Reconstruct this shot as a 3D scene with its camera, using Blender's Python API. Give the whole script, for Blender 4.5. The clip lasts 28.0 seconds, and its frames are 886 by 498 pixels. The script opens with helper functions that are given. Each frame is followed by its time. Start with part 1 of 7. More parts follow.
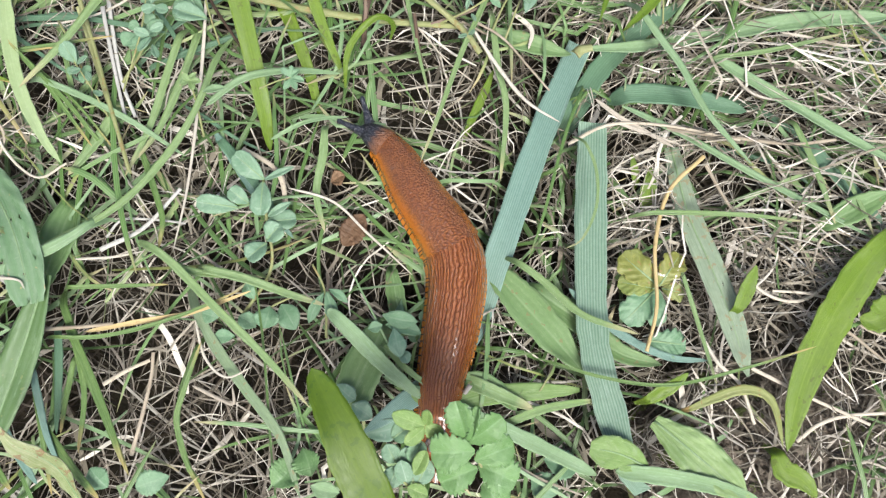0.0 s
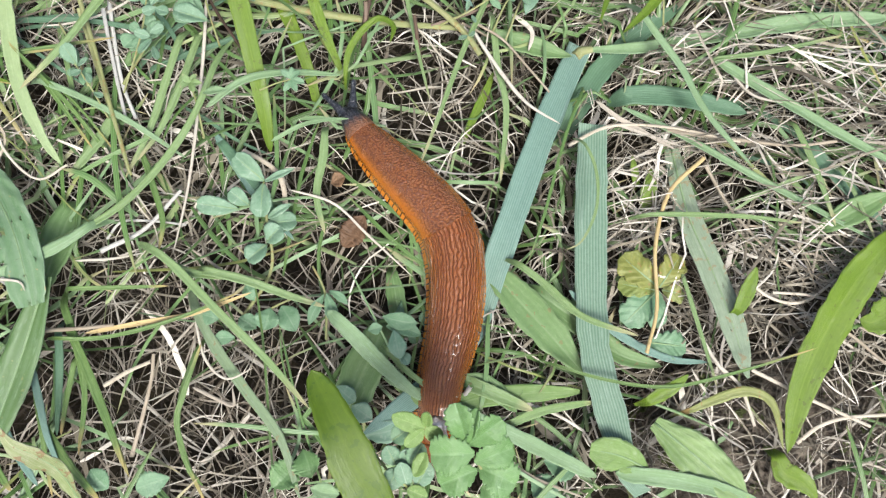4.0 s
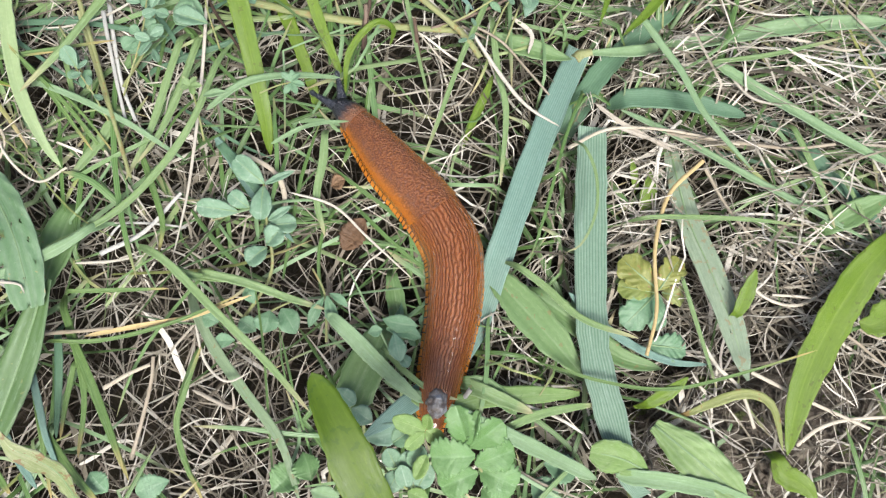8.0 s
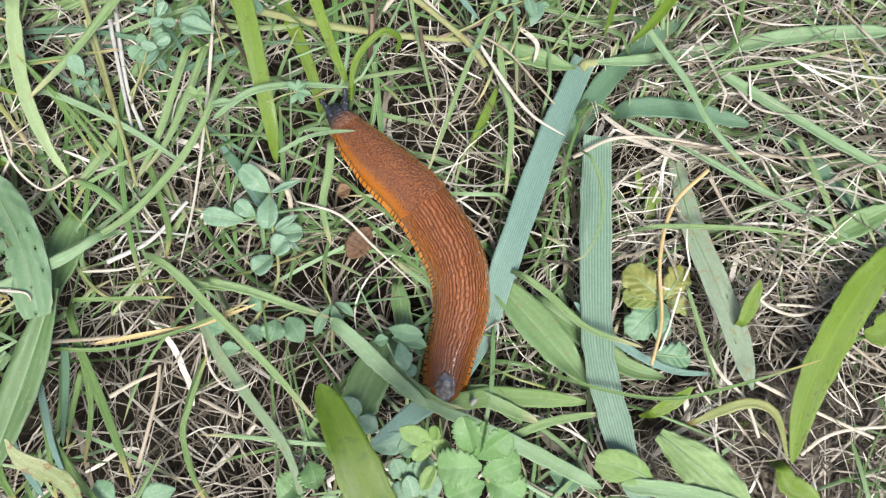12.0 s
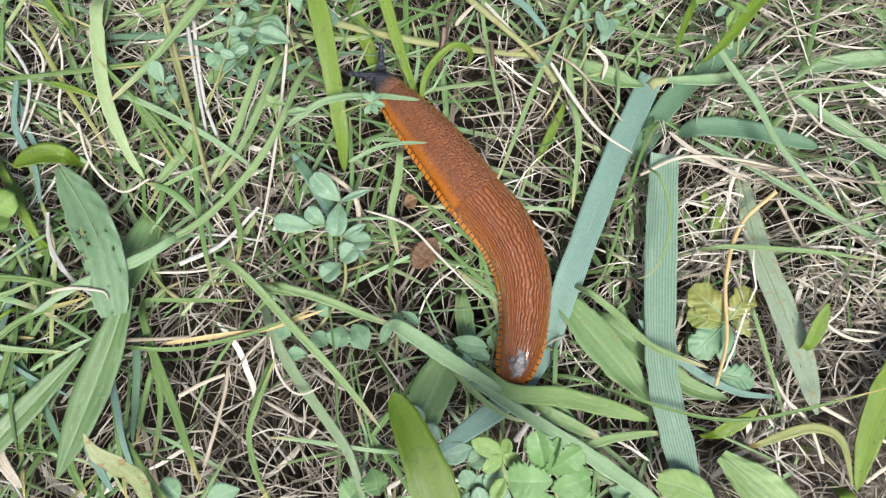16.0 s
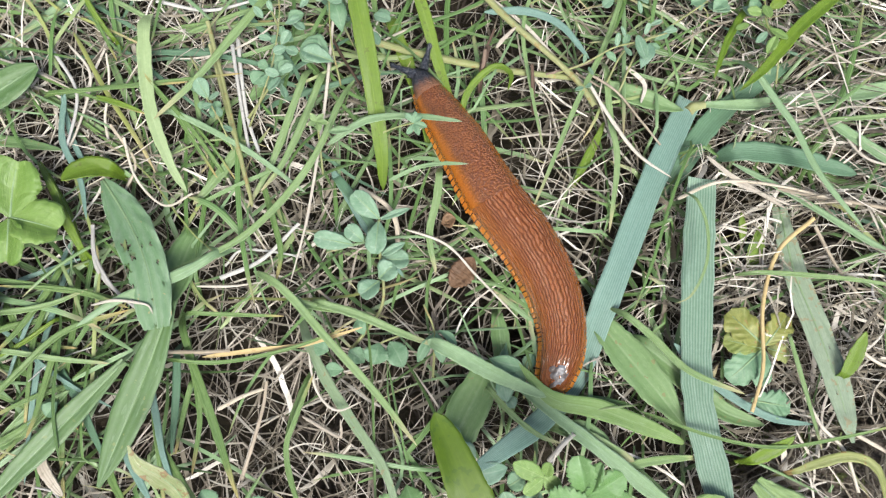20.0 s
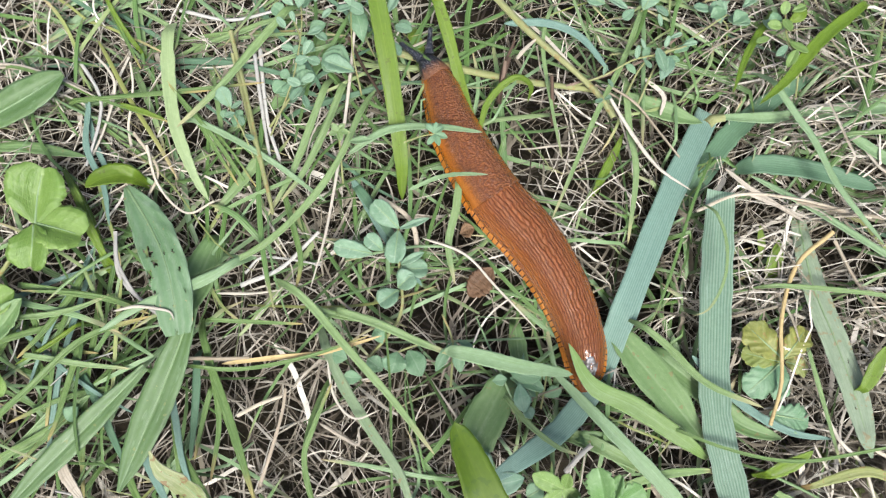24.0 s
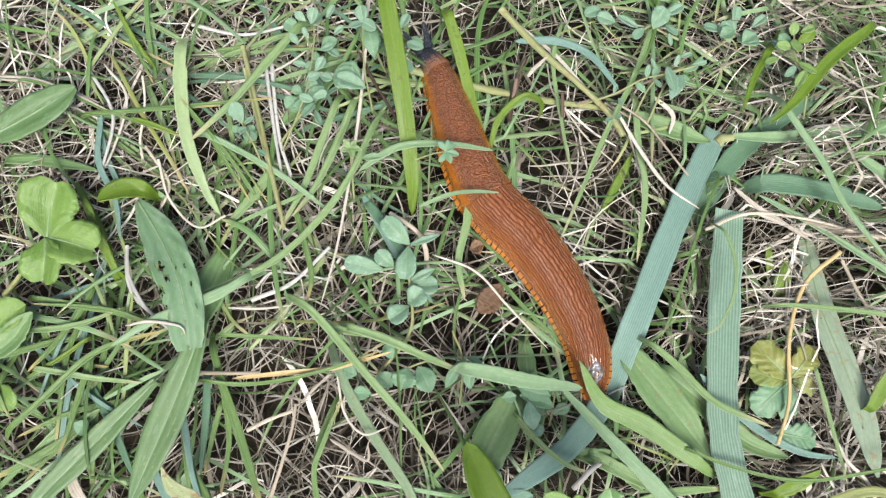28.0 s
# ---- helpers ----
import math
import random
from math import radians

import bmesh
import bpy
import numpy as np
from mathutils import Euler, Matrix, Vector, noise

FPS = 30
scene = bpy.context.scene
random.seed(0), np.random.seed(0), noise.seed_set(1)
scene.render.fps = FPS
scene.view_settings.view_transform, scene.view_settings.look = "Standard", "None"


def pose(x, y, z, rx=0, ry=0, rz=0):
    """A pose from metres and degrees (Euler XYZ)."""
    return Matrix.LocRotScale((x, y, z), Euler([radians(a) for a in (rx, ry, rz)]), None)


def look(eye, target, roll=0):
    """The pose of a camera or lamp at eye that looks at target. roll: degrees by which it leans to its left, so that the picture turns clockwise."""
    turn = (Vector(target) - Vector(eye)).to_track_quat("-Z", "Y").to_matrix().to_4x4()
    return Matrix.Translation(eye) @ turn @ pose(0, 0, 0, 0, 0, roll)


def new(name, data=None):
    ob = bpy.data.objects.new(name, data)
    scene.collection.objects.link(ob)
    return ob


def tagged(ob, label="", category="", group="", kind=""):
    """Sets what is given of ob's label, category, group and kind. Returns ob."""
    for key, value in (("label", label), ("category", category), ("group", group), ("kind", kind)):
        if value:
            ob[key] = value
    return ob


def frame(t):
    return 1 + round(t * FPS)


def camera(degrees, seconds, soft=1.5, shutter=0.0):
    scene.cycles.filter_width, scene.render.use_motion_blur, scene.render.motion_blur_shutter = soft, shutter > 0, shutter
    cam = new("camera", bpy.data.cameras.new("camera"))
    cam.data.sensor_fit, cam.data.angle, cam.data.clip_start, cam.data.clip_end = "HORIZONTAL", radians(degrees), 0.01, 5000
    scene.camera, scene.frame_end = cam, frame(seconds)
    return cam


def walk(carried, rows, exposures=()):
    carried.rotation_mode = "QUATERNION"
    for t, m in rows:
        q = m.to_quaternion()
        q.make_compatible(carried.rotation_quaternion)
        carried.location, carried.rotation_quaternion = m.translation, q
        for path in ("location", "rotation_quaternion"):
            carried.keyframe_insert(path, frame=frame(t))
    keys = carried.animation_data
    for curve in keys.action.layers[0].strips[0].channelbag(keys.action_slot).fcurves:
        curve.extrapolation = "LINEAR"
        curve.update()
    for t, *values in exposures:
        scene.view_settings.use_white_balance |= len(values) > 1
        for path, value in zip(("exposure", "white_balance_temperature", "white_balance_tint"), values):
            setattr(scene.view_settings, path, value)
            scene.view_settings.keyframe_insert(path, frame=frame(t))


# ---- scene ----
# ---------- camera ----------
cam = camera(62, 28.0, soft=1.3)
walk(cam, [
    (0.0, pose(-0.00044, -0.00090, 0.20763, 11.237, -2.233, 0.701)),
    (1.0, pose(-0.00043, -0.00079, 0.20769, 11.278, -2.157, 0.697)),
    (2.0, pose(-0.00028, -0.00069, 0.20767, 11.229, -2.165, 0.710)),
    (3.0, pose(-0.00007, -0.00047, 0.20768, 11.166, -2.126, 0.736)),
    (6.0, pose(-0.00032, -0.00061, 0.20803, 11.472, -2.210, 0.707)),
    (7.0, pose(-0.00052, -0.00063, 0.20790, 11.469, -2.278, 0.719)),
    (8.0, pose(-0.00072, -0.00060, 0.20787, 11.464, -2.301, 0.697)),
    (9.0, pose(-0.00090, -0.00045, 0.20795, 11.412, -2.347, 0.683)),
    (10.0, pose(-0.00109, -0.00012, 0.20803, 11.374, -2.378, 0.705)),
    (10.5, pose(-0.00127, 0.00037, 0.20863, 11.769, -2.345, 0.700)),
    (11.0, pose(-0.00155, 0.00094, 0.20875, 11.685, -2.365, 0.724)),
    (11.5, pose(-0.00196, 0.00130, 0.20882, 11.624, -2.309, 0.804)),
    (12.0, pose(-0.00244, 0.00151, 0.20888, 11.530, -2.339, 0.802)),
    (12.5, pose(-0.00294, 0.00178, 0.20902, 11.462, -2.276, 0.866)),
    (14.5, pose(-0.00900, 0.00175, 0.20970, 11.685, -1.362, 2.122)),
    (15.0, pose(-0.01091, 0.00185, 0.21010, 11.877, -1.192, 2.433)),
    (15.5, pose(-0.01253, 0.00171, 0.21043, 12.105, -0.949, 2.786)),
    (16.0, pose(-0.01421, 0.00206, 0.21067, 12.037, -0.825, 3.050)),
    (16.5, pose(-0.01604, 0.00258, 0.21123, 12.218, -0.595, 3.437)),
    (17.0, pose(-0.01732, 0.00296, 0.21176, 12.391, -0.380, 3.711)),
    (17.5, pose(-0.01822, 0.00296, 0.21193, 12.522, -0.228, 3.952)),
    (18.0, pose(-0.01919, 0.00307, 0.21204, 12.492, -0.254, 4.011)),
    (18.5, pose(-0.01985, 0.00339, 0.21209, 12.435, -0.260, 4.104)),
    (19.0, pose(-0.02063, 0.00400, 0.21245, 12.302, -0.203, 4.193)),
    (19.5, pose(-0.02139, 0.00440, 0.21279, 12.454, -0.160, 4.318)),
    (20.0, pose(-0.02188, 0.00458, 0.21313, 12.604, -0.155, 4.410)),
    (20.5, pose(-0.02170, 0.00450, 0.21327, 12.750, -0.005, 4.491)),
    (21.0, pose(-0.02204, 0.00449, 0.21340, 12.861, 0.004, 4.600)),
    (21.5, pose(-0.02302, 0.00495, 0.21370, 12.857, -0.009, 4.675)),
    (23.5, pose(-0.02545, 0.00569, 0.21448, 12.914, 0.144, 5.082)),
    (24.0, pose(-0.02485, 0.00520, 0.21447, 13.061, 0.383, 5.155)),
    (24.5, pose(-0.02528, 0.00518, 0.21444, 13.167, 0.465, 5.309)),
    (25.0, pose(-0.02639, 0.00579, 0.21477, 12.987, 0.428, 5.397)),
    (25.5, pose(-0.02705, 0.00662, 0.21504, 12.931, 0.407, 5.458)),
    (26.0, pose(-0.02841, 0.00725, 0.21552, 13.030, 0.307, 5.578)),
    (26.5, pose(-0.02899, 0.00772, 0.21573, 13.063, 0.176, 5.573)),
    (27.0, pose(-0.02891, 0.00799, 0.21598, 13.123, 0.112, 5.559)),
    (27.5, pose(-0.02874, 0.00831, 0.21604, 13.092, 0.087, 5.593)),
    (28.0, pose(-0.02910, 0.00837, 0.21646, 13.318, 0.041, 5.556)),
], exposures=[(0.0, 0.54), (28.0, 0.54)])

# ---------- light: soft overcast daylight ----------
SUN_UP, SUN_ROUND = radians(58), radians(200)
world = bpy.data.worlds.new("overcast_sky")
scene.world = world
world.use_nodes = True
wn = world.node_tree
sky = wn.nodes.new("ShaderNodeTexSky")
sky.sky_type, sky.sun_disc = "NISHITA", False
sky.sun_elevation, sky.sun_rotation = SUN_UP, SUN_ROUND
sky.air_density, sky.dust_density = 1.0, 4.0
wn.links.new(sky.outputs[0], wn.nodes["Background"].inputs[0])
wn.nodes["Background"].inputs[1].default_value = 0.13
sun = new("sun", bpy.data.lights.new("sun", "SUN"))
sun.data.energy, sun.data.angle, sun.data.color = 4.8, radians(22), (1.0, 0.985, 0.96)
sun.matrix_world = look((0.12, -0.27, 0.48), (0, 0, 0))


# ---------- materials ----------
class Shade:
    """A small wrapper to lay out shader nodes."""

    def __init__(self, name, rough=0.5, spec=0.4):
        self.mat = bpy.data.materials.new(name)
        self.mat.use_nodes = True
        self.t = self.mat.node_tree
        self.b = self.t.nodes["Principled BSDF"]
        self.out = self.t.nodes["Material Output"]
        self.b.inputs["Roughness"].default_value = rough
        self.b.inputs["Specular IOR Level"].default_value = spec

    def node(self, kind, **kw):
        n = self.t.nodes.new(kind)
        for k, v in kw.items():
            n.inputs[k].default_value = v
        return n

    def link(self, a, b):
        self.t.links.new(a, b)

    def math(self, op, a, b=0.0, c=0.0):
        n = self.t.nodes.new("ShaderNodeMath")
        n.operation = op
        for i, v in enumerate((a, b, c)):
            if isinstance(v, (int, float)):
                n.inputs[i].default_value = v
            else:
                self.link(v, n.inputs[i])
        return n.outputs[0]

    def mix(self, f, a, b, kind="MIX"):
        n = self.t.nodes.new("ShaderNodeMixRGB")
        n.blend_type = kind
        for i, v in enumerate((f, a, b)):
            if isinstance(v, (int, float)):
                n.inputs[i].default_value = v
            elif isinstance(v, tuple):
                n.inputs[i].default_value = (*v, 1)
            else:
                self.link(v, n.inputs[i])
        return n.outputs[0]

    def noise(self, scale, detail=3.0, vec=None, rough=0.55):
        n = self.node("ShaderNodeTexNoise", Scale=scale, Detail=detail, Roughness=rough)
        if vec is None:
            vec = self.node("ShaderNodeTexCoord").outputs["Object"]
        self.link(vec, n.inputs["Vector"])
        return n.outputs[0]

    def ramp(self, f, *stops):
        n = self.t.nodes.new("ShaderNodeValToRGB")
        els = n.color_ramp.elements
        while len(els) < len(stops):
            els.new(0.5)
        for e, (p, c) in zip(els, stops):
            e.position, e.color = p, (*c, 1)
        self.link(f, n.inputs[0])
        return n.outputs[0]

    def uv(self):
        n = self.t.nodes.new("ShaderNodeUVMap")
        n.uv_map = "UVMap"
        s = self.t.nodes.new("ShaderNodeSeparateXYZ")
        self.link(n.outputs[0], s.inputs[0])
        return n.outputs[0], s.outputs[0], s.outputs[1]

    def bump(self, height, strength, dist):
        n = self.node("ShaderNodeBump", Strength=strength, Distance=dist)
        self.link(height, n.inputs["Height"])
        self.link(n.outputs[0], self.b.inputs["Normal"])
        return n

    def colour(self, c):
        self.link(c, self.b.inputs["Base Color"])

    def thin(self, c, amount):
        """Lets part of the light through, as a leaf does."""
        tr = self.t.nodes.new("ShaderNodeBsdfTranslucent")
        self.link(c, tr.inputs[0])
        m = self.node("ShaderNodeMixShader", Fac=amount)
        self.link(self.b.outputs[0], m.inputs[1])
        self.link(tr.outputs[0], m.inputs[2])
        self.link(m.outputs[0], self.out.inputs[0])


def leaf_material(name, c1, c2, ribs=5.0, rib_light=(0.3, 0.4, 0.25), rib_mix=0.15, midrib=0.3, spots=None, spot_at=0.62, rough=0.5, tip=None, bump=0.22, even=False, pinnate=0.0):
    s = Shade(name, min(rough, 0.42), 0.5)
    uv, u, v = s.uv()
    big, small = s.noise(60.0, 3.0), s.noise(900.0, 3.0)
    rnd = s.node("ShaderNodeObjectInfo").outputs["Random"]
    f = s.math("ADD", s.math("MULTIPLY", big, 0.9), s.math("MULTIPLY_ADD", rnd, 0.5, -0.2))
    col = s.mix(f, c1, c2)

    def streaks(across, along):
        c = s.node("ShaderNodeCombineXYZ")
        s.link(s.math("MULTIPLY", u, across), c.inputs[0])
        s.link(s.math("MULTIPLY", v, along), c.inputs[1])
        s.link(s.math("MULTIPLY", rnd, 40.0), c.inputs[2])
        return s.noise(1.0, 3.0, c.outputs[0], 0.6)

    def clip(x, gain, low, top=1.0):
        return s.math("MINIMUM", s.math("MAXIMUM", s.math("MULTIPLY_ADD", x, gain, low), 0.0), top)

    if even:
        wave = s.math("MULTIPLY_ADD", s.math("SINE", s.math("MULTIPLY", u, ribs * 2 * math.pi)), 0.5, 0.5)
        wave = s.math("MULTIPLY", s.math("POWER", wave, 1.4), s.math("MULTIPLY_ADD", streaks(ribs * 2.0, 5.0), 1.0, 0.45))
    else:
        wave = clip(streaks(ribs * 5.0, 3.0), 3.0, -1.0)
        rib_mix = rib_mix + 0.14
    col = s.mix(s.math("MULTIPLY", wave, rib_mix), col, rib_light)
    # hair-fine veins along the blade, and long pale streaks that paint in sheen
    hair = clip(streaks(ribs * 16.0 + 30.0, 2.0), 4.0, -1.6)
    col = s.mix(s.math("MULTIPLY", hair, 0.15), col, tuple(x * 0.42 for x in c1))
    col = s.mix(clip(streaks(ribs * 1.5 + 2.0, 9.0), 3.2, -1.85, 0.4), col, rib_light)
    edge = clip(s.math("ABSOLUTE", s.math("SUBTRACT", u, 0.5)), 30.0, -14.2, 0.35)
    col = s.mix(edge, col, rib_light)
    mid = s.math("SUBTRACT", 1.0, s.math("MULTIPLY", s.math("ABSOLUTE", s.math("SUBTRACT", u, 0.5)), 20.0))
    mid = s.math("MAXIMUM", mid, 0.0)
    col = s.mix(s.math("MULTIPLY", mid, midrib), col, rib_light)
    relief = s.math("MULTIPLY", wave, 0.8)
    if pinnate:
        # side veins that leave the midrib towards the tip
        slant = s.math("MULTIPLY_ADD", s.math("ABSOLUTE", s.math("SUBTRACT", u, 0.5)), -0.62, v)
        vein = s.math("MULTIPLY", s.math("ABSOLUTE", s.math("SUBTRACT", s.math("FRACT", s.math("MULTIPLY", slant, pinnate)), 0.5)), 2.0)
        vein = clip(vein, 5.0, -4.0)
        col = s.mix(s.math("MULTIPLY", vein, 0.15), col, rib_light)
        relief = s.math("SUBTRACT", relief, s.math("MULTIPLY", vein, 0.4))
    col = s.mix(s.math("MULTIPLY", small, 0.45), col, tuple(x * 0.5 for x in c1))
    if spots:
        spot = s.math("GREATER_THAN", s.noise(420.0, 2.0), spot_at)
        col = s.mix(s.math("MULTIPLY", spot, 0.8), col, spots)
    if tip:
        near = s.math("MULTIPLY", s.math("SUBTRACT", s.math("ADD", v, s.math("MULTIPLY", big, 0.3)), 0.95), 5.0)
        near = s.math("MINIMUM", s.math("MAXIMUM", near, 0.0), 0.9)
        col = s.mix(near, col, tip)
    s.colour(col)
    relief = s.math("ADD", relief, s.math("MULTIPLY", small, 0.6))
    s.bump(s.math("SUBTRACT", relief, s.math("MULTIPLY", hair, 0.5)), bump + 0.12, 0.0004)
    s.thin(col, 0.18)
    return s.mat


def straw_material(name, dark, mid, light, rough=0.6, per_island=False):
    s = Shade(name, rough, 0.3)
    uv, u, v = s.uv()
    rnd = s.node("ShaderNodeNewGeometry").outputs["Random Per Island"] if per_island else s.node("ShaderNodeObjectInfo").outputs["Random"]
    f = s.math("ADD", s.math("MULTIPLY", rnd, 0.75), s.math("MULTIPLY_ADD", s.noise(120.0, 4.0), 0.7, -0.22))
    col = s.ramp(f, (0.05, dark), (0.5, mid), (0.95, light))
    stripe = s.math("MULTIPLY_ADD", s.math("SINE", s.math("MULTIPLY", u, 25.0)), 0.5, 0.5)
    col = s.mix(s.math("MULTIPLY", stripe, 0.22), col, tuple(x * 0.45 for x in mid))
    blot = s.math("GREATER_THAN", s.noise(700.0, 3.0), 0.64)
    col = s.mix(s.math("MULTIPLY", blot, 0.35), col, tuple(x * 0.5 for x in dark))
    s.colour(col)
    s.bump(s.math("ADD", stripe, s.noise(1500.0, 2.0)), 0.5, 0.0002)
    s.thin(col, 0.05)
    return s.mat


M = {
    "blue": leaf_material("blue_green_ribbed_leaf", (0.12, 0.225, 0.17), (0.16, 0.28, 0.225), 12.0, (0.30, 0.43, 0.37), 0.5, 0.0, bump=0.25, even=True),
    "bluep": leaf_material("pale_blue_green_leaf", (0.14, 0.25, 0.088), (0.235, 0.355, 0.185), 9.0, (0.40, 0.52, 0.39), 0.16, 0.1, rough=0.38),
    "bluew": leaf_material("light_ribbed_leaf", (0.12, 0.22, 0.135), (0.165, 0.27, 0.185), 11.0, (0.42, 0.54, 0.45), 0.45, 0.0, bump=0.3, even=True),
    "dark": leaf_material("low_blue_green_leaf", (0.075, 0.165, 0.085), (0.125, 0.235, 0.14), 9.0, (0.22, 0.33, 0.24), 0.2, 0.0, even=True),
    "green": leaf_material("plain_green_leaf", (0.11, 0.205, 0.062), (0.17, 0.275, 0.11), 5.0, (0.28, 0.39, 0.21), 0.16, 0.4, (0.18, 0.17, 0.07), 0.68, bump=0.14, even=True),
    "pale": leaf_material("light_green_grass", (0.125, 0.215, 0.055), (0.225, 0.33, 0.14), 8.0, (0.34, 0.45, 0.27), 0.12, 0.25, None, 0.6, 0.36, (0.36, 0.33, 0.18)),
    "lime": leaf_material("yellow_green_grass", (0.08, 0.155, 0.006), (0.145, 0.23, 0.016), 9.0, (0.22, 0.31, 0.06), 0.09, 0.3, (0.08, 0.11, 0.015), 0.66, 0.36),
    "fresh": leaf_material("springy_green_grass", (0.105, 0.20, 0.03), (0.185, 0.295, 0.085), 8.0, (0.34, 0.45, 0.25), 0.12, 0.3, None, 0.6, 0.36),
    "straight": leaf_material("pale_yellow_green_grass", (0.23, 0.33, 0.12), (0.34, 0.44, 0.22), 8.0, (0.46, 0.54, 0.35), 0.12, 0.2, None, 0.6, 0.36),
    "spot": leaf_material("spotted_ageing_leaf", (0.15, 0.235, 0.11), (0.24, 0.32, 0.18), 5.0, (0.38, 0.45, 0.33), 0.25, 0.1, (0.22, 0.19, 0.10), 0.66, 0.6),
    "curl": leaf_material("yellowing_leaf", (0.18, 0.23, 0.05), (0.30, 0.32, 0.11), 3.0, (0.42, 0.42, 0.22), 0.2, 0.3, (0.26, 0.16, 0.06), 0.60, 0.6),
    "stem": leaf_material("yellow_green_stalk", (0.20, 0.24, 0.06), (0.33, 0.34, 0.15), 2.0, (0.45, 0.44, 0.28), 0.25, 0.2, (0.26, 0.2, 0.08), 0.62, 0.5),
    "herb": leaf_material("grey_green_leaflet", (0.10, 0.215, 0.105), (0.18, 0.31, 0.18), 1.0, (0.30, 0.42, 0.28), 0.06, 0.35, None, 0.6, 0.5, pinnate=8.0),
    "burnet": leaf_material("fresh_green_leaflet", (0.10, 0.205, 0.065), (0.165, 0.29, 0.12), 3.0, (0.25, 0.38, 0.2), 0.07, 0.4, None, 0.6, 0.45, pinnate=8.0),
    "cinq": leaf_material("yellow_turning_leaf", (0.12, 0.21, 0.05), (0.26, 0.25, 0.04), 3.0, (0.36, 0.36, 0.12), 0.08, 0.25, (0.24, 0.18, 0.05), 0.66, 0.6, pinnate=8.0),
    "clover": leaf_material("clover_leaf", (0.10, 0.20, 0.025), (0.17, 0.28, 0.06), 3.0, (0.28, 0.38, 0.14), 0.07, 0.35, None, 0.6, 0.5, pinnate=11.0),
    "plantain": leaf_material("grey_green_plantain_leaf", (0.075, 0.15, 0.04), (0.118, 0.205, 0.072), 4.0, (0.27, 0.38, 0.24), 0.2, 0.45, (0.16, 0.20, 0.07), 0.70, 0.4, bump=0.2, even=True),
    "gnawed": leaf_material("gnawed_pale_leaf", (0.12, 0.225, 0.10), (0.195, 0.305, 0.18), 4.0, (0.34, 0.43, 0.32), 0.2, 0.4, (0.30, 0.25, 0.12), 0.69, 0.4, bump=0.3, even=True),
    "trefoil": leaf_material("dew_grey_leaflet", (0.12, 0.235, 0.13), (0.185, 0.315, 0.20), 1.0, (0.40, 0.50, 0.40), 0.05, 0.55, None, 0.6, 0.45, pinnate=7.0),
    "salad": leaf_material("pale_toothed_leaflet", (0.10, 0.21, 0.058), (0.155, 0.285, 0.105), 1.0, (0.24, 0.38, 0.20), 0.05, 0.3, None, 0.6, 0.45, pinnate=7.0),
    "shoot": leaf_material("yellow_green_leaflet", (0.115, 0.215, 0.042), (0.175, 0.285, 0.08), 1.0, (0.36, 0.46, 0.2), 0.05, 0.4, None, 0.6, 0.45, pinnate=6.0),
    "yellowed": leaf_material("yellowed_lobe", (0.13, 0.185, 0.04), (0.24, 0.23, 0.045), 1.0, (0.44, 0.42, 0.14), 0.05, 0.4, (0.24, 0.15, 0.05), 0.66, 0.5, pinnate=6.0),
    "deeplime": leaf_material("dark_yellow_green_blade", (0.055, 0.11, 0.002), (0.095, 0.155, 0.004), 7.0, (0.13, 0.20, 0.01), 0.0, 0.2, (0.045, 0.09, 0.005), 0.60, 0.42, bump=0.16),
    "wide": leaf_material("pale_wide_leaf", (0.17, 0.28, 0.085), (0.25, 0.365, 0.145), 6.0, (0.38, 0.48, 0.27), 0.3, 0.3, None, 0.6, 0.4, bump=0.3, even=True),
    "weathered": leaf_material("weathered_grey_leaf", (0.17, 0.25, 0.145), (0.25, 0.325, 0.215), 6.0, (0.40, 0.46, 0.36), 0.3, 0.1, (0.24, 0.20, 0.11), 0.61, 0.55, bump=0.3),
    "rib": leaf_material("pale_midrib", (0.17, 0.28, 0.12), (0.25, 0.36, 0.19), 1.0, (0.36, 0.46, 0.29), 0.1, 0.0, None, 0.6, 0.45),
    "straw": straw_material("dry_straw", (0.22, 0.18, 0.125), (0.45, 0.39, 0.30), (0.62, 0.57, 0.47)),
    "straww": straw_material("bleached_straw", (0.31, 0.27, 0.21), (0.45, 0.41, 0.34), (0.60, 0.555, 0.47)),
    "gray": straw_material("grey_stalk", (0.3, 0.29, 0.27), (0.42, 0.41, 0.38), (0.52, 0.51, 0.47)),
    "tan": straw_material("tan_stalk", (0.36, 0.26, 0.11), (0.48, 0.37, 0.18), (0.58, 0.50, 0.30)),
    "brown": straw_material("brown_dead_leaf", (0.07, 0.04, 0.025), (0.13, 0.075, 0.04), (0.22, 0.14, 0.08)),
    "twig": straw_material("dark_twig", (0.04, 0.025, 0.018), (0.10, 0.065, 0.045), (0.24, 0.18, 0.14)),
    "litter": straw_material("straw_litter", (0.024, 0.019, 0.013), (0.25, 0.22, 0.165), (0.82, 0.775, 0.68), 0.62, True),
    "drypale": leaf_material("pale_dry_leaf", (0.15, 0.23, 0.06), (0.40, 0.38, 0.22), 6.0, (0.6, 0.56, 0.45), 0.2, 0.2, (0.20, 0.12, 0.06), 0.60, 0.7),
    "decayed": straw_material("decayed_brown_straw", (0.03, 0.022, 0.016), (0.24, 0.205, 0.16), (0.55, 0.50, 0.42), 0.65, True),
    # lowest straws: the shade of deep gaps is put into their dark colour
    "gapshade": straw_material("gap_shaded_rotting_straw", (0.009, 0.007, 0.005), (0.026, 0.019, 0.013), (0.10, 0.08, 0.056), 0.75, True),
}


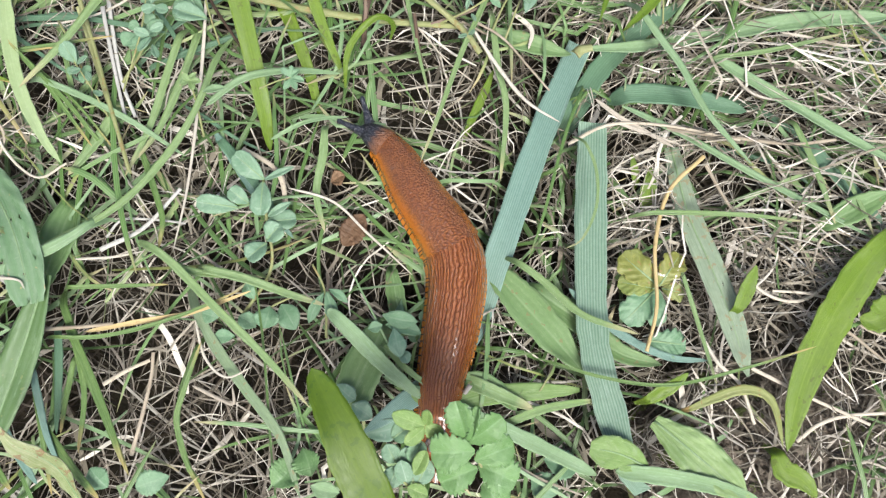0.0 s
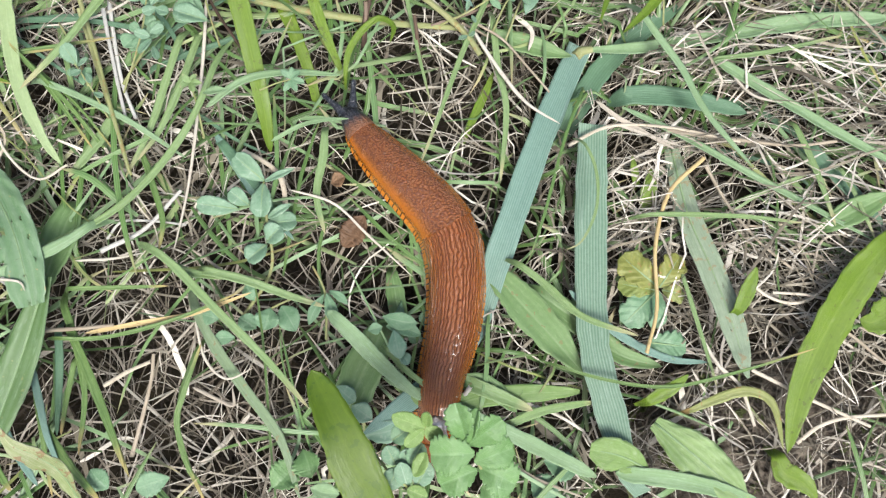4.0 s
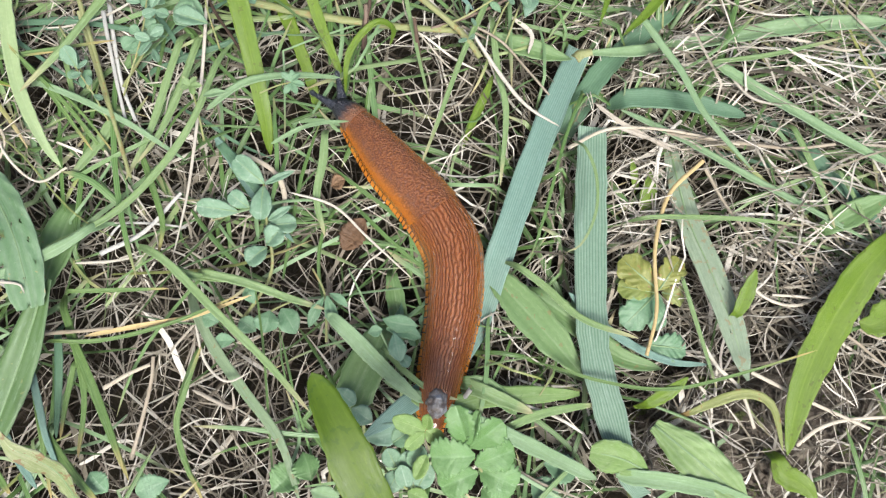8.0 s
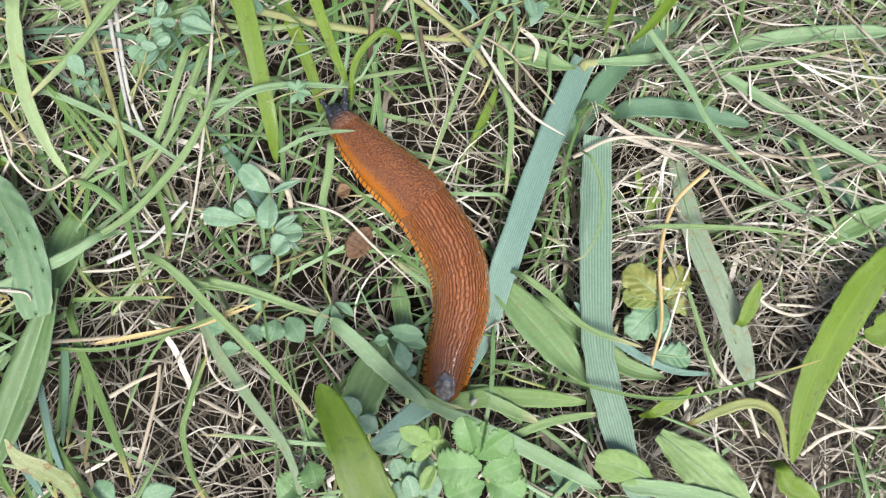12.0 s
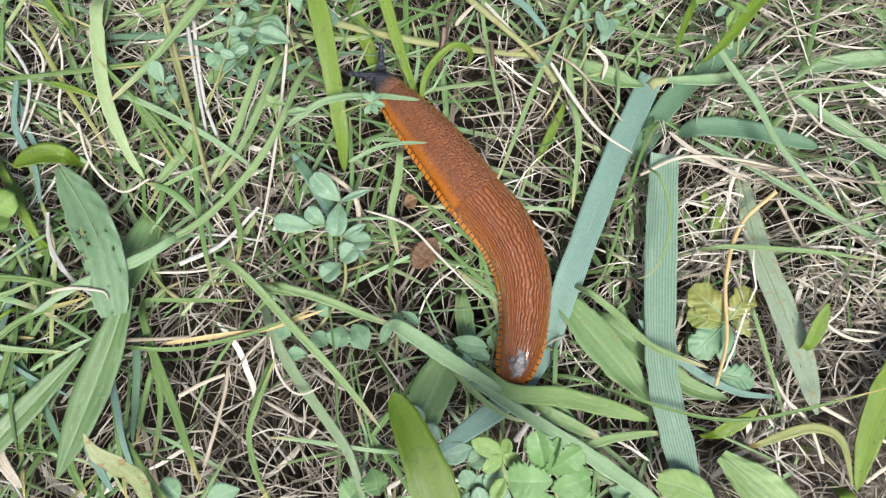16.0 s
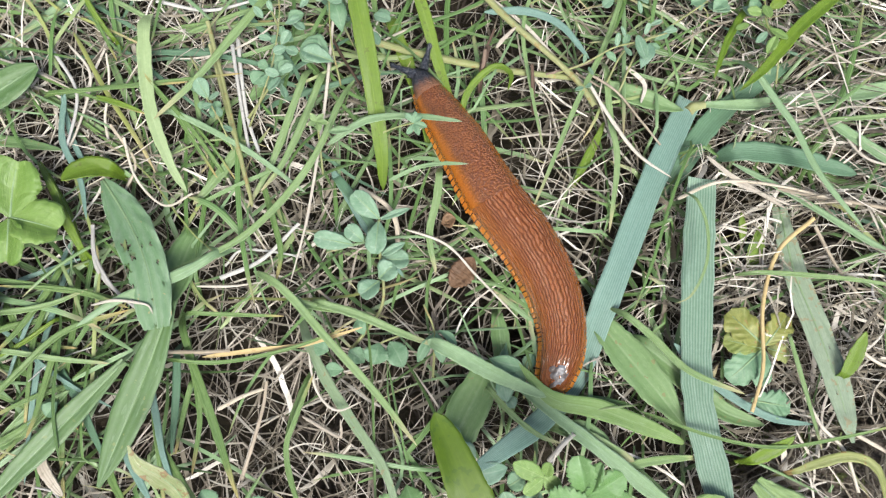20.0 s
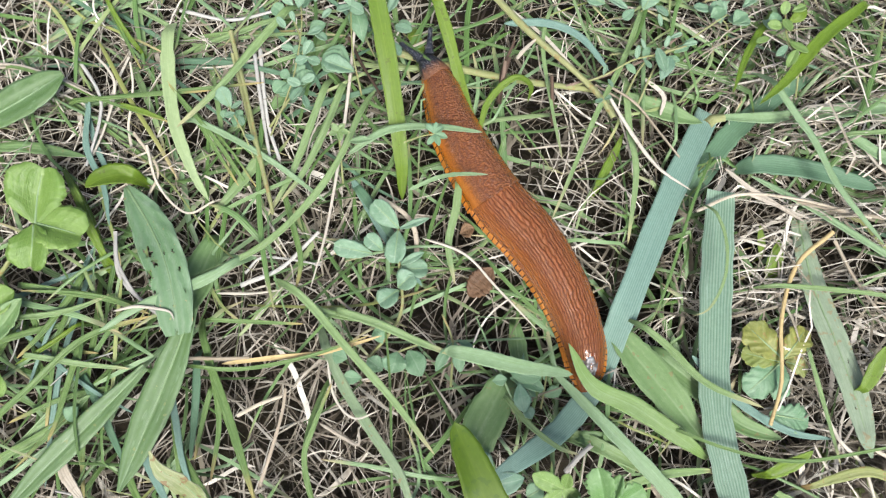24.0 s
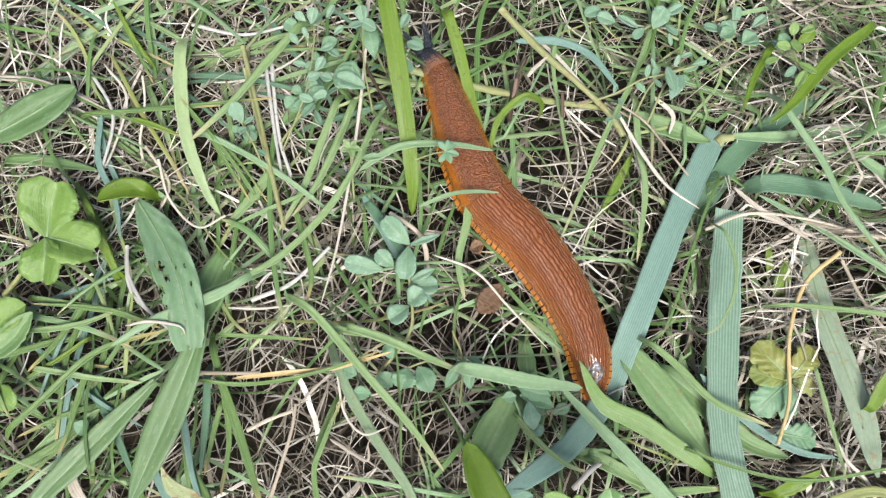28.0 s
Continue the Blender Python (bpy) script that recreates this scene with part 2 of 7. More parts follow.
def grass_stuff_material():
    s = Shade("fine_grass", 0.4, 0.5)
    uv, u, v = s.uv()
    rnd = s.node("ShaderNodeNewGeometry").outputs["Random Per Island"]
    col = s.ramp(rnd, (0.0, (0.022, 0.06, 0.012)), (0.3, (0.055, 0.13, 0.022)), (0.6, (0.09, 0.175, 0.06)), (0.85, (0.17, 0.27, 0.15)), (1.0, (0.26, 0.26, 0.07)))
    wave = s.math("MULTIPLY_ADD", s.math("SINE", s.math("MULTIPLY", u, 18.0)), 0.5, 0.5)
    col = s.mix(s.math("MULTIPLY", wave, 0.25), col, (0.3, 0.4, 0.2))
    col = s.mix(s.math("MULTIPLY", s.noise(300.0, 3.0), 0.4), col, (0.08, 0.14, 0.03))
    dry = s.math("MINIMUM", s.math("MAXIMUM", s.math("MULTIPLY", s.math("SUBTRACT", s.math("ADD", v, s.math("MULTIPLY", rnd, 0.25)), 0.95), 4.0), 0.0), 0.85)
    col = s.mix(dry, col, (0.36, 0.29, 0.16))
    s.colour(col)
    s.bump(wave, 0.4, 0.0002)
    s.thin(col, 0.12)
    return s.mat


M["grass"] = grass_stuff_material()


def soil_material():
    s = Shade("dark_soil", 0.9, 0.2)
    pos = s.node("ShaderNodeNewGeometry").outputs["Position"]
    n1, n2 = s.noise(90.0, 6.0, pos), s.noise(1200.0, 4.0, pos)
    col = s.ramp(n1, (0.3, (0.011, 0.008, 0.006)), (0.55, (0.024, 0.018, 0.012)), (0.75, (0.06, 0.045, 0.03)))
    col = s.mix(s.math("MULTIPLY", n2, 0.5), col, (0.03, 0.03, 0.015))
    far = s.node("ShaderNodeVectorMath")
    far.operation = "LENGTH"
    s.link(pos, far.inputs[0])
    away = s.math("MINIMUM", s.math("MAXIMUM", s.math("MULTIPLY_ADD", far.outputs["Value"], 2.5, -0.75), 0.0), 1.0)
    meadow = s.ramp(s.noise(3.0, 6.0, pos), (0.3, (0.05, 0.09, 0.025)), (0.6, (0.10, 0.15, 0.05)), (0.8, (0.2, 0.19, 0.1)))
    s.colour(s.mix(away, col, meadow))
    s.bump(s.math("ADD", n1, s.math("MULTIPLY", n2, 0.4)), 0.8, 0.004)
    return s.mat


M["soil"] = soil_material()


def slug_material(name, mantle):
    s = Shade(name, 0.24 if mantle else 0.26, 0.5)
    uv, u, v = s.uv()
    broad = vec_scaled(s, u, v)
    out = s.math("ABSOLUTE", s.math("SUBTRACT", u, 0.5))

    def grid(across, along):
        c = s.node("ShaderNodeCombineXYZ")
        s.link(s.math("MULTIPLY", u, across), c.inputs[0])
        s.link(s.math("MULTIPLY", v, along), c.inputs[1])
        return c.outputs[0]

    def clip(x, gain, low=0.0, top=1.0):
        return s.math("MINIMUM", s.math("MAXIMUM", s.math("MULTIPLY_ADD", x, gain, low), 0.0), top)

    fine = s.noise(7.0, 3.0, grid(62.0, 2000.0))
    side = s.node("ShaderNodeMapRange")
    side.interpolation_type = "SMOOTHSTEP"
    s.link(out, side.inputs[0])
    side.inputs[1].default_value, side.inputs[2].default_value = (0.13, 0.30) if mantle else (0.08, 0.40)
    side = side.outputs[0]
    if mantle:
        vor = s.node("ShaderNodeTexVoronoi", Scale=1.0, Randomness=0.9)
        s.link(grid(52.0, 1750.0), vor.inputs["Vector"])
        height = s.math("SUBTRACT", 1.0, s.math("MINIMUM", s.math("MULTIPLY", vor.outputs["Distance"], 1.4), 1.0))
        groove = clip(height, -2.2, 0.95)
    else:
        # ridges of long tubercles from head to tail: wavering grooves, with short slanting joints in each ridge
        phase = s.math("ADD", s.math("MULTIPLY", u, 33.0), s.math("MULTIPLY", s.noise(0.7, 2.0, broad), 2.0))
        phase = s.math("ADD", phase, s.math("MULTIPLY", s.noise(1.0, 2.0, grid(20.0, 560.0)), 0.95))
        cell = s.math("FLOOR", phase)
        off = s.math("SUBTRACT", s.math("FRACT", phase), 0.5)
        rib = s.math("SUBTRACT", 0.5, s.math("ABSOLUTE", off))
        shift = s.math("FRACT", s.math("MULTIPLY", s.math("SINE", s.math("MULTIPLY", cell, 12.9)), 43.7))
        joint = s.math("ADD", s.math("MULTIPLY_ADD", v, 380.0, s.math("MULTIPLY", shift, 5.0)), s.math("MULTIPLY", off, 0.9))
        joint = s.math("ADD", joint, s.math("MULTIPLY", s.noise(1.0, 1.0, grid(30.0, 200.0)), 1.6))
        joint = s.math("SUBTRACT", 0.5, s.math("ABSOLUTE", s.math("SUBTRACT", s.math("FRACT", joint), 0.5)))
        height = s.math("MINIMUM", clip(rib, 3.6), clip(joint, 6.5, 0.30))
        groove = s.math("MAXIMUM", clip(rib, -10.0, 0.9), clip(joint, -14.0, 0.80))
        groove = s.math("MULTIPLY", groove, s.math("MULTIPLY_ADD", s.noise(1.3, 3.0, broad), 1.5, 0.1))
    # the back is brown, the flanks are orange
    top = (0.19, 0.058, 0.014) if mantle else (0.195, 0.051, 0.009)
    flank = (0.50, 0.150, 0.008) if mantle else (0.40, 0.118, 0.011)
    col = s.mix(side, top, flank)
    col = s.mix(s.math("MULTIPLY", s.noise(4.0, 4.0, broad), 0.45), col, (0.22, 0.07, 0.013))
    # the grooves take a darker brown, less so on the flanks
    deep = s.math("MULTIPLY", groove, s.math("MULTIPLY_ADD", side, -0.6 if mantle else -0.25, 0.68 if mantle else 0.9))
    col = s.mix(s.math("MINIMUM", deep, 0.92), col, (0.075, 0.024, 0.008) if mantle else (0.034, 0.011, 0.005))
    # wet glints painted as a pale colour on granule and ridge tops
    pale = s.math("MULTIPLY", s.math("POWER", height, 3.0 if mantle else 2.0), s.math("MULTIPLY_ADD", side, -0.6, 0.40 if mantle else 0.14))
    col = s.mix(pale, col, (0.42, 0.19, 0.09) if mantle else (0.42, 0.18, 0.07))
    # the foot's fringe: bright orange with dark lines across
    skirt = s.math("GREATER_THAN", out, 0.425)
    lines = s.math("GREATER_THAN", s.math("SINE", s.math("MULTIPLY_ADD", v, 3300.0, s.math("MULTIPLY", fine, 1.2))), 0.83)
    fringe = s.mix(s.math("MULTIPLY", lines, 0.92), (0.58, 0.20, 0.020), (0.020, 0.010, 0.008))
    s.colour(s.mix(skirt, col, fringe))
    grain = s.math("MULTIPLY", height, s.math("MULTIPLY_ADD", side, -0.8, 1.0)) if mantle else height
    s.bump(s.math("ADD", grain, s.math("MULTIPLY", fine, 0.22)), 1.0, 0.00062)
    s.b.inputs["Subsurface Weight"].default_value = 0.06
    s.b.inputs["Subsurface Radius"].default_value = (0.002, 0.0006, 0.0003)
    s.b.inputs["Coat Weight"].default_value = 0.55 if mantle else 0.5
    s.b.inputs["Coat Roughness"].default_value = 0.14
    return s.mat


def vec_scaled(s, u, v):
    c = s.node("ShaderNodeCombineXYZ")
    s.link(s.math("MULTIPLY", u, 8.0), c.inputs[0])
    s.link(s.math("MULTIPLY", v, 160.0), c.inputs[1])
    return c.outputs[0]


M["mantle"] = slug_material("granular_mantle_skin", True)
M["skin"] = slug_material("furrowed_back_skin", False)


def head_material(name, neck):
    s = Shade(name, 0.30, 0.5)
    uv, u, v = s.uv()
    n = s.noise(1500.0, 3.0)
    grain = s.node("ShaderNodeTexVoronoi", Scale=1900.0)
    s.link(s.node("ShaderNodeTexCoord").outputs["Object"], grain.inputs["Vector"])
    bead = s.math("SUBTRACT", 1.0, s.math("MINIMUM", s.math("MULTIPLY", grain.outputs["Distance"], 1.5), 1.0))
    dark = s.mix(n, (0.005, 0.006, 0.009), (0.022, 0.026, 0.038))
    dark = s.mix(s.math("MULTIPLY", s.math("POWER", bead, 3.0), 0.6), dark, (0.075, 0.085, 0.115))
    if neck:
        streak = s.math("MULTIPLY", s.math("SINE", s.math("MULTIPLY", u, 75.0)), 0.16)
        near = s.math("MINIMUM", s.math("MAXIMUM", s.math("ADD", s.math("MULTIPLY_ADD", v, 3.2, -1.75), streak), 0.0), 1.0)
        s.colour(s.mix(near, dark, (0.16, 0.068, 0.034)))
    else:
        s.colour(dark)
    s.bump(s.math("ADD", n, s.math("MULTIPLY", bead, 1.5)), 0.8, 0.0004)
    return s.mat


M["head"] = head_material("blue_black_head_skin", True)
M["feeler"] = head_material("blue_black_feeler_skin", False)
mucus = Shade("silvery_mucus", 0.3, 0.5)
mucus.colour(mucus.ramp(mucus.noise(500.0, 3.0), (0.38, (0.06, 0.04, 0.028)), (0.55, (0.12, 0.115, 0.115)), (0.75, (0.24, 0.25, 0.27))))
mucus.bump(mucus.noise(700.0, 2.0), 0.8, 0.0008)
M["mucus"] = mucus.mat


# ---------- building helpers ----------
def part(name, bm, material, parent=None, label="", smooth=True):
    me = bpy.data.meshes.new(name)
    bm.to_mesh(me)
    bm.free()
    return part_mesh(name, me, material, parent, label, smooth)


def part_mesh(name, me, material, parent=None, label="", smooth=True):
    me.materials.append(material)
    if smooth:
        me.polygons.foreach_set("use_smooth", [True] * len(me.polygons))
    ob = new(name, me)
    ob.parent = parent
    if label:
        tagged(ob, label)
    return ob


def mesh_of(name, verts, faces, uvs=None):
    me = bpy.data.meshes.new(name)
    me.from_pydata([tuple(p) for p in verts], [], faces)
    if uvs is not None:
        layer = me.uv_layers.new(name="UVMap")
        idx = np.empty(len(me.loops), dtype=np.int32)
        me.loops.foreach_get("vertex_index", idx)
        layer.data.foreach_set("uv", np.asarray(uvs, dtype=np.float32)[idx].ravel())
    me.update()
    return me


def spline(points, n):
    """A smooth curve through a few points (Catmull-Rom, even steps by length)."""
    p = np.asarray(points, float)
    p = np.vstack([2 * p[0] - p[1], p, 2 * p[-1] - p[-2]])
    fine = []
    for i in range(1, len(p) - 2):
        for s in np.linspace(0, 1, 24, endpoint=False):
            a, b, c, d = p[i - 1 : i + 3]
            fine.append(0.5 * (2 * b + (c - a) * s + (2 * a - 5 * b + 4 * c - d) * s**2 + (3 * b - a - 3 * c + d) * s**3))
    fine = np.array(fine + [p[-2]])
    run = np.r_[0, np.cumsum(np.linalg.norm(np.diff(fine, axis=0), axis=1))]
    return np.stack([np.interp(np.linspace(0, run[-1], n), run, fine[:, k]) for k in range(3)], 1)


def width_of(shape, v):
    if shape == "broad":
        return (0.9 + 0.1 * np.minimum(1, v * 3)) * np.sqrt(np.clip(1 - v**7, 0, 1)) * (1 - 0.12 * v)
    if shape == "blade":
        return np.sqrt(np.clip(v * 14 + 0.03, 0, 1)) * (0.72 + 0.28 * np.minimum(1, v * 3)) * np.sqrt(np.clip(1 - v**5, 0, 1)) * (1 - 0.25 * v)
    if shape == "leaf":
        return np.clip(np.sin(np.pi * np.clip(v * 0.98 + 0.02, 0, 1) ** 0.9), 0, 1) ** 0.65
    return np.ones_like(v) * (1 - 0.25 * v)


def ribbon(line, width, shape, fold=0.25, thick=0.00025, roll=0.0, wave=0.0, cross=7, rng=None):
    """A leaf blade along a line: a bent upper face with ribs of real depth, an under face and closed edges."""
    n = len(line)
    v = np.linspace(0, 1, n)
    half = width_of(shape, v) * width / 2
    tan = np.gradient(line, axis=0)
    tan /= np.linalg.norm(tan, axis=1)[:, None] + 1e-12
    side = np.cross(tan, (0, 0, 1.0))
    side /= np.linalg.norm(side, axis=1)[:, None] + 1e-9
    up = np.cross(side, tan)
    r = roll + wave * np.sin(v * 9 + (rng.random() * 6 if rng is not None else 0))
    side, up = side * np.cos(r)[:, None] + up * np.sin(r)[:, None], up * np.cos(r)[:, None] - side * np.sin(r)[:, None]
    u = np.linspace(-1, 1, cross)
    lift = fold * (u**2) - 0.1 * fold * np.exp(-((u / 0.12) ** 2))
    ragged = 1 + ((0.045 if n < 40 else 0.015) * rng.standard_normal((n, 1)) if rng is not None else 0)
    topv = line[:, None] + side[:, None] * (half[:, None] * u * ragged)[..., None] + up[:, None] * (half[:, None] * lift)[..., None]
    low = topv - up[:, None] * thick
    verts = np.concatenate([topv.reshape(-1, 3), low.reshape(-1, 3)])
    uvs = np.stack([np.broadcast_to((u + 1) / 2, (n, cross)), np.broadcast_to(v[:, None], (n, cross))], -1).reshape(-1, 2)
    uvs = np.concatenate([uvs, uvs])
    faces, m = [], n * cross
    for i in range(n - 1):
        for j in range(cross - 1):
            a = i * cross + j
            faces.append((a, a + 1, a + cross + 1, a + cross))
            faces.append((m + a, m + a + cross, m + a + cross + 1, m + a + 1))
        a = i * cross
        faces.append((a, a + cross, m + a + cross, m + a))
        a += cross - 1
        faces.append((a, m + a, m + a + cross, a + cross))
    faces.append(tuple(range(cross)) + tuple(m + j for j in range(cross - 1, -1, -1)))
    return verts, faces, uvs


def tube(points, radii, count=14, cap=True):
    verts, faces, uvs = [], [], []
    line = np.asarray(points, float)
    tan = np.gradient(line, axis=0)
    for i, (p, r) in enumerate(zip(line, radii)):
        t = Vector(tan[i]).normalized()
        side = t.orthogonal().normalized()
        up = t.cross(side)
        for k in range(count):
            a = 2 * math.pi * k / count
            q = Vector(p) + (side * math.cos(a) + up * math.sin(a)) * r
            verts.append(tuple(q))
            uvs.append((k / count, i / (len(line) - 1)))
        if i:
            b = (i - 1) * count
            faces += [(b + k, b + (k + 1) % count, b + (k + 1) % count + count, b + k + count) for k in range(count)]
    if cap:
        faces += [tuple(range(count - 1, -1, -1)), tuple(range(len(verts) - count, len(verts)))]
    return verts, faces, uvs


# what each kind of blade is: name, label, category, material, shape, fold
KINDS = {
    "blue": ("grass_blade", "broad ribbed blue-green grass blade lying on the litter", "grass", "blue", "broad", 0.12),
    "bluew": ("grass_blade", "broad light green ribbed grass blade lying flat", "grass", "bluew", "broad", 0.1),
    "twig": ("twig", "short dark brown broken twig standing in the litter", "twig", "twig", "strip", -0.6),
    "twigp": ("twig", "short pale reddish-grey broken twig standing in the litter", "twig", "gray", "strip", -0.6),
    "bluep": ("grass_blade", "long pale blue-green grass blade arching over the litter", "grass", "bluep", "blade", 0.3),
    "blues": ("grass_blade", "short blue-green grass blade among dry straw", "grass", "blue", "blade", 0.2),
    "dark": ("grass_blade", "dark blue-green grass blade low in the litter", "grass", "dark", "blade", 0.15),
    "green": ("plantain_leaf", "grey-green plantain leaf lying flat on straw", "leaf", "green", "leaf", 0.3),
    "spot": ("grass_blade", "ageing grey-green blade with brown spots", "grass", "spot", "leaf", 0.12),
    "spotg": ("grass_blade", "worn green grass blade with bleached edges", "grass", "spot", "blade", 0.25),
    "limew": ("grass_blade", "broad yellow-green leaf blade bent over the straw", "grass", "lime", "leaf", 0.22),
    "limet": ("grass_blade", "upright yellow-green grass blade with small specks", "grass", "lime", "blade", 0.2),
    "limed": ("grass_blade", "broad upright dark yellow-green grass blade, mottled", "grass", "deeplime", "blade", 0.2),
    "lime": ("grass_blade", "short yellow-green blade", "grass", "lime", "leaf", 0.3),
    "pale": ("grass_blade", "light green grass blade lying across the straw", "grass", "pale", "blade", 0.35),
    "palew": ("grass_blade", "pale yellow-green grass blade with a torn end", "grass", "straight", "blade", 0.2),
    "fresh": ("grass_blade", "springy light green grass blade", "grass", "fresh", "leaf", 0.1),
    "whit": ("grass_blade", "whitish green grass blade bent across the straw", "grass", "bluep", "blade", 0.15),
    "thin": ("grass_blade", "thin green grass blade", "grass", "grass1", "blade", 0.4),
    "curl": ("grass_blade", "curled yellowing leaf blade", "grass", "curl", "leaf", 0.3),
    "stem": ("grass_stalk", "yellow-green grass stalk lying across the litter", "stalk", "stem", "strip", -0.5),
    "tan": ("straw", "curved tan dry stalk over a leaf", "straw", "tan", "strip", -0.5),
    "tanw": ("straw", "split tan and orange dry blade", "straw", "tan", "blade", 0.3),
    "straw": ("straw", "dry beige straw lying on the litter", "straw", "straw", "strip", -0.45),
    "strw": ("straw", "wide dry straw blade, frayed at the end", "straw", "straww", "blade", 0.25),
    "straww": ("straw", "bleached whitish straw lying on green blades", "straw", "straww", "blade", -0.4),
    "gray": ("straw", "grey weathered stalk among green grass", "straw", "gray", "strip", -0.5),
    "leafl": ("plantain_leaf", "long smooth green plantain leaf", "leaf", "green", "leaf", 0.38),
}
M["grass1"] = leaf_material("narrow_green_grass", (0.06, 0.135, 0.022), (0.12, 0.215, 0.055), 3.0, (0.28, 0.38, 0.16), 0.3, 0.2, None, 0.6, 0.45, (0.4, 0.3, 0.12))
leaf_rng = np.random.default_rng(7)


def grass_plant(name, label):
    return tagged(new(name), label, "plantain" if name == "plantain" else "grass", "plantains" if name == "plantain" else "grass tufts")


def blade(tuft, kind, width, *points, sink=0.007):
    """One grass blade, leaf or straw through a few points; all in millimetres, from its base to its tip."""
    name, label, category, mat, shape, fold = KINDS[kind]
    steps, cross = 26, 9 if width > 4 else 5
    line = spline(np.array(points) / 1000, steps)
    rng = leaf_rng
    if tuft is not None:
        # the base goes down into the litter
        line[:, 2] -= (0.0 if kind.startswith("blue") else sink) * np.clip(1 - np.linspace(0, 1, steps) / 0.13, 0, 1) ** 1.5
        if not tuft.children:
            tuft.location = (float(line[0, 0]), float(line[0, 1]), -0.012)
        line -= np.array(tuft.location)
        tuft["reach"] = [float(q) for q in line[-1]]
    verts, faces, uvs = ribbon(line, width / 1000, shape, fold, 0.0003, rng.uniform(-0.15, 0.15), 0.08, cross, rng)
    me = mesh_of(name, verts, faces, uvs)
    if tuft is None:
        return tagged(part_mesh(name, me, M[mat]), label, category, "twigs" if name == "twig" else "loose straws and stalks")
    return part_mesh("leaf" if "plantain" in name else "blade", me, M[mat], tuft, label)


def parent_at(parent, p):
    if not parent.children:
        parent.location = (float(p[0]), float(p[1]), -0.012)

# half-outlines of leaflets: place along the midrib, half-width as a share of the widest
OUTLINES = {
    "obovate": ((0, 0.05), (0.12, 0.34), (0.35, 0.78), (0.62, 1.0), (0.84, 0.90), (0.95, 0.62), (1, 0.30)),
    "heart": ((0, 0.06), (0.10, 0.40), (0.30, 0.82), (0.60, 1.0), (0.82, 0.94), (0.94, 0.70), (1, 0.42)),
    "round": ((0, 0.10), (0.08, 0.50), (0.28, 0.88), (0.55, 1.0), (0.80, 0.82), (0.94, 0.48), (1, 0.12)),
    "fan": ((0, 0.08), (0.18, 0.55), (0.45, 0.88), (0.70, 1.0), (0.88, 0.84), (0.97, 0.55), (1, 0.30)),
    "lance": ((0, 0.30), (0.12, 0.55), (0.35, 0.92), (0.58, 1.0), (0.80, 0.72), (0.93, 0.36), (1, 0.03)),
    "gnawed": ((0, 0.14), (0.08, 0.46), (0.22, 0.80), (0.42, 1.0), (0.60, 0.97), (0.80, 0.90), (0.94, 0.78), (1, 0.55)),
    "tape": ((0, 0.55), (0.2, 0.86), (0.5, 1.0), (0.8, 0.92), (0.93, 0.6), (1, 0.06)),
}


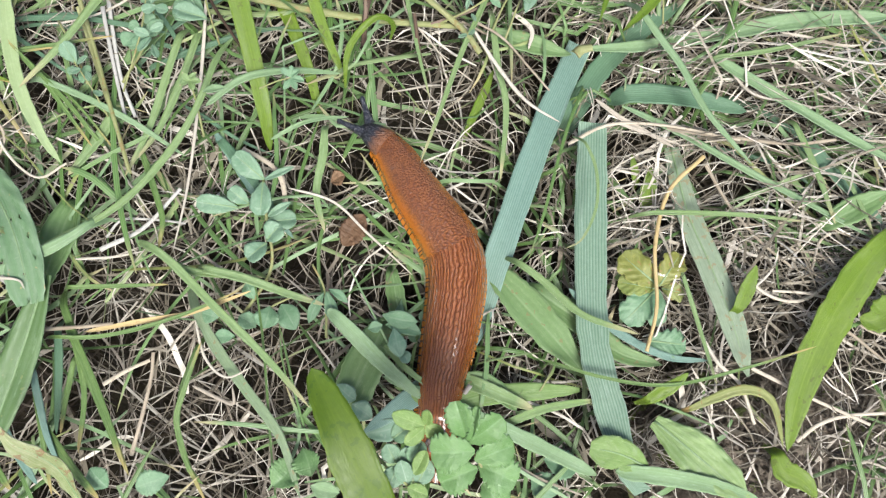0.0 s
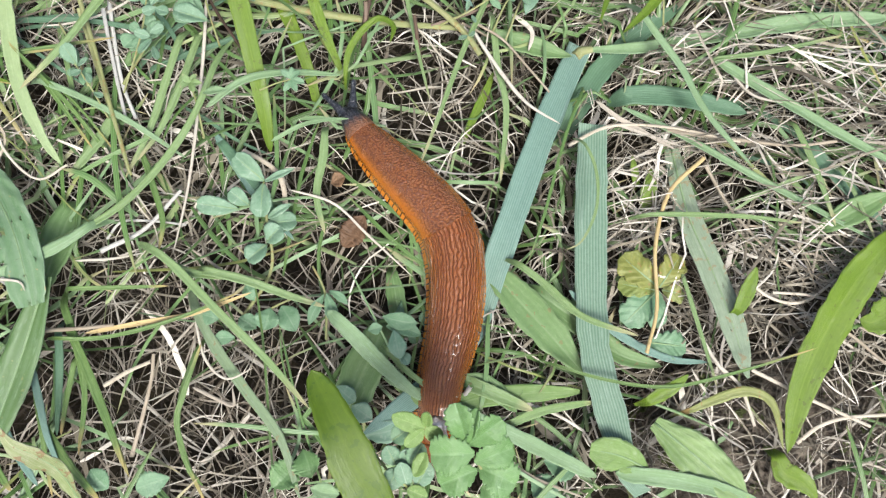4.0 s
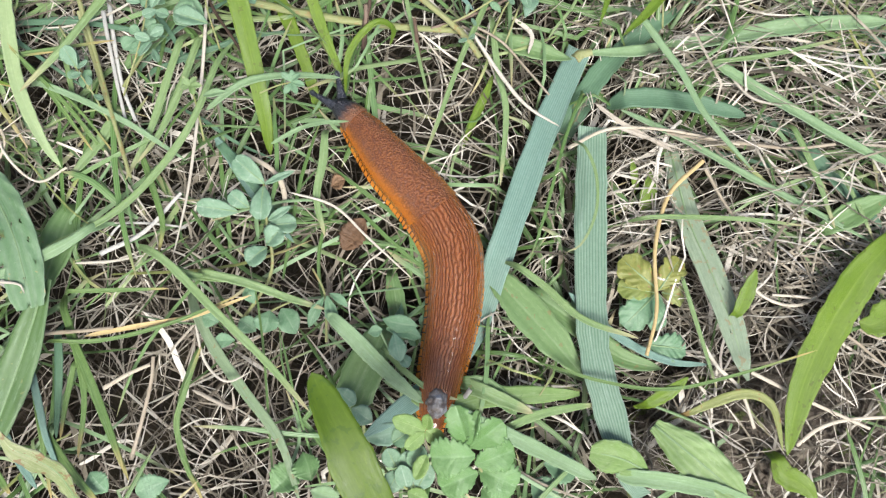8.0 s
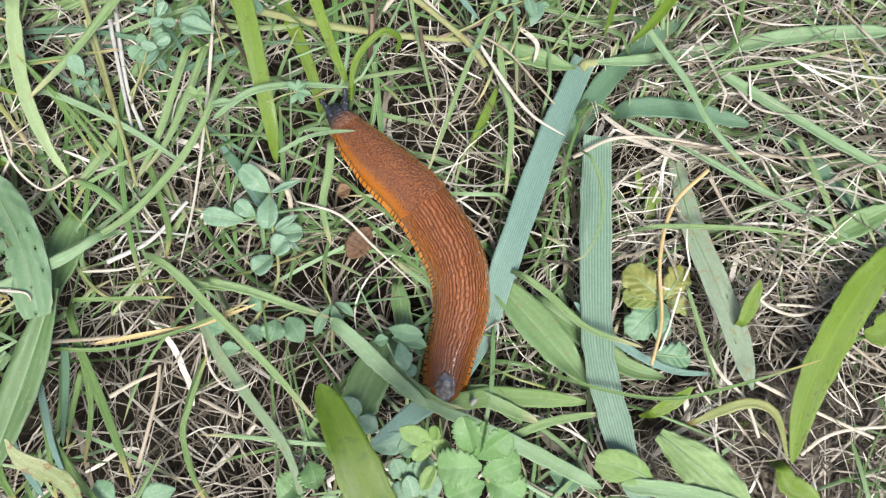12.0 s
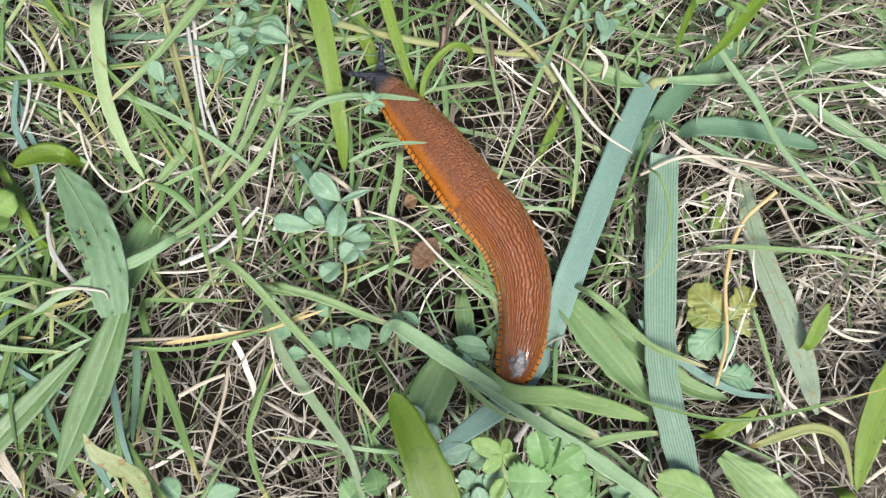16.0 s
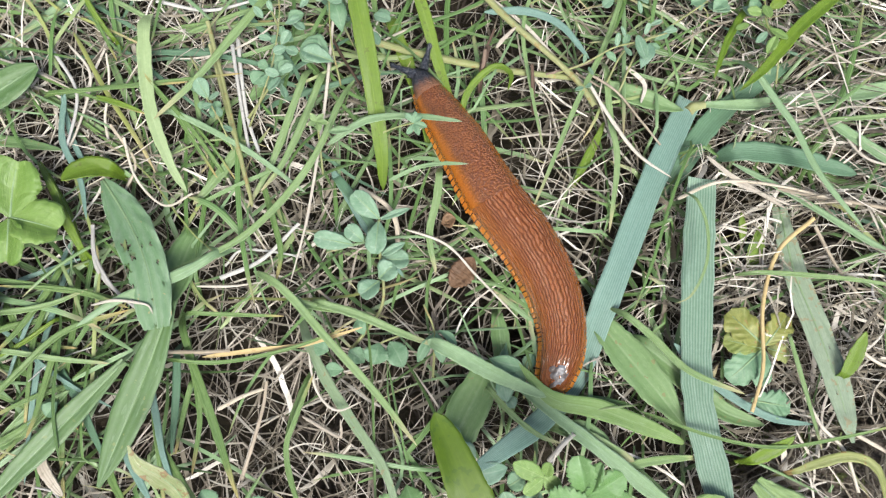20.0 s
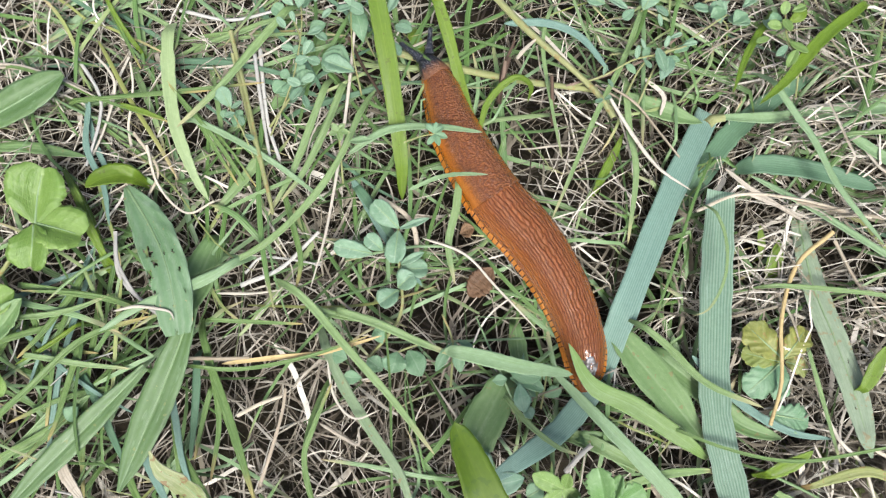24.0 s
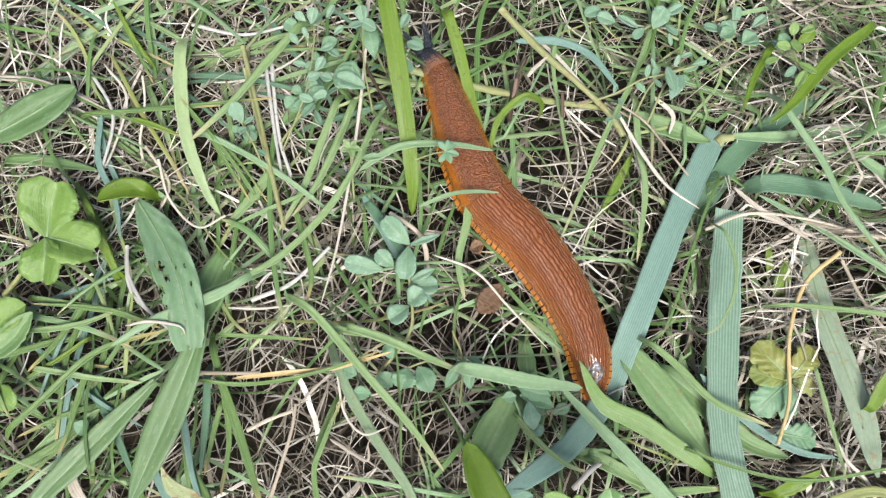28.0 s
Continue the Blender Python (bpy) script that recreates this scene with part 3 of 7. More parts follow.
def lamina(parent, mat, outline, width, *points, teeth=0, notch=0.0, fold=0.25, roll=0.0, ripple=0.05, name="leaflet", label="", holes=(), rough=0.03):
    """A leaf or leaflet along a midrib of two or more points, in millimetres: its halves fold up from the midrib, its edge may be toothed."""
    rng = leaf_rng
    n, cross = (72, 15) if teeth or holes else (40, 13)
    if holes:
        n, cross = 96, 41
    line = spline(np.array(points) / 1000, n)
    parent_at(parent, line[0])
    v = np.linspace(0, 1, n)
    tan = np.gradient(line, axis=0)
    tan /= np.linalg.norm(tan, axis=1)[:, None] + 1e-12
    side = np.cross(tan, (0, 0, 1.0))
    side /= np.linalg.norm(side, axis=1)[:, None] + 1e-9
    up = np.cross(side, tan)
    side, up = side * math.cos(roll) + up * math.sin(roll), up * math.cos(roll) - side * math.sin(roll)
    at, share = zip(*OUTLINES[outline])
    half = np.interp(v, at, share)
    half = np.convolve(np.pad(half, 2, mode="edge"), np.ones(5) / 5, "valid") * width / 2000
    u = np.linspace(-1, 1, cross)
    edge = 1 + rough * rng.standard_normal((n, 2))
    if teeth:
        edge = edge + 0.26 * np.abs(np.sin(math.pi * (v * teeth + 0.3)))[:, None] ** 0.7 - 0.15
    reach = np.where(u < 0, edge[:, :1], edge[:, 1:])
    reach = 1 + (reach - 1) * np.abs(u) ** 5
    size = np.linalg.norm(line[-1] - line[0])
    wavy = ripple * (np.sin(v * 13 + rng.random() * 6)[:, None] * np.abs(u) ** 2 + 0.5 * np.sin(v[:, None] * 34 - np.abs(u) * 9 + rng.random() * 6) * np.abs(u))
    lift = (fold * np.abs(u) ** 1.2 - 0.5 * fold * u**4 + wavy) * half[:, None]
    pull = -notch * size * np.exp(-((u / 0.3) ** 2)) * v[:, None] ** 8
    top = line[:, None] + side[:, None] * (half[:, None] * u * reach)[..., None] + up[:, None] * lift[..., None] + tan[:, None] * pull[..., None]
    low = top - up[:, None] * 0.00028
    verts = np.concatenate([top.reshape(-1, 3), low.reshape(-1, 3)]) - np.array(parent.location)
    uv = np.stack([np.broadcast_to((u + 1) / 2, (n, cross)), np.broadcast_to(v[:, None], (n, cross))], -1).reshape(-1, 2)
    gone = np.zeros((n, cross), bool)
    for hu, hv, hr in holes:
        wobble = 1 + 0.35 * np.sin(5 * np.arctan2(v[:, None] - hv, (u - hu) * 0.25) + hu * 9)
        gone |= np.hypot((u - hu) * 0.24, v[:, None] - hv) < hr * wobble
    faces, m = [], n * cross
    for i in range(n - 1):
        for j in range(cross - 1):
            if gone[i, j]:
                continue
            q = i * cross + j
            faces += [(q, q + 1, q + cross + 1, q + cross), (m + q, m + q + cross, m + q + cross + 1, m + q + 1)]
        q = i * cross
        faces += [(q, q + cross, m + q + cross, m + q), (q + cross - 1, m + q + cross - 1, m + q + 2 * cross - 1, q + 2 * cross - 1)]
    leaf = part_mesh(name, mesh_of(name, verts, faces, np.concatenate([uv, uv])), M[mat], parent, label)
    if width > 4.5 and mat != "salad":
        # the midrib stands out of the fold and thins towards the tip
        rib = top[: int(n * 0.9) : 3, cross // 2] - np.array(parent.location)
        verts, faces, uvs = tube(rib, np.linspace(0.00042, 0.00012, len(rib)) * min(1.0, width / 10), 6)
        part_mesh("midrib", mesh_of("midrib", verts, faces, uvs), M["rib"], leaf)
    return leaf



# the way along which the slug crawls: low growth stays under it
TRAIL = np.array([(-32, 88), (-24, 76), (-12, 60), (-3, 45), (4, 30), (6, 14), (3, 0), (-3, -14)]) / 1000


# the broad blades and leaves that lie on top of the litter
BROAD = [np.array(way) / 1000 for way in (
    [(47, 103), (36, 75), (25, 45), (20, 31)],
    [(50, 78), (48.5, 43), (48, 16), (51, 0), (57, -22)],
    [(20, 37), (30, 26), (38, 16), (46, 6)],
    [(30, 32), (44, 22), (57, 12), (69, 8)],
    [(-120, 60), (-114, 51), (-108, 41), (-102, 26)],
    [(-100, 27), (-102, 14), (-106, -2), (-111, -20)],
    [(82, 66), (83, 42), (88, 23), (93, 8)],
    [(54, 97), (65, 108), (80, 119)],
    [(62, 89), (70, 89), (83, 88), (95, 85)],
    [(66, -8), (73, -13), (81, -19), (89, -27)],
    [(11, 12), (7, 6), (-3, -3), (-14, -11)],
)]


def near_broad(xy):
    return np.min([near_trail(xy, way) for way in BROAD], axis=0)


def near_trail(xy, way=TRAIL):
    a, b = way[:-1], way[1:]
    d = b - a
    t = np.clip(((xy[:, None] - a) * d).sum(-1) / (d * d).sum(-1), 0, 1)
    return np.linalg.norm(xy[:, None] - (a + t[..., None] * d), axis=-1).min(1)


# hollows and swells of the litter: centre, radius, depth
RELIEF = [(-0.13, -0.005, 0.06, 0.012), (-0.075, -0.005, 0.045, 0.008), (0.13, 0.045, 0.04, -0.002), (0.10, 0.12, 0.05, -0.0015), (-0.04, 0.105, 0.035, 0.008)]


def relief(x, y):
    return -sum(d * np.exp(-((x - cx) ** 2 + (y - cy) ** 2) / r**2) for cx, cy, r, d in RELIEF)


def strips(name, label, category, n, box, length, width, low, high, bend, mat, seed, tall=0.0, ridge=0.35, heads=None, hole=None, seg=8, sparse=None, keep=0.22, spread=1.0):
    """Many narrow strips (straws or fine blades) as one object; each is a bent ridge with a taper."""
    g = np.random.default_rng(seed)
    x0, y0, x1, y1 = box
    p = np.stack([g.uniform(x0, x1, n), g.uniform(y0, y1, n)], 1)
    if hole:
        inside = (p[:, 0] > hole[0]) & (p[:, 0] < hole[2]) & (p[:, 1] > hole[1]) & (p[:, 1] < hole[3])
        p = p[~inside]
        n = len(p)
    if sparse is not None:
        near = np.min([np.hypot((p[:, 0] - cx) / rx, (p[:, 1] - cy) / ry) for cx, cy, rx, ry in sparse], axis=0)
        p = p[(near > 1) | (g.random(n) < keep)]
        n = len(p)
    a = g.uniform(0, 2 * math.pi, n) if heads is None else heads[g.integers(0, len(heads), n)] + g.normal(0, 0.45, n)
    ln, wd = g.uniform(*length, n) * g.uniform(0.6, 1, n), (width[0] + (width[1] - width[0]) * g.random(n) ** spread) * g.uniform(0.6, 1, n)
    k = g.normal(0, bend, n)
    v = np.linspace(0, 1, seg + 1)
    ang = a[:, None] + k[:, None] * (v - 0.5) + (g.normal(0, 0.35 * bend, n)[:, None]) * np.sin(v * 5 + g.uniform(0, 6, n)[:, None])
    kink = np.where(g.random(n) < (0.45 if spread > 1 else 0.25), g.normal(0, 0.9, n), 0.0)
    ang = ang + kink[:, None] * (v > g.uniform(0.2, 0.8, n)[:, None])
    step = (ln / seg)[:, None]
    dx, dy = np.cos(ang) * step, np.sin(ang) * step
    x = p[:, :1] + np.cumsum(dx, 1) - dx[:, :1] - ln[:, None] / 2 * np.cos(a)[:, None]
    y = p[:, 1:] + np.cumsum(dy, 1) - dy[:, :1] - ln[:, None] / 2 * np.sin(a)[:, None]
    base = g.uniform(low, high, n)[:, None]
    z = base + g.normal(0, 0.0015, n)[:, None] * (v - 0.5) * 2 + tall * g.random(n)[:, None] * np.sin(v * math.pi * 0.7 + 0.2)
    if category == "straw":
        z = z + relief(x, y)
    dist = near_trail(np.stack([x.ravel(), y.ravel()], 1)).reshape(x.shape)
    z = np.where(dist < 0.013, np.minimum(z, -0.0035), z)
    if low > -0.02 and not hole:
        flat = near_broad(np.stack([x.ravel(), y.ravel()], 1)).reshape(x.shape)
        z = np.where(flat < 0.006, np.minimum(z, -0.011), z)
    line = np.stack([x, y, z], -1)
    tan = np.gradient(line, axis=1)
    tan /= np.linalg.norm(tan, axis=-1, keepdims=True) + 1e-9
    side = np.cross(tan, (0, 0, 1.0))
    side /= np.linalg.norm(side, axis=-1, keepdims=True) + 1e-9
    up = np.cross(side, tan)
    roll = g.uniform(-0.7, 0.7, n)[:, None, None]
    side, up = side * np.cos(roll) + up * np.sin(roll), up * np.cos(roll) - side * np.sin(roll)
    half = (wd[:, None] / 2 * np.sqrt(np.clip(1.02 - np.abs(2 * v - 1) ** 4 * 0.8 - 0.2 * v**3, 0.02, 1)))[..., None]
    u = np.array([-1, 0, 1.0])
    lift = np.array([0, ridge, 0])
    vert = line[:, :, None] + side[:, :, None] * (half[:, :, None] * u[:, None]) + up[:, :, None] * (half[:, :, None] * lift[:, None])
    verts = vert.reshape(-1, 3)
    s = seg + 1
    i = (np.arange(n)[:, None, None] * s + np.arange(seg)[:, None]) * 3 + np.arange(2)
    quads = np.stack([i, i + 1, i + 4, i + 3], -1).reshape(-1, 4)
    uv = np.stack(np.broadcast_arrays(((u + 1) / 2)[None, None, :], v[None, :, None], ), -1)
    uv = np.broadcast_to(uv, (n, s, 3, 2)).reshape(-1, 2)
    me = bpy.data.meshes.new(name)
    me.vertices.add(len(verts))
    me.vertices.foreach_set("co", verts.astype(np.float32).ravel())
    me.loops.add(quads.size)
    me.loops.foreach_set("vertex_index", quads.astype(np.int32).ravel())
    me.polygons.add(len(quads))
    me.polygons.foreach_set("loop_start", np.arange(0, quads.size, 4, dtype=np.int32))
    layer = me.uv_layers.new(name="UVMap")
    layer.data.foreach_set("uv", uv[quads.ravel()].astype(np.float32).ravel())
    me.update(calc_edges=True)
    ob = part_mesh(name, me, M[mat])
    return tagged(ob, label, category, kind="stuff")


# ---------- ground ----------
def ground():
    rings = [0.0] + [0.012 * 1.0 * i for i in range(1, 28)] + [0.34 * 1.35**i for i in range(1, 24)]
    spokes = 96
    verts, faces = [(0, 0.06, -0.028)], []
    for r in rings[1:]:
        for k in range(spokes):
            a = 2 * math.pi * k / spokes
            x, y = r * math.cos(a), 0.06 + r * math.sin(a)
            z = -0.028 + 0.006 * noise.noise(Vector((x * 40, y * 40, 0))) + 0.002 * noise.noise(Vector((x * 160, y * 160, 3)))
            z += float(relief(x, y))
            if r > 2:
                z += 0.02 * r**0.5 * noise.noise(Vector((x * 0.2, y * 0.2, 7))) - 0.01
            verts.append((x, y, z))
    for k in range(spokes):
        faces.append((0, 1 + k, 1 + (k + 1) % spokes))
    for i in range(len(rings) - 2):
        for k in range(spokes):
            a, b = 1 + i * spokes + k, 1 + i * spokes + (k + 1) % spokes
            faces.append((a, a + spokes, b + spokes, b))
    ob = part_mesh("ground", mesh_of("ground", verts, faces), M["soil"])
    tagged(ob, "dark crumbly soil under meadow litter", "ground", kind="structure")


def bare_soil():
    """A low crumbly patch of grey-brown earth where the litter is thin."""
    s = Shade("grey_brown_earth", 0.9, 0.2)
    n1, n2 = s.noise(420.0, 6.0), s.noise(2400.0, 3.0)
    col = s.ramp(n1, (0.3, (0.05, 0.040, 0.030)), (0.5, (0.15, 0.125, 0.10)), (0.72, (0.30, 0.26, 0.21)))
    col = s.mix(s.math("MULTIPLY", n2, 0.5), col, (0.07, 0.055, 0.04))
    moss = s.math("GREATER_THAN", s.noise(120.0, 4.0), 0.58)
    s.colour(s.mix(s.math("MULTIPLY", moss, 0.6), col, (0.10, 0.14, 0.03)))
    s.bump(s.math("ADD", n1, s.math("MULTIPLY", n2, 0.5)), 0.9, 0.002)
    n = 110
    verts, faces = [], []
    for j in range(n):
        for i in range(n):
            a, b = 2 * i / (n - 1) - 1, 2 * j / (n - 1) - 1
            x, y = 0.112 + 0.05 * a, -0.018 + 0.034 * b
            rim = max(0.0, 1 - (a * a + b * b) ** 1.2)
            lump = noise.noise(Vector((x * 120, y * 120, 2))) + 0.6 * noise.noise(Vector((x * 400, y * 400, 5)))
            lump += 0.5 * noise.noise(Vector((x * 900, y * 900, 8)))
            verts.append((x, y, -0.034 + 0.027 * rim**0.5 + 0.0026 * lump))
    for j in range(n - 1):
        for i in range(n - 1):
            q = j * n + i
            faces.append((q, q + 1, q + n + 1, q + n))
    ob = part_mesh("ground", mesh_of("ground", verts, faces), s.mat)
    tagged(ob, "bare grey-brown earth with specks of moss", "ground", kind="structure")
    # crumbs and small stones on the earth
    g = np.random.default_rng(41)
    base = np.array([(1, 0, 0), (-1, 0, 0), (0, 1, 0), (0, -1, 0), (0, 0, 1), (0, 0, -1)], float)
    tris = [(0, 2, 4), (2, 1, 4), (1, 3, 4), (3, 0, 4), (2, 0, 5), (1, 2, 5), (3, 1, 5), (0, 3, 5)]
    verts, faces = [], []
    for k in range(1500):
        a, b = g.uniform(-0.85, 0.85, 2)
        rim = max(0.0, 1 - (a * a + b * b) ** 1.2)
        size = 0.0004 + 0.0011 * g.random() ** 3
        at = np.array((0.112 + 0.05 * a, -0.018 + 0.034 * b, -0.034 + 0.027 * rim**0.5 + 0.0012 + size * 0.3))
        lump = base * size * g.uniform(0.5, 1.2, (6, 1)) + g.normal(0, size * 0.2, (6, 3)) + at
        faces += [tuple(len(verts) + q for q in t) for t in tris]
        verts += list(lump)
    ob = part_mesh("soil_crumbs", mesh_of("soil_crumbs", verts, faces), s.mat, smooth=False)
    tagged(ob, "grey-brown crumbs of earth and small stones", "soil", kind="stuff")


ground()
bare_soil()


# ---------- slug ----------
REST = np.array([0, 6, 25, 46, 62, 77, 91, 106.0])  # body marks from the head's front to the tail, in millimetres
GIRTH_AT = np.array([3, 6, 12, 25, 40, 46, 55, 66, 78, 88, 97, 103, 106.5])
HALF_WIDE = np.array([3.3, 4.2, 5.5, 7.0, 7.8, 8.0, 8.3, 8.0, 7.4, 6.6, 5.6, 4.5, 2.9])
BODY_HIGH = np.array([6.0, 7.2, 8.8, 11.2, 12.4, 12.5, 12.6, 12.2, 11.0, 9.6, 7.4, 5.2, 2.6])
SLUG_LOW = -2.5  # the sole's height over the litter's middle, in millimetres
MANTLE_END = 44.5


def ring(s, grow=0.0, count=61):
    """The outline of the body at the mark s: from one foot edge over the back to the other. Millimetres."""
    w, h = np.interp(s, GIRTH_AT, HALF_WIDE) + grow, np.interp(s, GIRTH_AT, BODY_HIGH) + grow
    a = np.linspace(-1, 1, count)
    th = np.abs(a) * radians(112)
    x = np.sign(a) * w * np.sin(th) ** 0.85
    z = h * (0.36 + 0.64 * np.cos(th))
    z = (z - z.min()) * h / (h - z.min() + 1e-9)
    skirt = np.clip((np.abs(a) - 0.86) / 0.14, 0, 1)
    x += np.sign(a) * skirt * (0.17 + 0.14 * float(np.clip((s - 88) / 14, 0, 1))) * w
    rid = 0.10 * np.sin(a * 46 + 1.3 * math.sin(s * 0.35)) * (1 - skirt)
    return x, z, a, rid


def slug_piece(s0, s1, rows, mantle, parent, last=False):
    mid = (s0 + s1) / 2
    verts, uvs, faces = [], [], []
    count = 61
    for i in range(rows + 1):
        s = s0 + (s1 - s0) * i / rows
        dip = -0.07 * max(0, 1 - i / rows * 2.2)
        x, z, a, rid = ring(s, dip + (0.3 + (0.3 * i / rows if last else 0.0) if mantle else 0.0), count)
        for k in range(count):
            along = s
            if last:
                along = s + 2.6 * (i / rows) * math.cos(a[k] * 1.5)
            rr = 1.0 + (rid[k] / 8.0 if not mantle else 0.0)
            verts.append((x[k] * rr / 1000, (mid - along) / 1000, z[k] * rr / 1000))
            uvs.append(((a[k] + 1) / 2, along / 1000))
        if i:
            b = (i - 1) * count
            faces += [(b + k, b + k + 1, b + k + 1 + count, b + k + count) for k in range(count - 1)]
    if last:
        # the mantle's rounded rear lip
        start = len(verts)
        for i, (ds, sink) in enumerate(((0.0, -0.6), (0.25, -0.35), (0.1, 0.5))):
            x, z, a, rid = ring(s1, -sink, count)
            for k in range(count):
                along = s1 + ds + 2.6 * math.cos(a[k] * 1.5)
                verts.append((x[k] / 1000, (mid - along) / 1000, z[k] / 1000))
                uvs.append(((a[k] + 1) / 2, along / 1000))
            if i:
                b = start + (i - 1) * count
                faces += [(b + k, b + k + 1, b + k + 1 + count, b + k + count) for k in range(count - 1)]
    # tucked band that slides under the next piece
    start = len(verts)
    for i, (ds, sink) in enumerate(((-0.6, 0.10), (0.9, 0.09), (2.6, 0.4))):
        x, z, a, rid = ring(min(s1 + ds, 106.4), (0.3 if mantle and not last else 0.0) - sink, count)
        for k in range(count):
            verts.append((x[k] / 1000, (mid - s1 - ds) / 1000, z[k] / 1000))
            uvs.append(((a[k] + 1) / 2, (s1 + ds) / 1000))
        if i:
            b = start + (i - 1) * count
            faces += [(b + k, b + k + 1, b + k + 1 + count, b + k + count) for k in range(count - 1)]
    # sole
    faces.append((0, rows * count, rows * count + count - 1, count - 1))
    name = "mantle_segment" if mantle else "body_segment"
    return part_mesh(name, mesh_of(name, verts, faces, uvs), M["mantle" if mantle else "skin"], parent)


def build_slug():
    root = new("slug")
    tagged(root, "large orange-brown slug crawling over grass and straw", "slug")
    pieces = []
    marks = np.arange(4.2, MANTLE_END, 2.28)
    for i, s in enumerate(marks):
        e = min(s + 2.28, MANTLE_END)
        if e - s > 0.3:
            pieces.append((slug_piece(s, e, 6, True, root, i == len(marks) - 1), (s + e) / 2))
    marks = np.arange(MANTLE_END - 4.0, 106.4, 2.1)
    for s in marks:
        e = min(s + 2.1, 106.4)
        if e - s > 0.3:
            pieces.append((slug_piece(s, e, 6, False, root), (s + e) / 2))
    tagged(pieces[0][0], "granular brown-orange mantle skin")
    # head: blue-black, blunt, with two long and two short feelers
    n = 12
    line = [(0, 0.0052 - 0.0095 * i / (n - 1), 0.0036 + 0.0004 * i / (n - 1)) for i in range(n)]
    rad = [(0.0029 + 0.0011 * i / (n - 1)) * (1 - (1 - i / (n - 1)) ** 2.6) ** 0.5 + 0.0002 for i in range(n)]
    verts, faces, uvs = tube(line, rad, 22)
    verts = [(x * 1.1, y, z * (0.95 if z > 0.0036 else 1.0)) for x, y, z in verts]
    head = part_mesh("head", mesh_of("head", verts, faces, uvs), M["head"], root, "blue-black head fading into the orange neck")
    feelers = []
    for sx, long, up in ((-1, True, 0.0058), (1, True, 0.0058), (-1, False, 0.0030), (1, False, 0.0030)):
        m = 12
        ln = 0.0076 if long else 0.0028
        pts = [(sx * ln * 0.10 * i / m, ln * i / m, ln * 0.34 * i / m) for i in range(m + 1)]
        rr = [(0.00175 if long else 0.0009) * (1 - 0.74 * (i / m) ** 0.6) for i in range(m + 1)]
        rr[-3], rr[-2], rr[-1] = rr[-4] * 1.2, rr[-4] * 1.2, rr[-4] * 0.6
        verts, faces, uvs = tube(pts, rr, 12)
        f = part_mesh("tentacle", mesh_of("tentacle", verts, faces, uvs), M["feeler"], head)
        feelers.append((f, sx, long, up))
    # silvery slime on the tail's end
    bm = bmesh.new()
    bmesh.ops.create_icosphere(bm, subdivisions=4, radius=1.0)
    for vert in bm.verts:
        k = 1 + 0.28 * noise.noise(vert.co * 2.3 + Vector((3, 1, 0)))
        vert.co = Vector((vert.co.x * 0.0028 * k, vert.co.y * 0.0043 * k, vert.co.z * 0.0018 * k))
    slime = part("mucus", bm, M["mucus"], root, "silvery wet mucus on the tail")
    return root, pieces, head, feelers, slime


slug, slug_pieces, slug_head, slug_feelers, slug_slime = build_slug()
CRAWL = []


def crawl(t, *marks):
    """Where the body's marks lie on the ground at a time, in millimetres."""
    CRAWL.append((t, np.array(marks, float)))


def body_at(marks, s):
    """Place and heading of the body at the rest mark s."""
    def at(q):
        i = int(np.clip(np.searchsorted(REST, q) - 1, 0, len(REST) - 2))
        f = (q - REST[i]) / (REST[i + 1] - REST[i])
        slope = np.gradient(marks, REST, axis=0)
        h = REST[i + 1] - REST[i]
        return ((1 + 2 * f) * (1 - f) ** 2 * marks[i] + f * (1 - f) ** 2 * h * slope[i]
                + f * f * (3 - 2 * f) * marks[i + 1] + f * f * (f - 1) * h * slope[i + 1])
    p, d = at(s), at(s - 0.6) - at(s + 0.6)
    return p, math.atan2(d[1], d[0]) - math.pi / 2


def swing(tuft, turns):
    """A pressed blade that springs back: rows of seconds, turn round its base and dip of its tip, in degrees."""
    at, far = tuft.location.copy(), Vector(tuft["reach"])
    axis = far.cross(Vector((0, 0, 1))).normalized()
    rows = []
    for t, turn, dip in turns:
        rows.append((t, Matrix.Translation(at) @ Matrix.Rotation(radians(turn), 4, "Z") @ Matrix.Rotation(radians(-dip), 4, axis)))
    walk(tuft, rows)


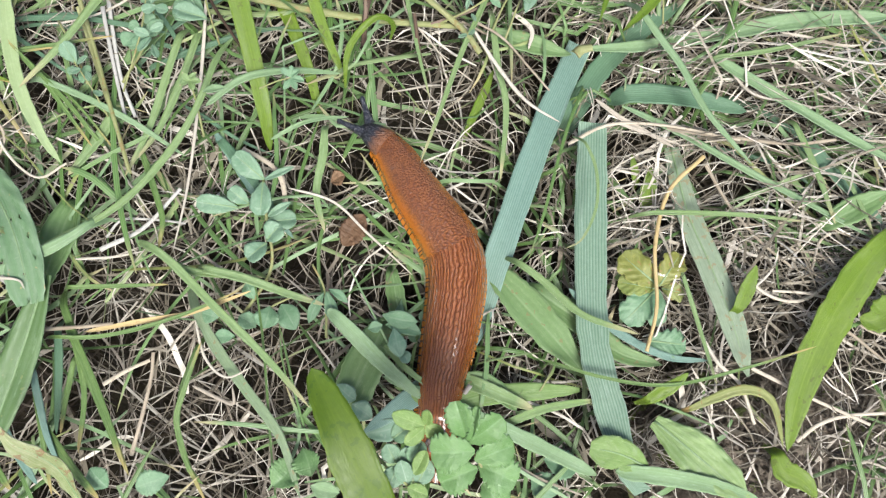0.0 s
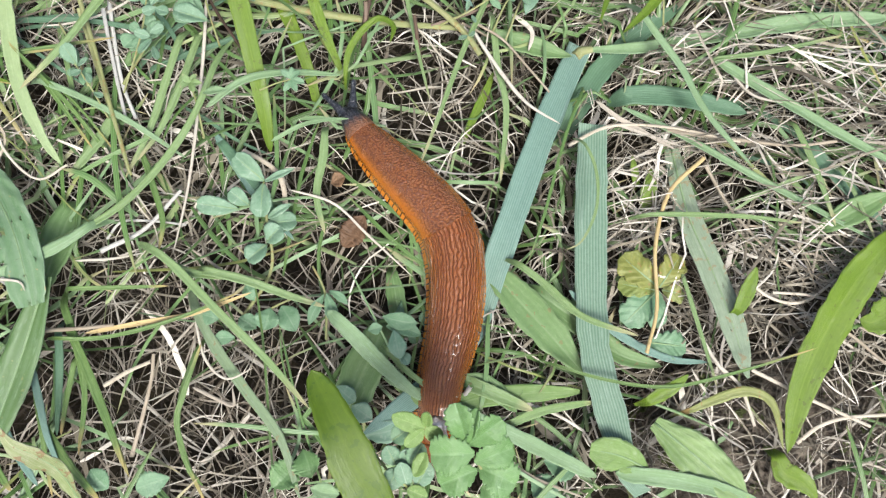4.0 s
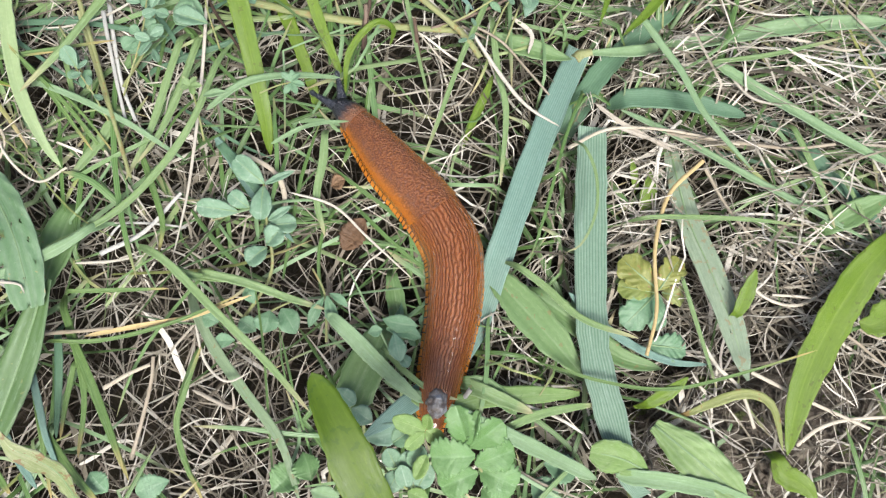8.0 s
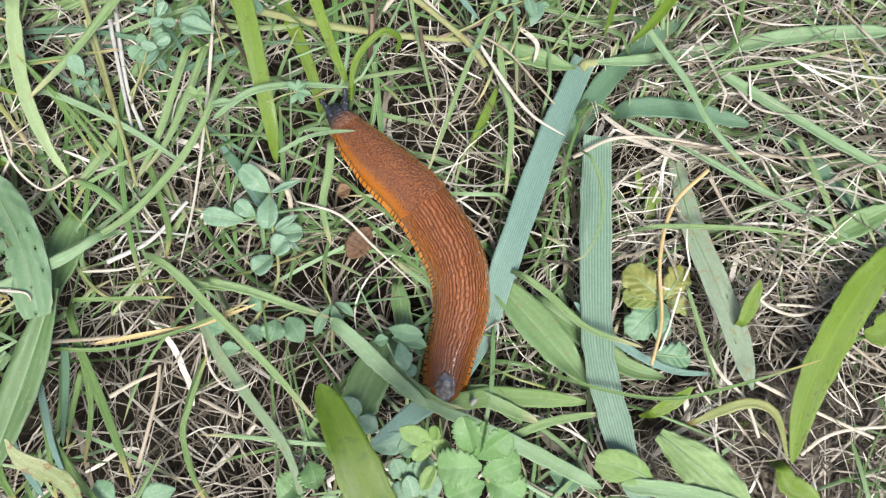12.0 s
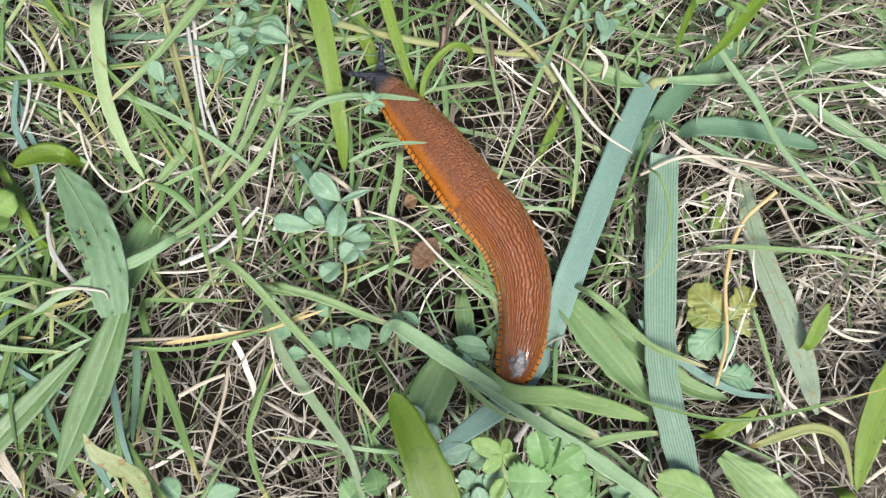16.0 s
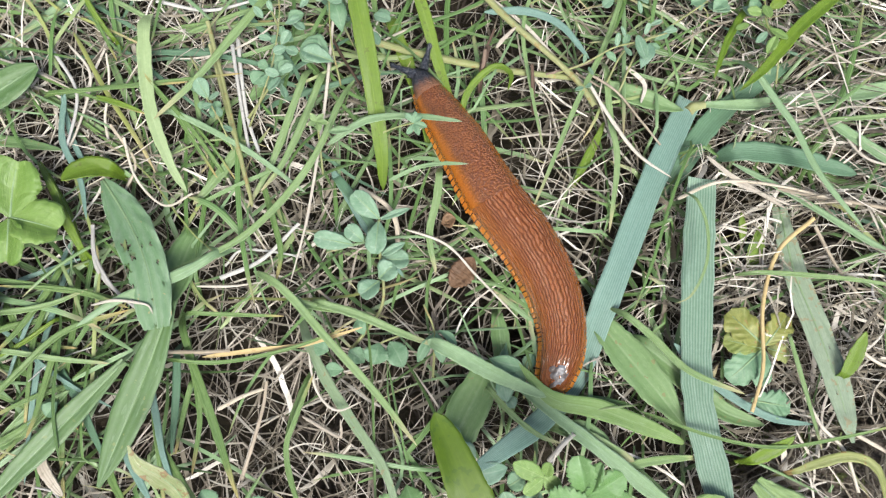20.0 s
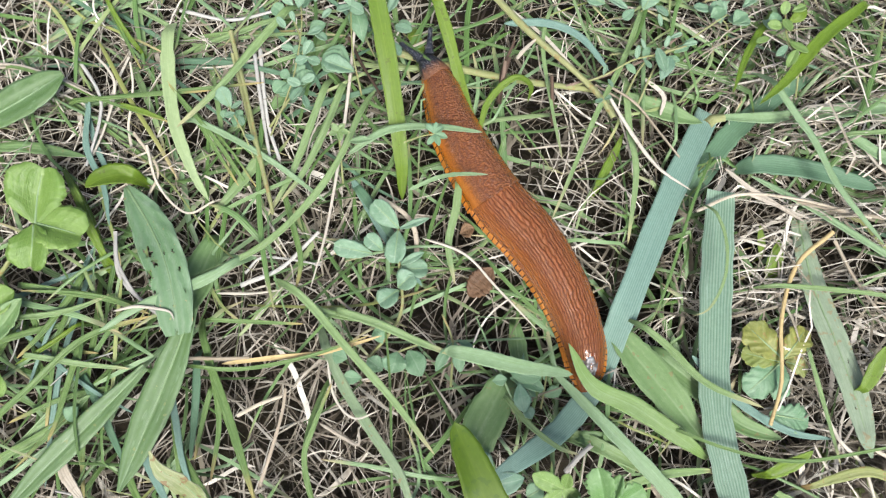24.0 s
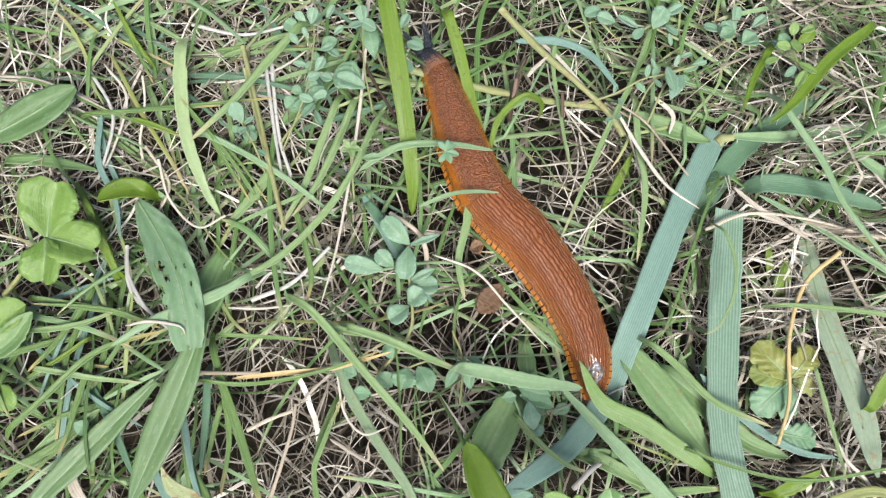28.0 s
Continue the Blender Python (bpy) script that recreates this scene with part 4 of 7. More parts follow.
def motions():
    swing(bent_leaf, [(0, 0, 9), (8, 0, 9), (12.3, 2, 4), (14.6, 10, -2), (17, 15, -2), (21.5, 26, -2), (24, 36, -3), (28, 38, -3)])
    swing(long_leaf, [(0, 19, 2), (8, 19, 2), (12.3, 18, 2), (14.6, 12, 1), (17, 13, 1), (21.4, 4, 1), (24, 0, 0), (28, 0, 0)])
    swing(tail_leaf, [(0, 33, 11.5), (8, 32, 11.5), (11, 28, 11), (12.3, 26, 10), (14.6, 19, 9), (17, 18, 8), (21.4, 8, 8), (23.6, 1, 1), (24.5, 0, 0), (28, 0, 0)])
    crawl(0, (-16.5, 75.7), (-10.9, 71.5), (-0.7, 56.7), (9.3, 41.6), (11.3, 31.8), (9.5, 16.3), (6.9, 0.7), (5.7, -20.8))
    crawl(1, (-17.7, 77.0), (-12.5, 72.4), (-1.4, 57.8), (9.1, 43.2), (11.0, 32.7), (9.3, 16.9), (6.7, 0.9), (5.3, -20.0))
    crawl(2, (-18.9, 78.2), (-14.4, 73.6), (-2.9, 59.3), (9.1, 44.8), (11.2, 33.5), (9.8, 17.2), (6.9, 0.9), (5.3, -19.5))
    crawl(3, (-20.2, 79.8), (-16.3, 74.8), (-3.6, 60.9), (8.6, 46.3), (11.2, 34.2), (10.1, 18.1), (6.9, 1.1), (5.2, -18.9))
    crawl(6, (-23.3, 84.1), (-19.2, 78.6), (-6.5, 64.1), (6.1, 49.6), (10.7, 38.5), (10.7, 22.9), (7.5, 7.3), (5.0, -10.0))
    crawl(8, (-24.9, 84.7), (-19.9, 80.1), (-8.6, 66.8), (3.8, 52.7), (10.3, 40.3), (10.4, 24.5), (7.5, 8.3), (4.8, -7.1))
    crawl(11, (-27.1, 85.3), (-23.1, 80.9), (-12.1, 69.0), (0.3, 56.9), (9.7, 41.3), (11.3, 27.8), (8.2, 13.2), (5.4, -1.4))
    crawl(12, (-27.7, 85.3), (-24.2, 81.2), (-13.2, 69.6), (-0.4, 57.3), (9.3, 41.2), (11.1, 27.9), (8.0, 14.0), (5.5, 0.3))
    crawl(15, (-34.3, 95.5), (-29.8, 91.4), (-17.5, 79.1), (-3.5, 62.5), (6.5, 50.2), (11.3, 37.5), (10.7, 23.3), (7.6, 8.5))
    crawl(17, (-37.7, 101.7), (-33.5, 96.8), (-20.1, 82.1), (-5.7, 64.6), (5.0, 51.9), (10.3, 38.4), (10.9, 24.2), (8.1, 10.6))
    crawl(19, (-36.6, 102.9), (-34.0, 98.9), (-21.1, 82.8), (-7.4, 65.6), (2.9, 53.0), (9.3, 39.6), (10.5, 25.5), (8.0, 11.1))
    crawl(20, (-36.3, 106.0), (-33.8, 102.1), (-22.3, 86.4), (-10.5, 68.7), (0.9, 54.9), (8.8, 40.8), (11.7, 27.5), (8.7, 13.3))
    crawl(21, (-35.2, 107.8), (-33.0, 102.8), (-23.5, 86.9), (-12.3, 67.9), (-0.5, 55.0), (7.9, 41.7), (11.6, 28.4), (10.0, 14.7))
    crawl(24, (-41.8, 114.7), (-38.4, 110.5), (-30.2, 92.6), (-16.0, 71.5), (-4.1, 59.5), (5.5, 46.0), (11.7, 32.4), (13.9, 19.5))
    crawl(25, (-43.1, 115.5), (-39.4, 111.5), (-31.1, 94.2), (-16.7, 73.4), (-5.4, 60.5), (4.8, 46.9), (11.6, 32.7), (13.6, 19.8))
    crawl(26, (-44.2, 117.6), (-40.1, 113.7), (-31.9, 95.5), (-17.8, 75.1), (-6.7, 62.1), (3.9, 48.2), (11.1, 34.0), (13.8, 20.6))
    crawl(28, (-46.1, 122.4), (-42.6, 118.0), (-33.4, 97.9), (-22.2, 76.6), (-8.7, 64.3), (2.5, 50.5), (10.0, 36.7), (13.2, 22.2))
    base = {}
    rows = []
    for t, marks in CRAWL:
        p, turn = body_at(marks, 50.0)
        base[t] = pose(p[0] / 1000, p[1] / 1000, SLUG_LOW / 1000, 0, 0, math.degrees(turn))
        rows.append((t, base[t]))
    walk(slug, rows)
    for ob, s in slug_pieces:
        rows = []
        for t, marks in CRAWL:
            p, turn = body_at(marks, s)
            lift = 2.0 * min(max((s - 86) / 16, 0), 1)
            rows.append((t, base[t].inverted() @ pose(p[0] / 1000, p[1] / 1000, (SLUG_LOW + lift) / 1000, -7.1 if 86 < s < 102 else 0, 0, math.degrees(turn))))
        walk(ob, rows)
    rows, low = [], []
    for t, marks in CRAWL:
        p, turn = body_at(marks, 3.3)
        rows.append((t, base[t].inverted() @ pose(p[0] / 1000, p[1] / 1000, (SLUG_LOW + 0.6) / 1000, 0, 0, math.degrees(turn))))
        p, turn = body_at(marks, 101.0)
        low.append((t, base[t].inverted() @ pose(p[0] / 1000, p[1] / 1000, (SLUG_LOW + 6.9 - 0.8 * min(max((t - 9) / 12, 0), 1)) / 1000, 19, 0, math.degrees(turn))))
    walk(slug_head, rows)
    walk(slug_slime, low)
    # the feelers draw in and come out again
    for ob, sx, long, up in slug_feelers:
        def at(turn, y=0.0030, z=up):
            return pose(sx * (0.0016 if long else 0.0013), y, z, 0, 0, turn)
        wide = 40 if long else 60
        out, spread = at(-9 - sx * (21 if long else 34)), at(2 - sx * wide)
        close = at(-4 - sx * (9 if long else 20))
        back = at(-20 - sx * 14, -0.0008 if long else 0.001, up - 0.0012)
        walk(ob, [(0, out), (6, out), (9.3, out), (10.6, back), (12.3, back), (14.2, spread), (21, spread), (24.5, out), (28, close)])
# ---------- litter and fine grass ----------
STRAWY = [(-0.062, 0.0, 0.05, 0.036), (0.09, 0.005, 0.045, 0.045), (0.015, 0.09, 0.02, 0.03), (0.075, 0.075, 0.03, 0.02), (-0.11, 0.1, 0.04, 0.02)]
SOIL = [(0.105, -0.012, 0.04, 0.022), (-0.128, 0.004, 0.06, 0.042), (-0.03, 0.02, 0.02, 0.02)]
VIEW = (-0.225, -0.065, 0.175, 0.185)
strips("straw_litter", "rotting lower layer of straw, darkened to paint gap shade", "straw", 3600, VIEW, (0.02, 0.06), (0.0005, 0.0012), -0.031, -0.018, 0.7, "gapshade", 10, sparse=SOIL, keep=0.9)
strips("straw_litter", "tangled layer of dry straw and dead grass", "straw", 2100, VIEW, (0.015, 0.06), (0.00025, 0.0011), -0.013, -0.004, 0.6, "litter", 11, spread=2.0, sparse=SOIL, keep=0.4)
strips("straw_litter", "loose upper straws lying on the litter", "straw", 1450, VIEW, (0.015, 0.065), (0.00022, 0.0010), -0.005, 0.001, 0.5, "litter", 12, spread=2.0, sparse=SOIL, keep=0.36)
strips("straw_litter", "brown decayed straw between the plantains", "straw", 480, (-0.2, -0.06, -0.02, 0.06), (0.015, 0.05), (0.0004, 0.0011), -0.011, -0.003, 0.6, "decayed", 23, spread=2.0)
strips("straw_litter", "flat torn straw leaves", "straw", 230, VIEW, (0.015, 0.04), (0.0011, 0.0021), -0.010, -0.002, 0.6, "litter", 18, ridge=0.12)
strips("straw_litter", "bright loose straws in a drift", "straw", 760, (0.045, 0.03, 0.175, 0.17), (0.02, 0.065), (0.0003, 0.0011), -0.004, 0.004, 0.5, "litter", 19, spread=2.0, heads=np.array([0.0, -0.35, 2.9, 0.5]))
strips("straw_litter", "bright loose straws in a drift", "straw", 260, (-0.21, 0.06, -0.05, 0.16), (0.02, 0.06), (0.0004, 0.0010), -0.004, 0.002, 0.6, "litter", 20, spread=2.0)
strips("straw_litter", "hair-thin pale straws on top", "straw", 1250, VIEW, (0.012, 0.045), (0.00018, 0.00048), -0.008, -0.001, 0.9, "litter", 24, spread=2.0, sparse=SOIL, keep=0.7)
strips("straw_litter", "short broken straws on bare earth", "straw", 420, (0.06, -0.055, 0.165, 0.03), (0.008, 0.035), (0.00025, 0.0010), -0.006, 0.0015, 0.6, "litter", 26, spread=1.8)
strips("fine_grass", "thin green grass blades growing through the straw", "grass", 1000, VIEW, (0.03, 0.085), (0.0007, 0.0021), -0.011, -0.002, 0.4, "grass", 13, 0.005, sparse=STRAWY)
strips("fine_grass", "upper thin green grass blades", "grass", 330, VIEW, (0.03, 0.08), (0.0008, 0.0020), -0.003, 0.002, 0.35, "grass", 14, 0.004, sparse=STRAWY)
strips("meadow_grass", "green grass of the meadow round about", "grass", 9000, (-0.7, -0.6, 0.65, 0.75), (0.03, 0.09), (0.001, 0.003), -0.016, 0.004, 0.8, "grass", 15, 0.012, hole=VIEW)
strips("straw_litter", "dry straw of the meadow round about", "straw", 6000, (-0.7, -0.6, 0.65, 0.75), (0.03, 0.07), (0.0008, 0.002), -0.016, 0.0, 0.8, "litter", 16, hole=VIEW)
strips("meadow_grass", "coarse far meadow grass", "grass", 9000, (-4, -4, 4, 4), (0.08, 0.25), (0.004, 0.010), -0.02, 0.0, 0.9, "grass", 17, 0.05, hole=(-0.7, -0.6, 0.65, 0.75))

# ---------- single blades, leaves and straws ----------
tuft = grass_plant("grass_tuft", "broad ribbed blue-green grass lying on dry litter")
blade(tuft, "blue", 8.5, (50.0, 108.6, -7.0), (37.0, 78.1, -3.0), (25.4, 45.7, 0.0), (20.6, 30.8, -2.0), (16.6, 18.7, -3.5), (7.4, 5.7, -1.0), (-2.9, -2.8, 3.0), (-14.5, -11.4, 6.0))
blade(tuft, "bluew", 9.9, (51.5, 80.0, 0.0), (49.6, 44.2, 1.5), (49.2, 16.4, 3.0), (52.2, -0.5, 4.0), (58.3, -22.5, 5.0), (63.9, -24.6, 3.0))
tuft = grass_plant("grass_tuft", "long pale blue-green grass arching over straw")
blade(tuft, "bluep", 6.0, (144.9, 116.1, 3.0), (117.6, 114.2, 2.0), (93.3, 110.3, -0.0), (69.0, 106.3, -2.0), (50.1, 105.4, -3.0))
tuft = grass_plant("grass_tuft", "long pale blue-green grass arching over straw")
blade(tuft, "bluep", 4.2, (87.9, 100.3, 4.0), (105.6, 88.8, 4.3), (121.7, 78.5, 4.7), (140.9, 67.5, 5.0))
blade(tuft, "bluep", 2.5, (60.1, 84.9, 2.0), (78.1, 75.7, 2.7), (97.4, 64.2, 3.5), (116.3, 53.4, 4.3), (130.9, 45.1, 5.0))
tuft = grass_plant("grass_tuft", "long pale blue-green grass arching over straw")
blade(tuft, "whit", 2.5, (61.6, 120.6, 6.0), (71.1, 104.9, 6.5), (76.8, 95.8, 7.0), (83.4, 81.6, 7.5), (95.5, 65.4, 8.0))
tuft = grass_plant("grass_tuft", "dark blue-green grass low in the litter")
blade(tuft, "dark", 7.6, (58.5, 90.6, -3.0), (71.9, 91.0, -3.0), (86.2, 89.4, -3.0), (100.4, 86.1, -3.0))
blade(tuft, "dark", 8.0, (43.3, 78.2, -8.5), (55.5, 99.7, -8.5), (69.0, 113.9, -8.5), (84.6, 125.6, -8.5))
tuft = grass_plant("plantain", "grey-green plantain with long flat leaves")
blade(tuft, "green", 6.6, (17.7, 108.5, 0.0), (31.6, 104.9, 0.3), (41.0, 102.2, 0.7), (45.6, 101.3, 1.0))
tuft = grass_plant("grass_tuft", "ageing grey-green grass with brown spots")
lamina(tuft, "weathered", "tape", 8.0, (76.5, 74.2, -4.0), (79.8, 53.4, -2.0), (85.3, 36.1, 0.0), (89.6, 21.4, 1.0), (93.4, 5.5, 1.0), fold=0.1, ripple=0.08, rough=0.012, name="blade", label="weathered grey-green blade with brown spots", holes=((0.3, 0.35, 0.010), (-0.4, 0.62, 0.012), (0.2, 0.8, 0.010)))
tuft = grass_plant("grass_tuft", "short yellow-green grass bent over straw")
blade(tuft, "limew", 10.8, (139.6, 49.4, 9.0), (126.2, 36.4, 7.3), (114.5, 18.9, 5.5), (106.4, 1.7, 3.8), (102.4, -14.8, 2.0))
tuft = grass_plant("grass_tuft", "short yellow-green grass bent over straw")
blade(tuft, "limew", 9.8, (136.2, 28.5, 8.0), (133.0, 24.5, 7.3), (127.4, 21.3, 6.7), (123.9, 22.1, 6.0))
tuft = grass_plant("grass_tuft", "upright yellow-green grass with small specks")
blade(tuft, "limed", 11.4, (-4.9, -32.0, 34.0), (-11.2, -19.3, 40.0), (-16.3, -8.5, 42.0), (-23.4, 4.9, 40.0))
tuft = grass_plant("grass_tuft", "upright yellow-green grass with small specks")
blade(tuft, "limet", 6.5, (-60.2, 136.8, 24.0), (-51.4, 105.1, 13.7), (-46.1, 82.2, 3.3), (-45.0, 70.5, -7.0))
blade(tuft, "limet", 4.7, (-49.1, 130.4, -1.0), (-38.0, 105.4, -3.3), (-33.6, 93.6, -5.7), (-31.0, 82.6, -8.0))
blade(tuft, "limet", 4.2, (-41.7, 136.4, 12.0), (-35.7, 122.5, 7.0), (-30.2, 108.3, 2.0), (-23.9, 94.7, -3.0))
tuft = grass_plant("grass_tuft", "short yellow-green grass bent over straw")
blade(tuft, "lime", 2.7, (13.3, 75.6, -2.0), (16.6, 83.5, -2.0), (20.1, 91.8, -2.0), (22.1, 97.4, -2.0))
blade(tuft, "lime", 2.2, (-23.0, 90.1, 3.0), (-21.1, 100.5, 4.8), (-13.9, 108.5, 6.5), (-8.6, 105.7, 8.2), (-9.4, 99.3, 10.0))
tuft = grass_plant("grass_tuft", "short yellow-green grass bent over straw")
blade(tuft, "lime", 2.4, (65.2, 61.0, -3.0), (63.8, 65.5, -0.5), (62.6, 69.7, 2.0))
blade(tuft, "lime", 5.0, (67.4, 52.9, -4.0), (67.8, 59.6, -1.0), (68.1, 65.7, 2.0))
tuft = grass_plant("plantain", "grey-green plantain with long flat leaves")
blade(tuft, "green", 10.6, (20.2, 36.9, -3.0), (29.6, 26.2, -1.7), (38.1, 16.5, -0.3), (46.5, 6.3, 1.0))
blade(tuft, "green", 7.4, (30.5, 32.0, -2.0), (44.1, 22.3, -1.3), (56.7, 12.0, -0.7), (69.5, 8.3, 0.0))
blade(tuft, "green", 5.5, (-8.1, 37.3, -4.0), (-6.2, 27.4, -3.7), (-5.1, 19.2, -3.3), (-6.5, 9.6, -3.0))
blade(tuft, "green", 11.4, (-8.6, 20.5, 0.0), (-12.0, 11.5, 0.7), (-16.1, 1.8, 1.3), (-19.8, -10.6, 2.0))
blade(tuft, "green", 5.6, (10.8, 4.3, 0.0), (20.1, 2.2, 1.0), (27.9, -4.6, 2.0))
tuft = grass_plant("grass_tuft", "light green grass lying across dry straw")
blade(tuft, "pale", 2.3, (24.4, 38.8, 5.0), (34.8, 30.8, 6.3), (45.3, 21.4, 7.7), (60.4, 16.1, 9.0))
blade(tuft, "pale", 2.6, (-27.9, 78.5, 3.0), (-27.9, 67.1, 3.3), (-29.2, 55.2, 3.7), (-26.3, 43.7, 4.0))
tuft = grass_plant("grass_tuft", "broad ribbed blue-green grass lying on dry litter")
blade(tuft, "pale", 2.8, (23.5, -8.8, 2.0), (33.4, -4.6, 2.3), (42.8, -2.5, 2.7), (49.9, -1.5, 3.0))
tuft = grass_plant("grass_tuft", "short yellow-green grass bent over straw")
blade(tuft, "lime", 3.7, (61.9, -2.2, 4.0), (66.2, 0.4, 5.7), (69.6, 2.7, 7.3), (73.5, 6.0, 9.0))
lamina(tuft, "fresh", "obovate", 9.5, (63.0, -19.4, 5.0), (55.0, -15.6, 7.0), (46.9, -14.0, 6.0), fold=0.3, ripple=0.1, roll=0.3, name="blade", label="torn green leaf folded over")
blade(tuft, "curl", 2.8, (72.7, -5.2, 2.0), (82.0, -0.9, 3.0), (91.2, 1.8, 4.0), (97.7, -1.5, 5.0), (99.4, -13.3, 6.0))
blade(tuft, "lime", 6.1, (98.8, -13.6, 3.0), (100.2, -19.5, 3.3), (105.3, -22.3, 3.7), (108.6, -26.6, 4.0))
blade(tuft, "lime", 4.5, (89.9, 22.7, 3.0), (92.7, 29.4, 5.0), (95.2, 36.2, 7.0))
tuft = grass_plant("grass_tuft", "thin green grass growing through straw")
blade(tuft, "thin", 1.1, (33.6, 9.8, 7.0), (49.6, 4.7, 7.5), (67.9, 2.7, 8.0), (86.5, 6.7, 8.5), (109.6, 13.7, 9.0))
tuft = grass_plant("plantain", "grey-green plantain with long flat leaves")
lamina(tuft, "wide", "lance", 12.5, (65.8, -6.9, 2.0), (73.2, -13.3, 4.0), (80.2, -19.3, 5.0), (88.9, -26.9, 6.0), fold=0.28, ripple=0.14, name="leaf", label="pale wide leaf with a wavy rim")
tuft = grass_plant("grass_tuft", "light green grass lying across dry straw")
blade(tuft, "bluep", 5.2, (53.6, -20.0, 6.0), (67.2, -21.3, 6.0), (79.3, -23.5, 6.0), (92.0, -27.0, 6.0))
tuft = grass_plant("grass_tuft", "light green grass lying across dry straw")
blade(tuft, "pale", 2.5, (-70.4, 108.5, 3.0), (-74.1, 92.3, 2.7), (-78.3, 73.9, 2.3), (-84.0, 59.4, 2.0))
blade(tuft, "pale", 2.3, (-56.2, 102.5, 10.0), (-62.8, 78.3, 9.6), (-71.0, 62.4, 9.2), (-82.9, 48.5, 8.8), (-98.8, 38.8, 8.4), (-116.4, 28.4, 8.0))
blade(tuft, "pale", 2.7, (-80.3, 41.3, 6.0), (-69.4, 35.7, 7.0), (-54.4, 21.9, 8.0), (-39.8, 8.6, 9.0), (-27.4, -4.4, 10.0))
blade(tuft, "pale", 3.8, (-87.3, 84.9, 0.0), (-91.0, 75.1, 0.3), (-96.4, 65.5, 0.7), (-100.5, 59.6, 1.0))
blade(tuft, "pale", 2.6, (-65.2, 108.3, 3.0), (-69.7, 88.7, 3.7), (-74.5, 73.5, 4.3), (-79.8, 63.9, 5.0))
blade(tuft, "pale", 2.3, (-73.2, 37.7, 3.0), (-62.4, 32.0, 4.0), (-42.7, 30.5, 5.0))
tuft = grass_plant("grass_tuft", "light green grass lying across dry straw")
blade(tuft, "palew", 4.6, (-123.2, 121.5, 7.0), (-120.2, 102.6, 6.0), (-115.6, 85.7, 5.0), (-107.7, 70.4, 4.0), (-102.2, 62.8, 2.0))
tuft = grass_plant("grass_tuft", "light green grass lying across dry straw")
blade(tuft, "pale", 2.9, (-81.9, 129.0, 10.0), (-92.7, 111.9, 9.3), (-102.6, 96.3, 8.7), (-113.4, 83.1, 8.0))
tuft = grass_plant("grass_tuft", "long pale blue-green grass arching over straw")
blade(tuft, "whit", 2.1, (-116.8, 89.3, 4.0), (-103.6, 85.0, 4.3), (-84.9, 76.3, 4.7), (-66.3, 64.8, 5.0))
blade(tuft, "bluep", 5.1, (-177.0, 99.1, -4.0), (-164.7, 112.0, -3.5), (-150.0, 129.5, -3.0))
tuft = grass_plant("grass_tuft", "thin green grass growing through straw")
blade(tuft, "thin", 1.0, (-125.8, 102.1, 3.0), (-111.6, 91.1, 2.7), (-99.1, 80.2, 2.3), (-87.4, 66.9, 2.0))
blade(tuft, "thin", 1.2, (-178.0, 100.9, 4.0), (-161.6, 98.7, 3.7), (-138.7, 91.4, 3.3), (-116.6, 86.1, 3.0))
blade(tuft, "thin", 1.6, (-155.8, 89.3, 3.0), (-119.8, 96.0, 3.5), (-90.6, 101.6, 4.0))
blade(tuft, "thin", 1.5, (-123.1, 101.3, 3.0), (-109.1, 86.9, 3.5), (-93.2, 67.4, 4.0))
blade(tuft, "thin", 1.2, (-154.7, 90.4, 3.0), (-131.0, 93.6, 3.5), (-106.7, 97.5, 4.0))
tuft = grass_plant("grass_tuft", "long pale blue-green grass arching over straw")
blade(tuft, "bluep", 2.4, (-61.6, 79.8, 6.0), (-50.6, 86.4, 10.3), (-37.1, 87.2, 14.7), (-22.2, 85.0, 19.0))
blade(tuft, "bluep", 1.4, (-42.5, 70.1, 6.0), (-34.1, 73.5, 9.7), (-27.3, 74.0, 13.3), (-19.6, 73.3, 17.0))
tuft = grass_plant("grass_tuft", "ageing grey-green grass with brown spots")
blade(tuft, "spotg", 3.4, (-66.4, 30.9, -2.0), (-57.5, 14.9, 0.0), (-46.8, 1.2, 2.0), (-35.8, -12.0, 4.0), (-29.4, -27.5, 6.0))
tuft = grass_plant("grass_tuft", "light green grass lying across dry straw")
blade(tuft, "thin", 2.6, (-101.7, 28.6, -2.0), (-92.7, 11.2, 0.0), (-83.1, -6.8, 2.0), (-74.4, -22.5, 4.0))
blade(tuft, "pale", 2.9, (-62.9, 33.4, 5.0), (-47.9, 30.1, 5.7), (-35.2, 25.9, 6.3), (-25.0, 22.9, 7.0))
blade(tuft, "thin", 2.8, (-97.7, 20.9, 1.0), (-89.9, 7.2, 2.3), (-82.6, -6.0, 3.7), (-75.5, -20.0, 5.0))
blade(tuft, "thin", 1.5, (-104.8, 7.9, 1.0), (-99.3, -9.9, 2.5), (-93.6, -27.6, 4.0))
blade(tuft, "thin", 2.7, (-100.0, -8.5, 2.0), (-90.2, -19.9, 3.0), (-81.6, -28.2, 4.0))
blade(tuft, "thin", 1.4, (-99.1, 26.9, 4.0), (-84.4, 27.4, 4.5), (-68.2, 28.1, 5.0))
tuft = grass_plant("grass_tuft", "thin green grass growing through straw")
blade(tuft, "thin", 1.7, (-59.4, 16.6, -2.0), (-63.8, -0.6, -0.3), (-62.8, -13.9, 1.3), (-54.1, -29.5, 3.0))
blade(tuft, "thin", 1.8, (-94.6, 15.8, 1.0), (-88.8, -0.9, 2.5), (-88.1, -16.9, 4.0))
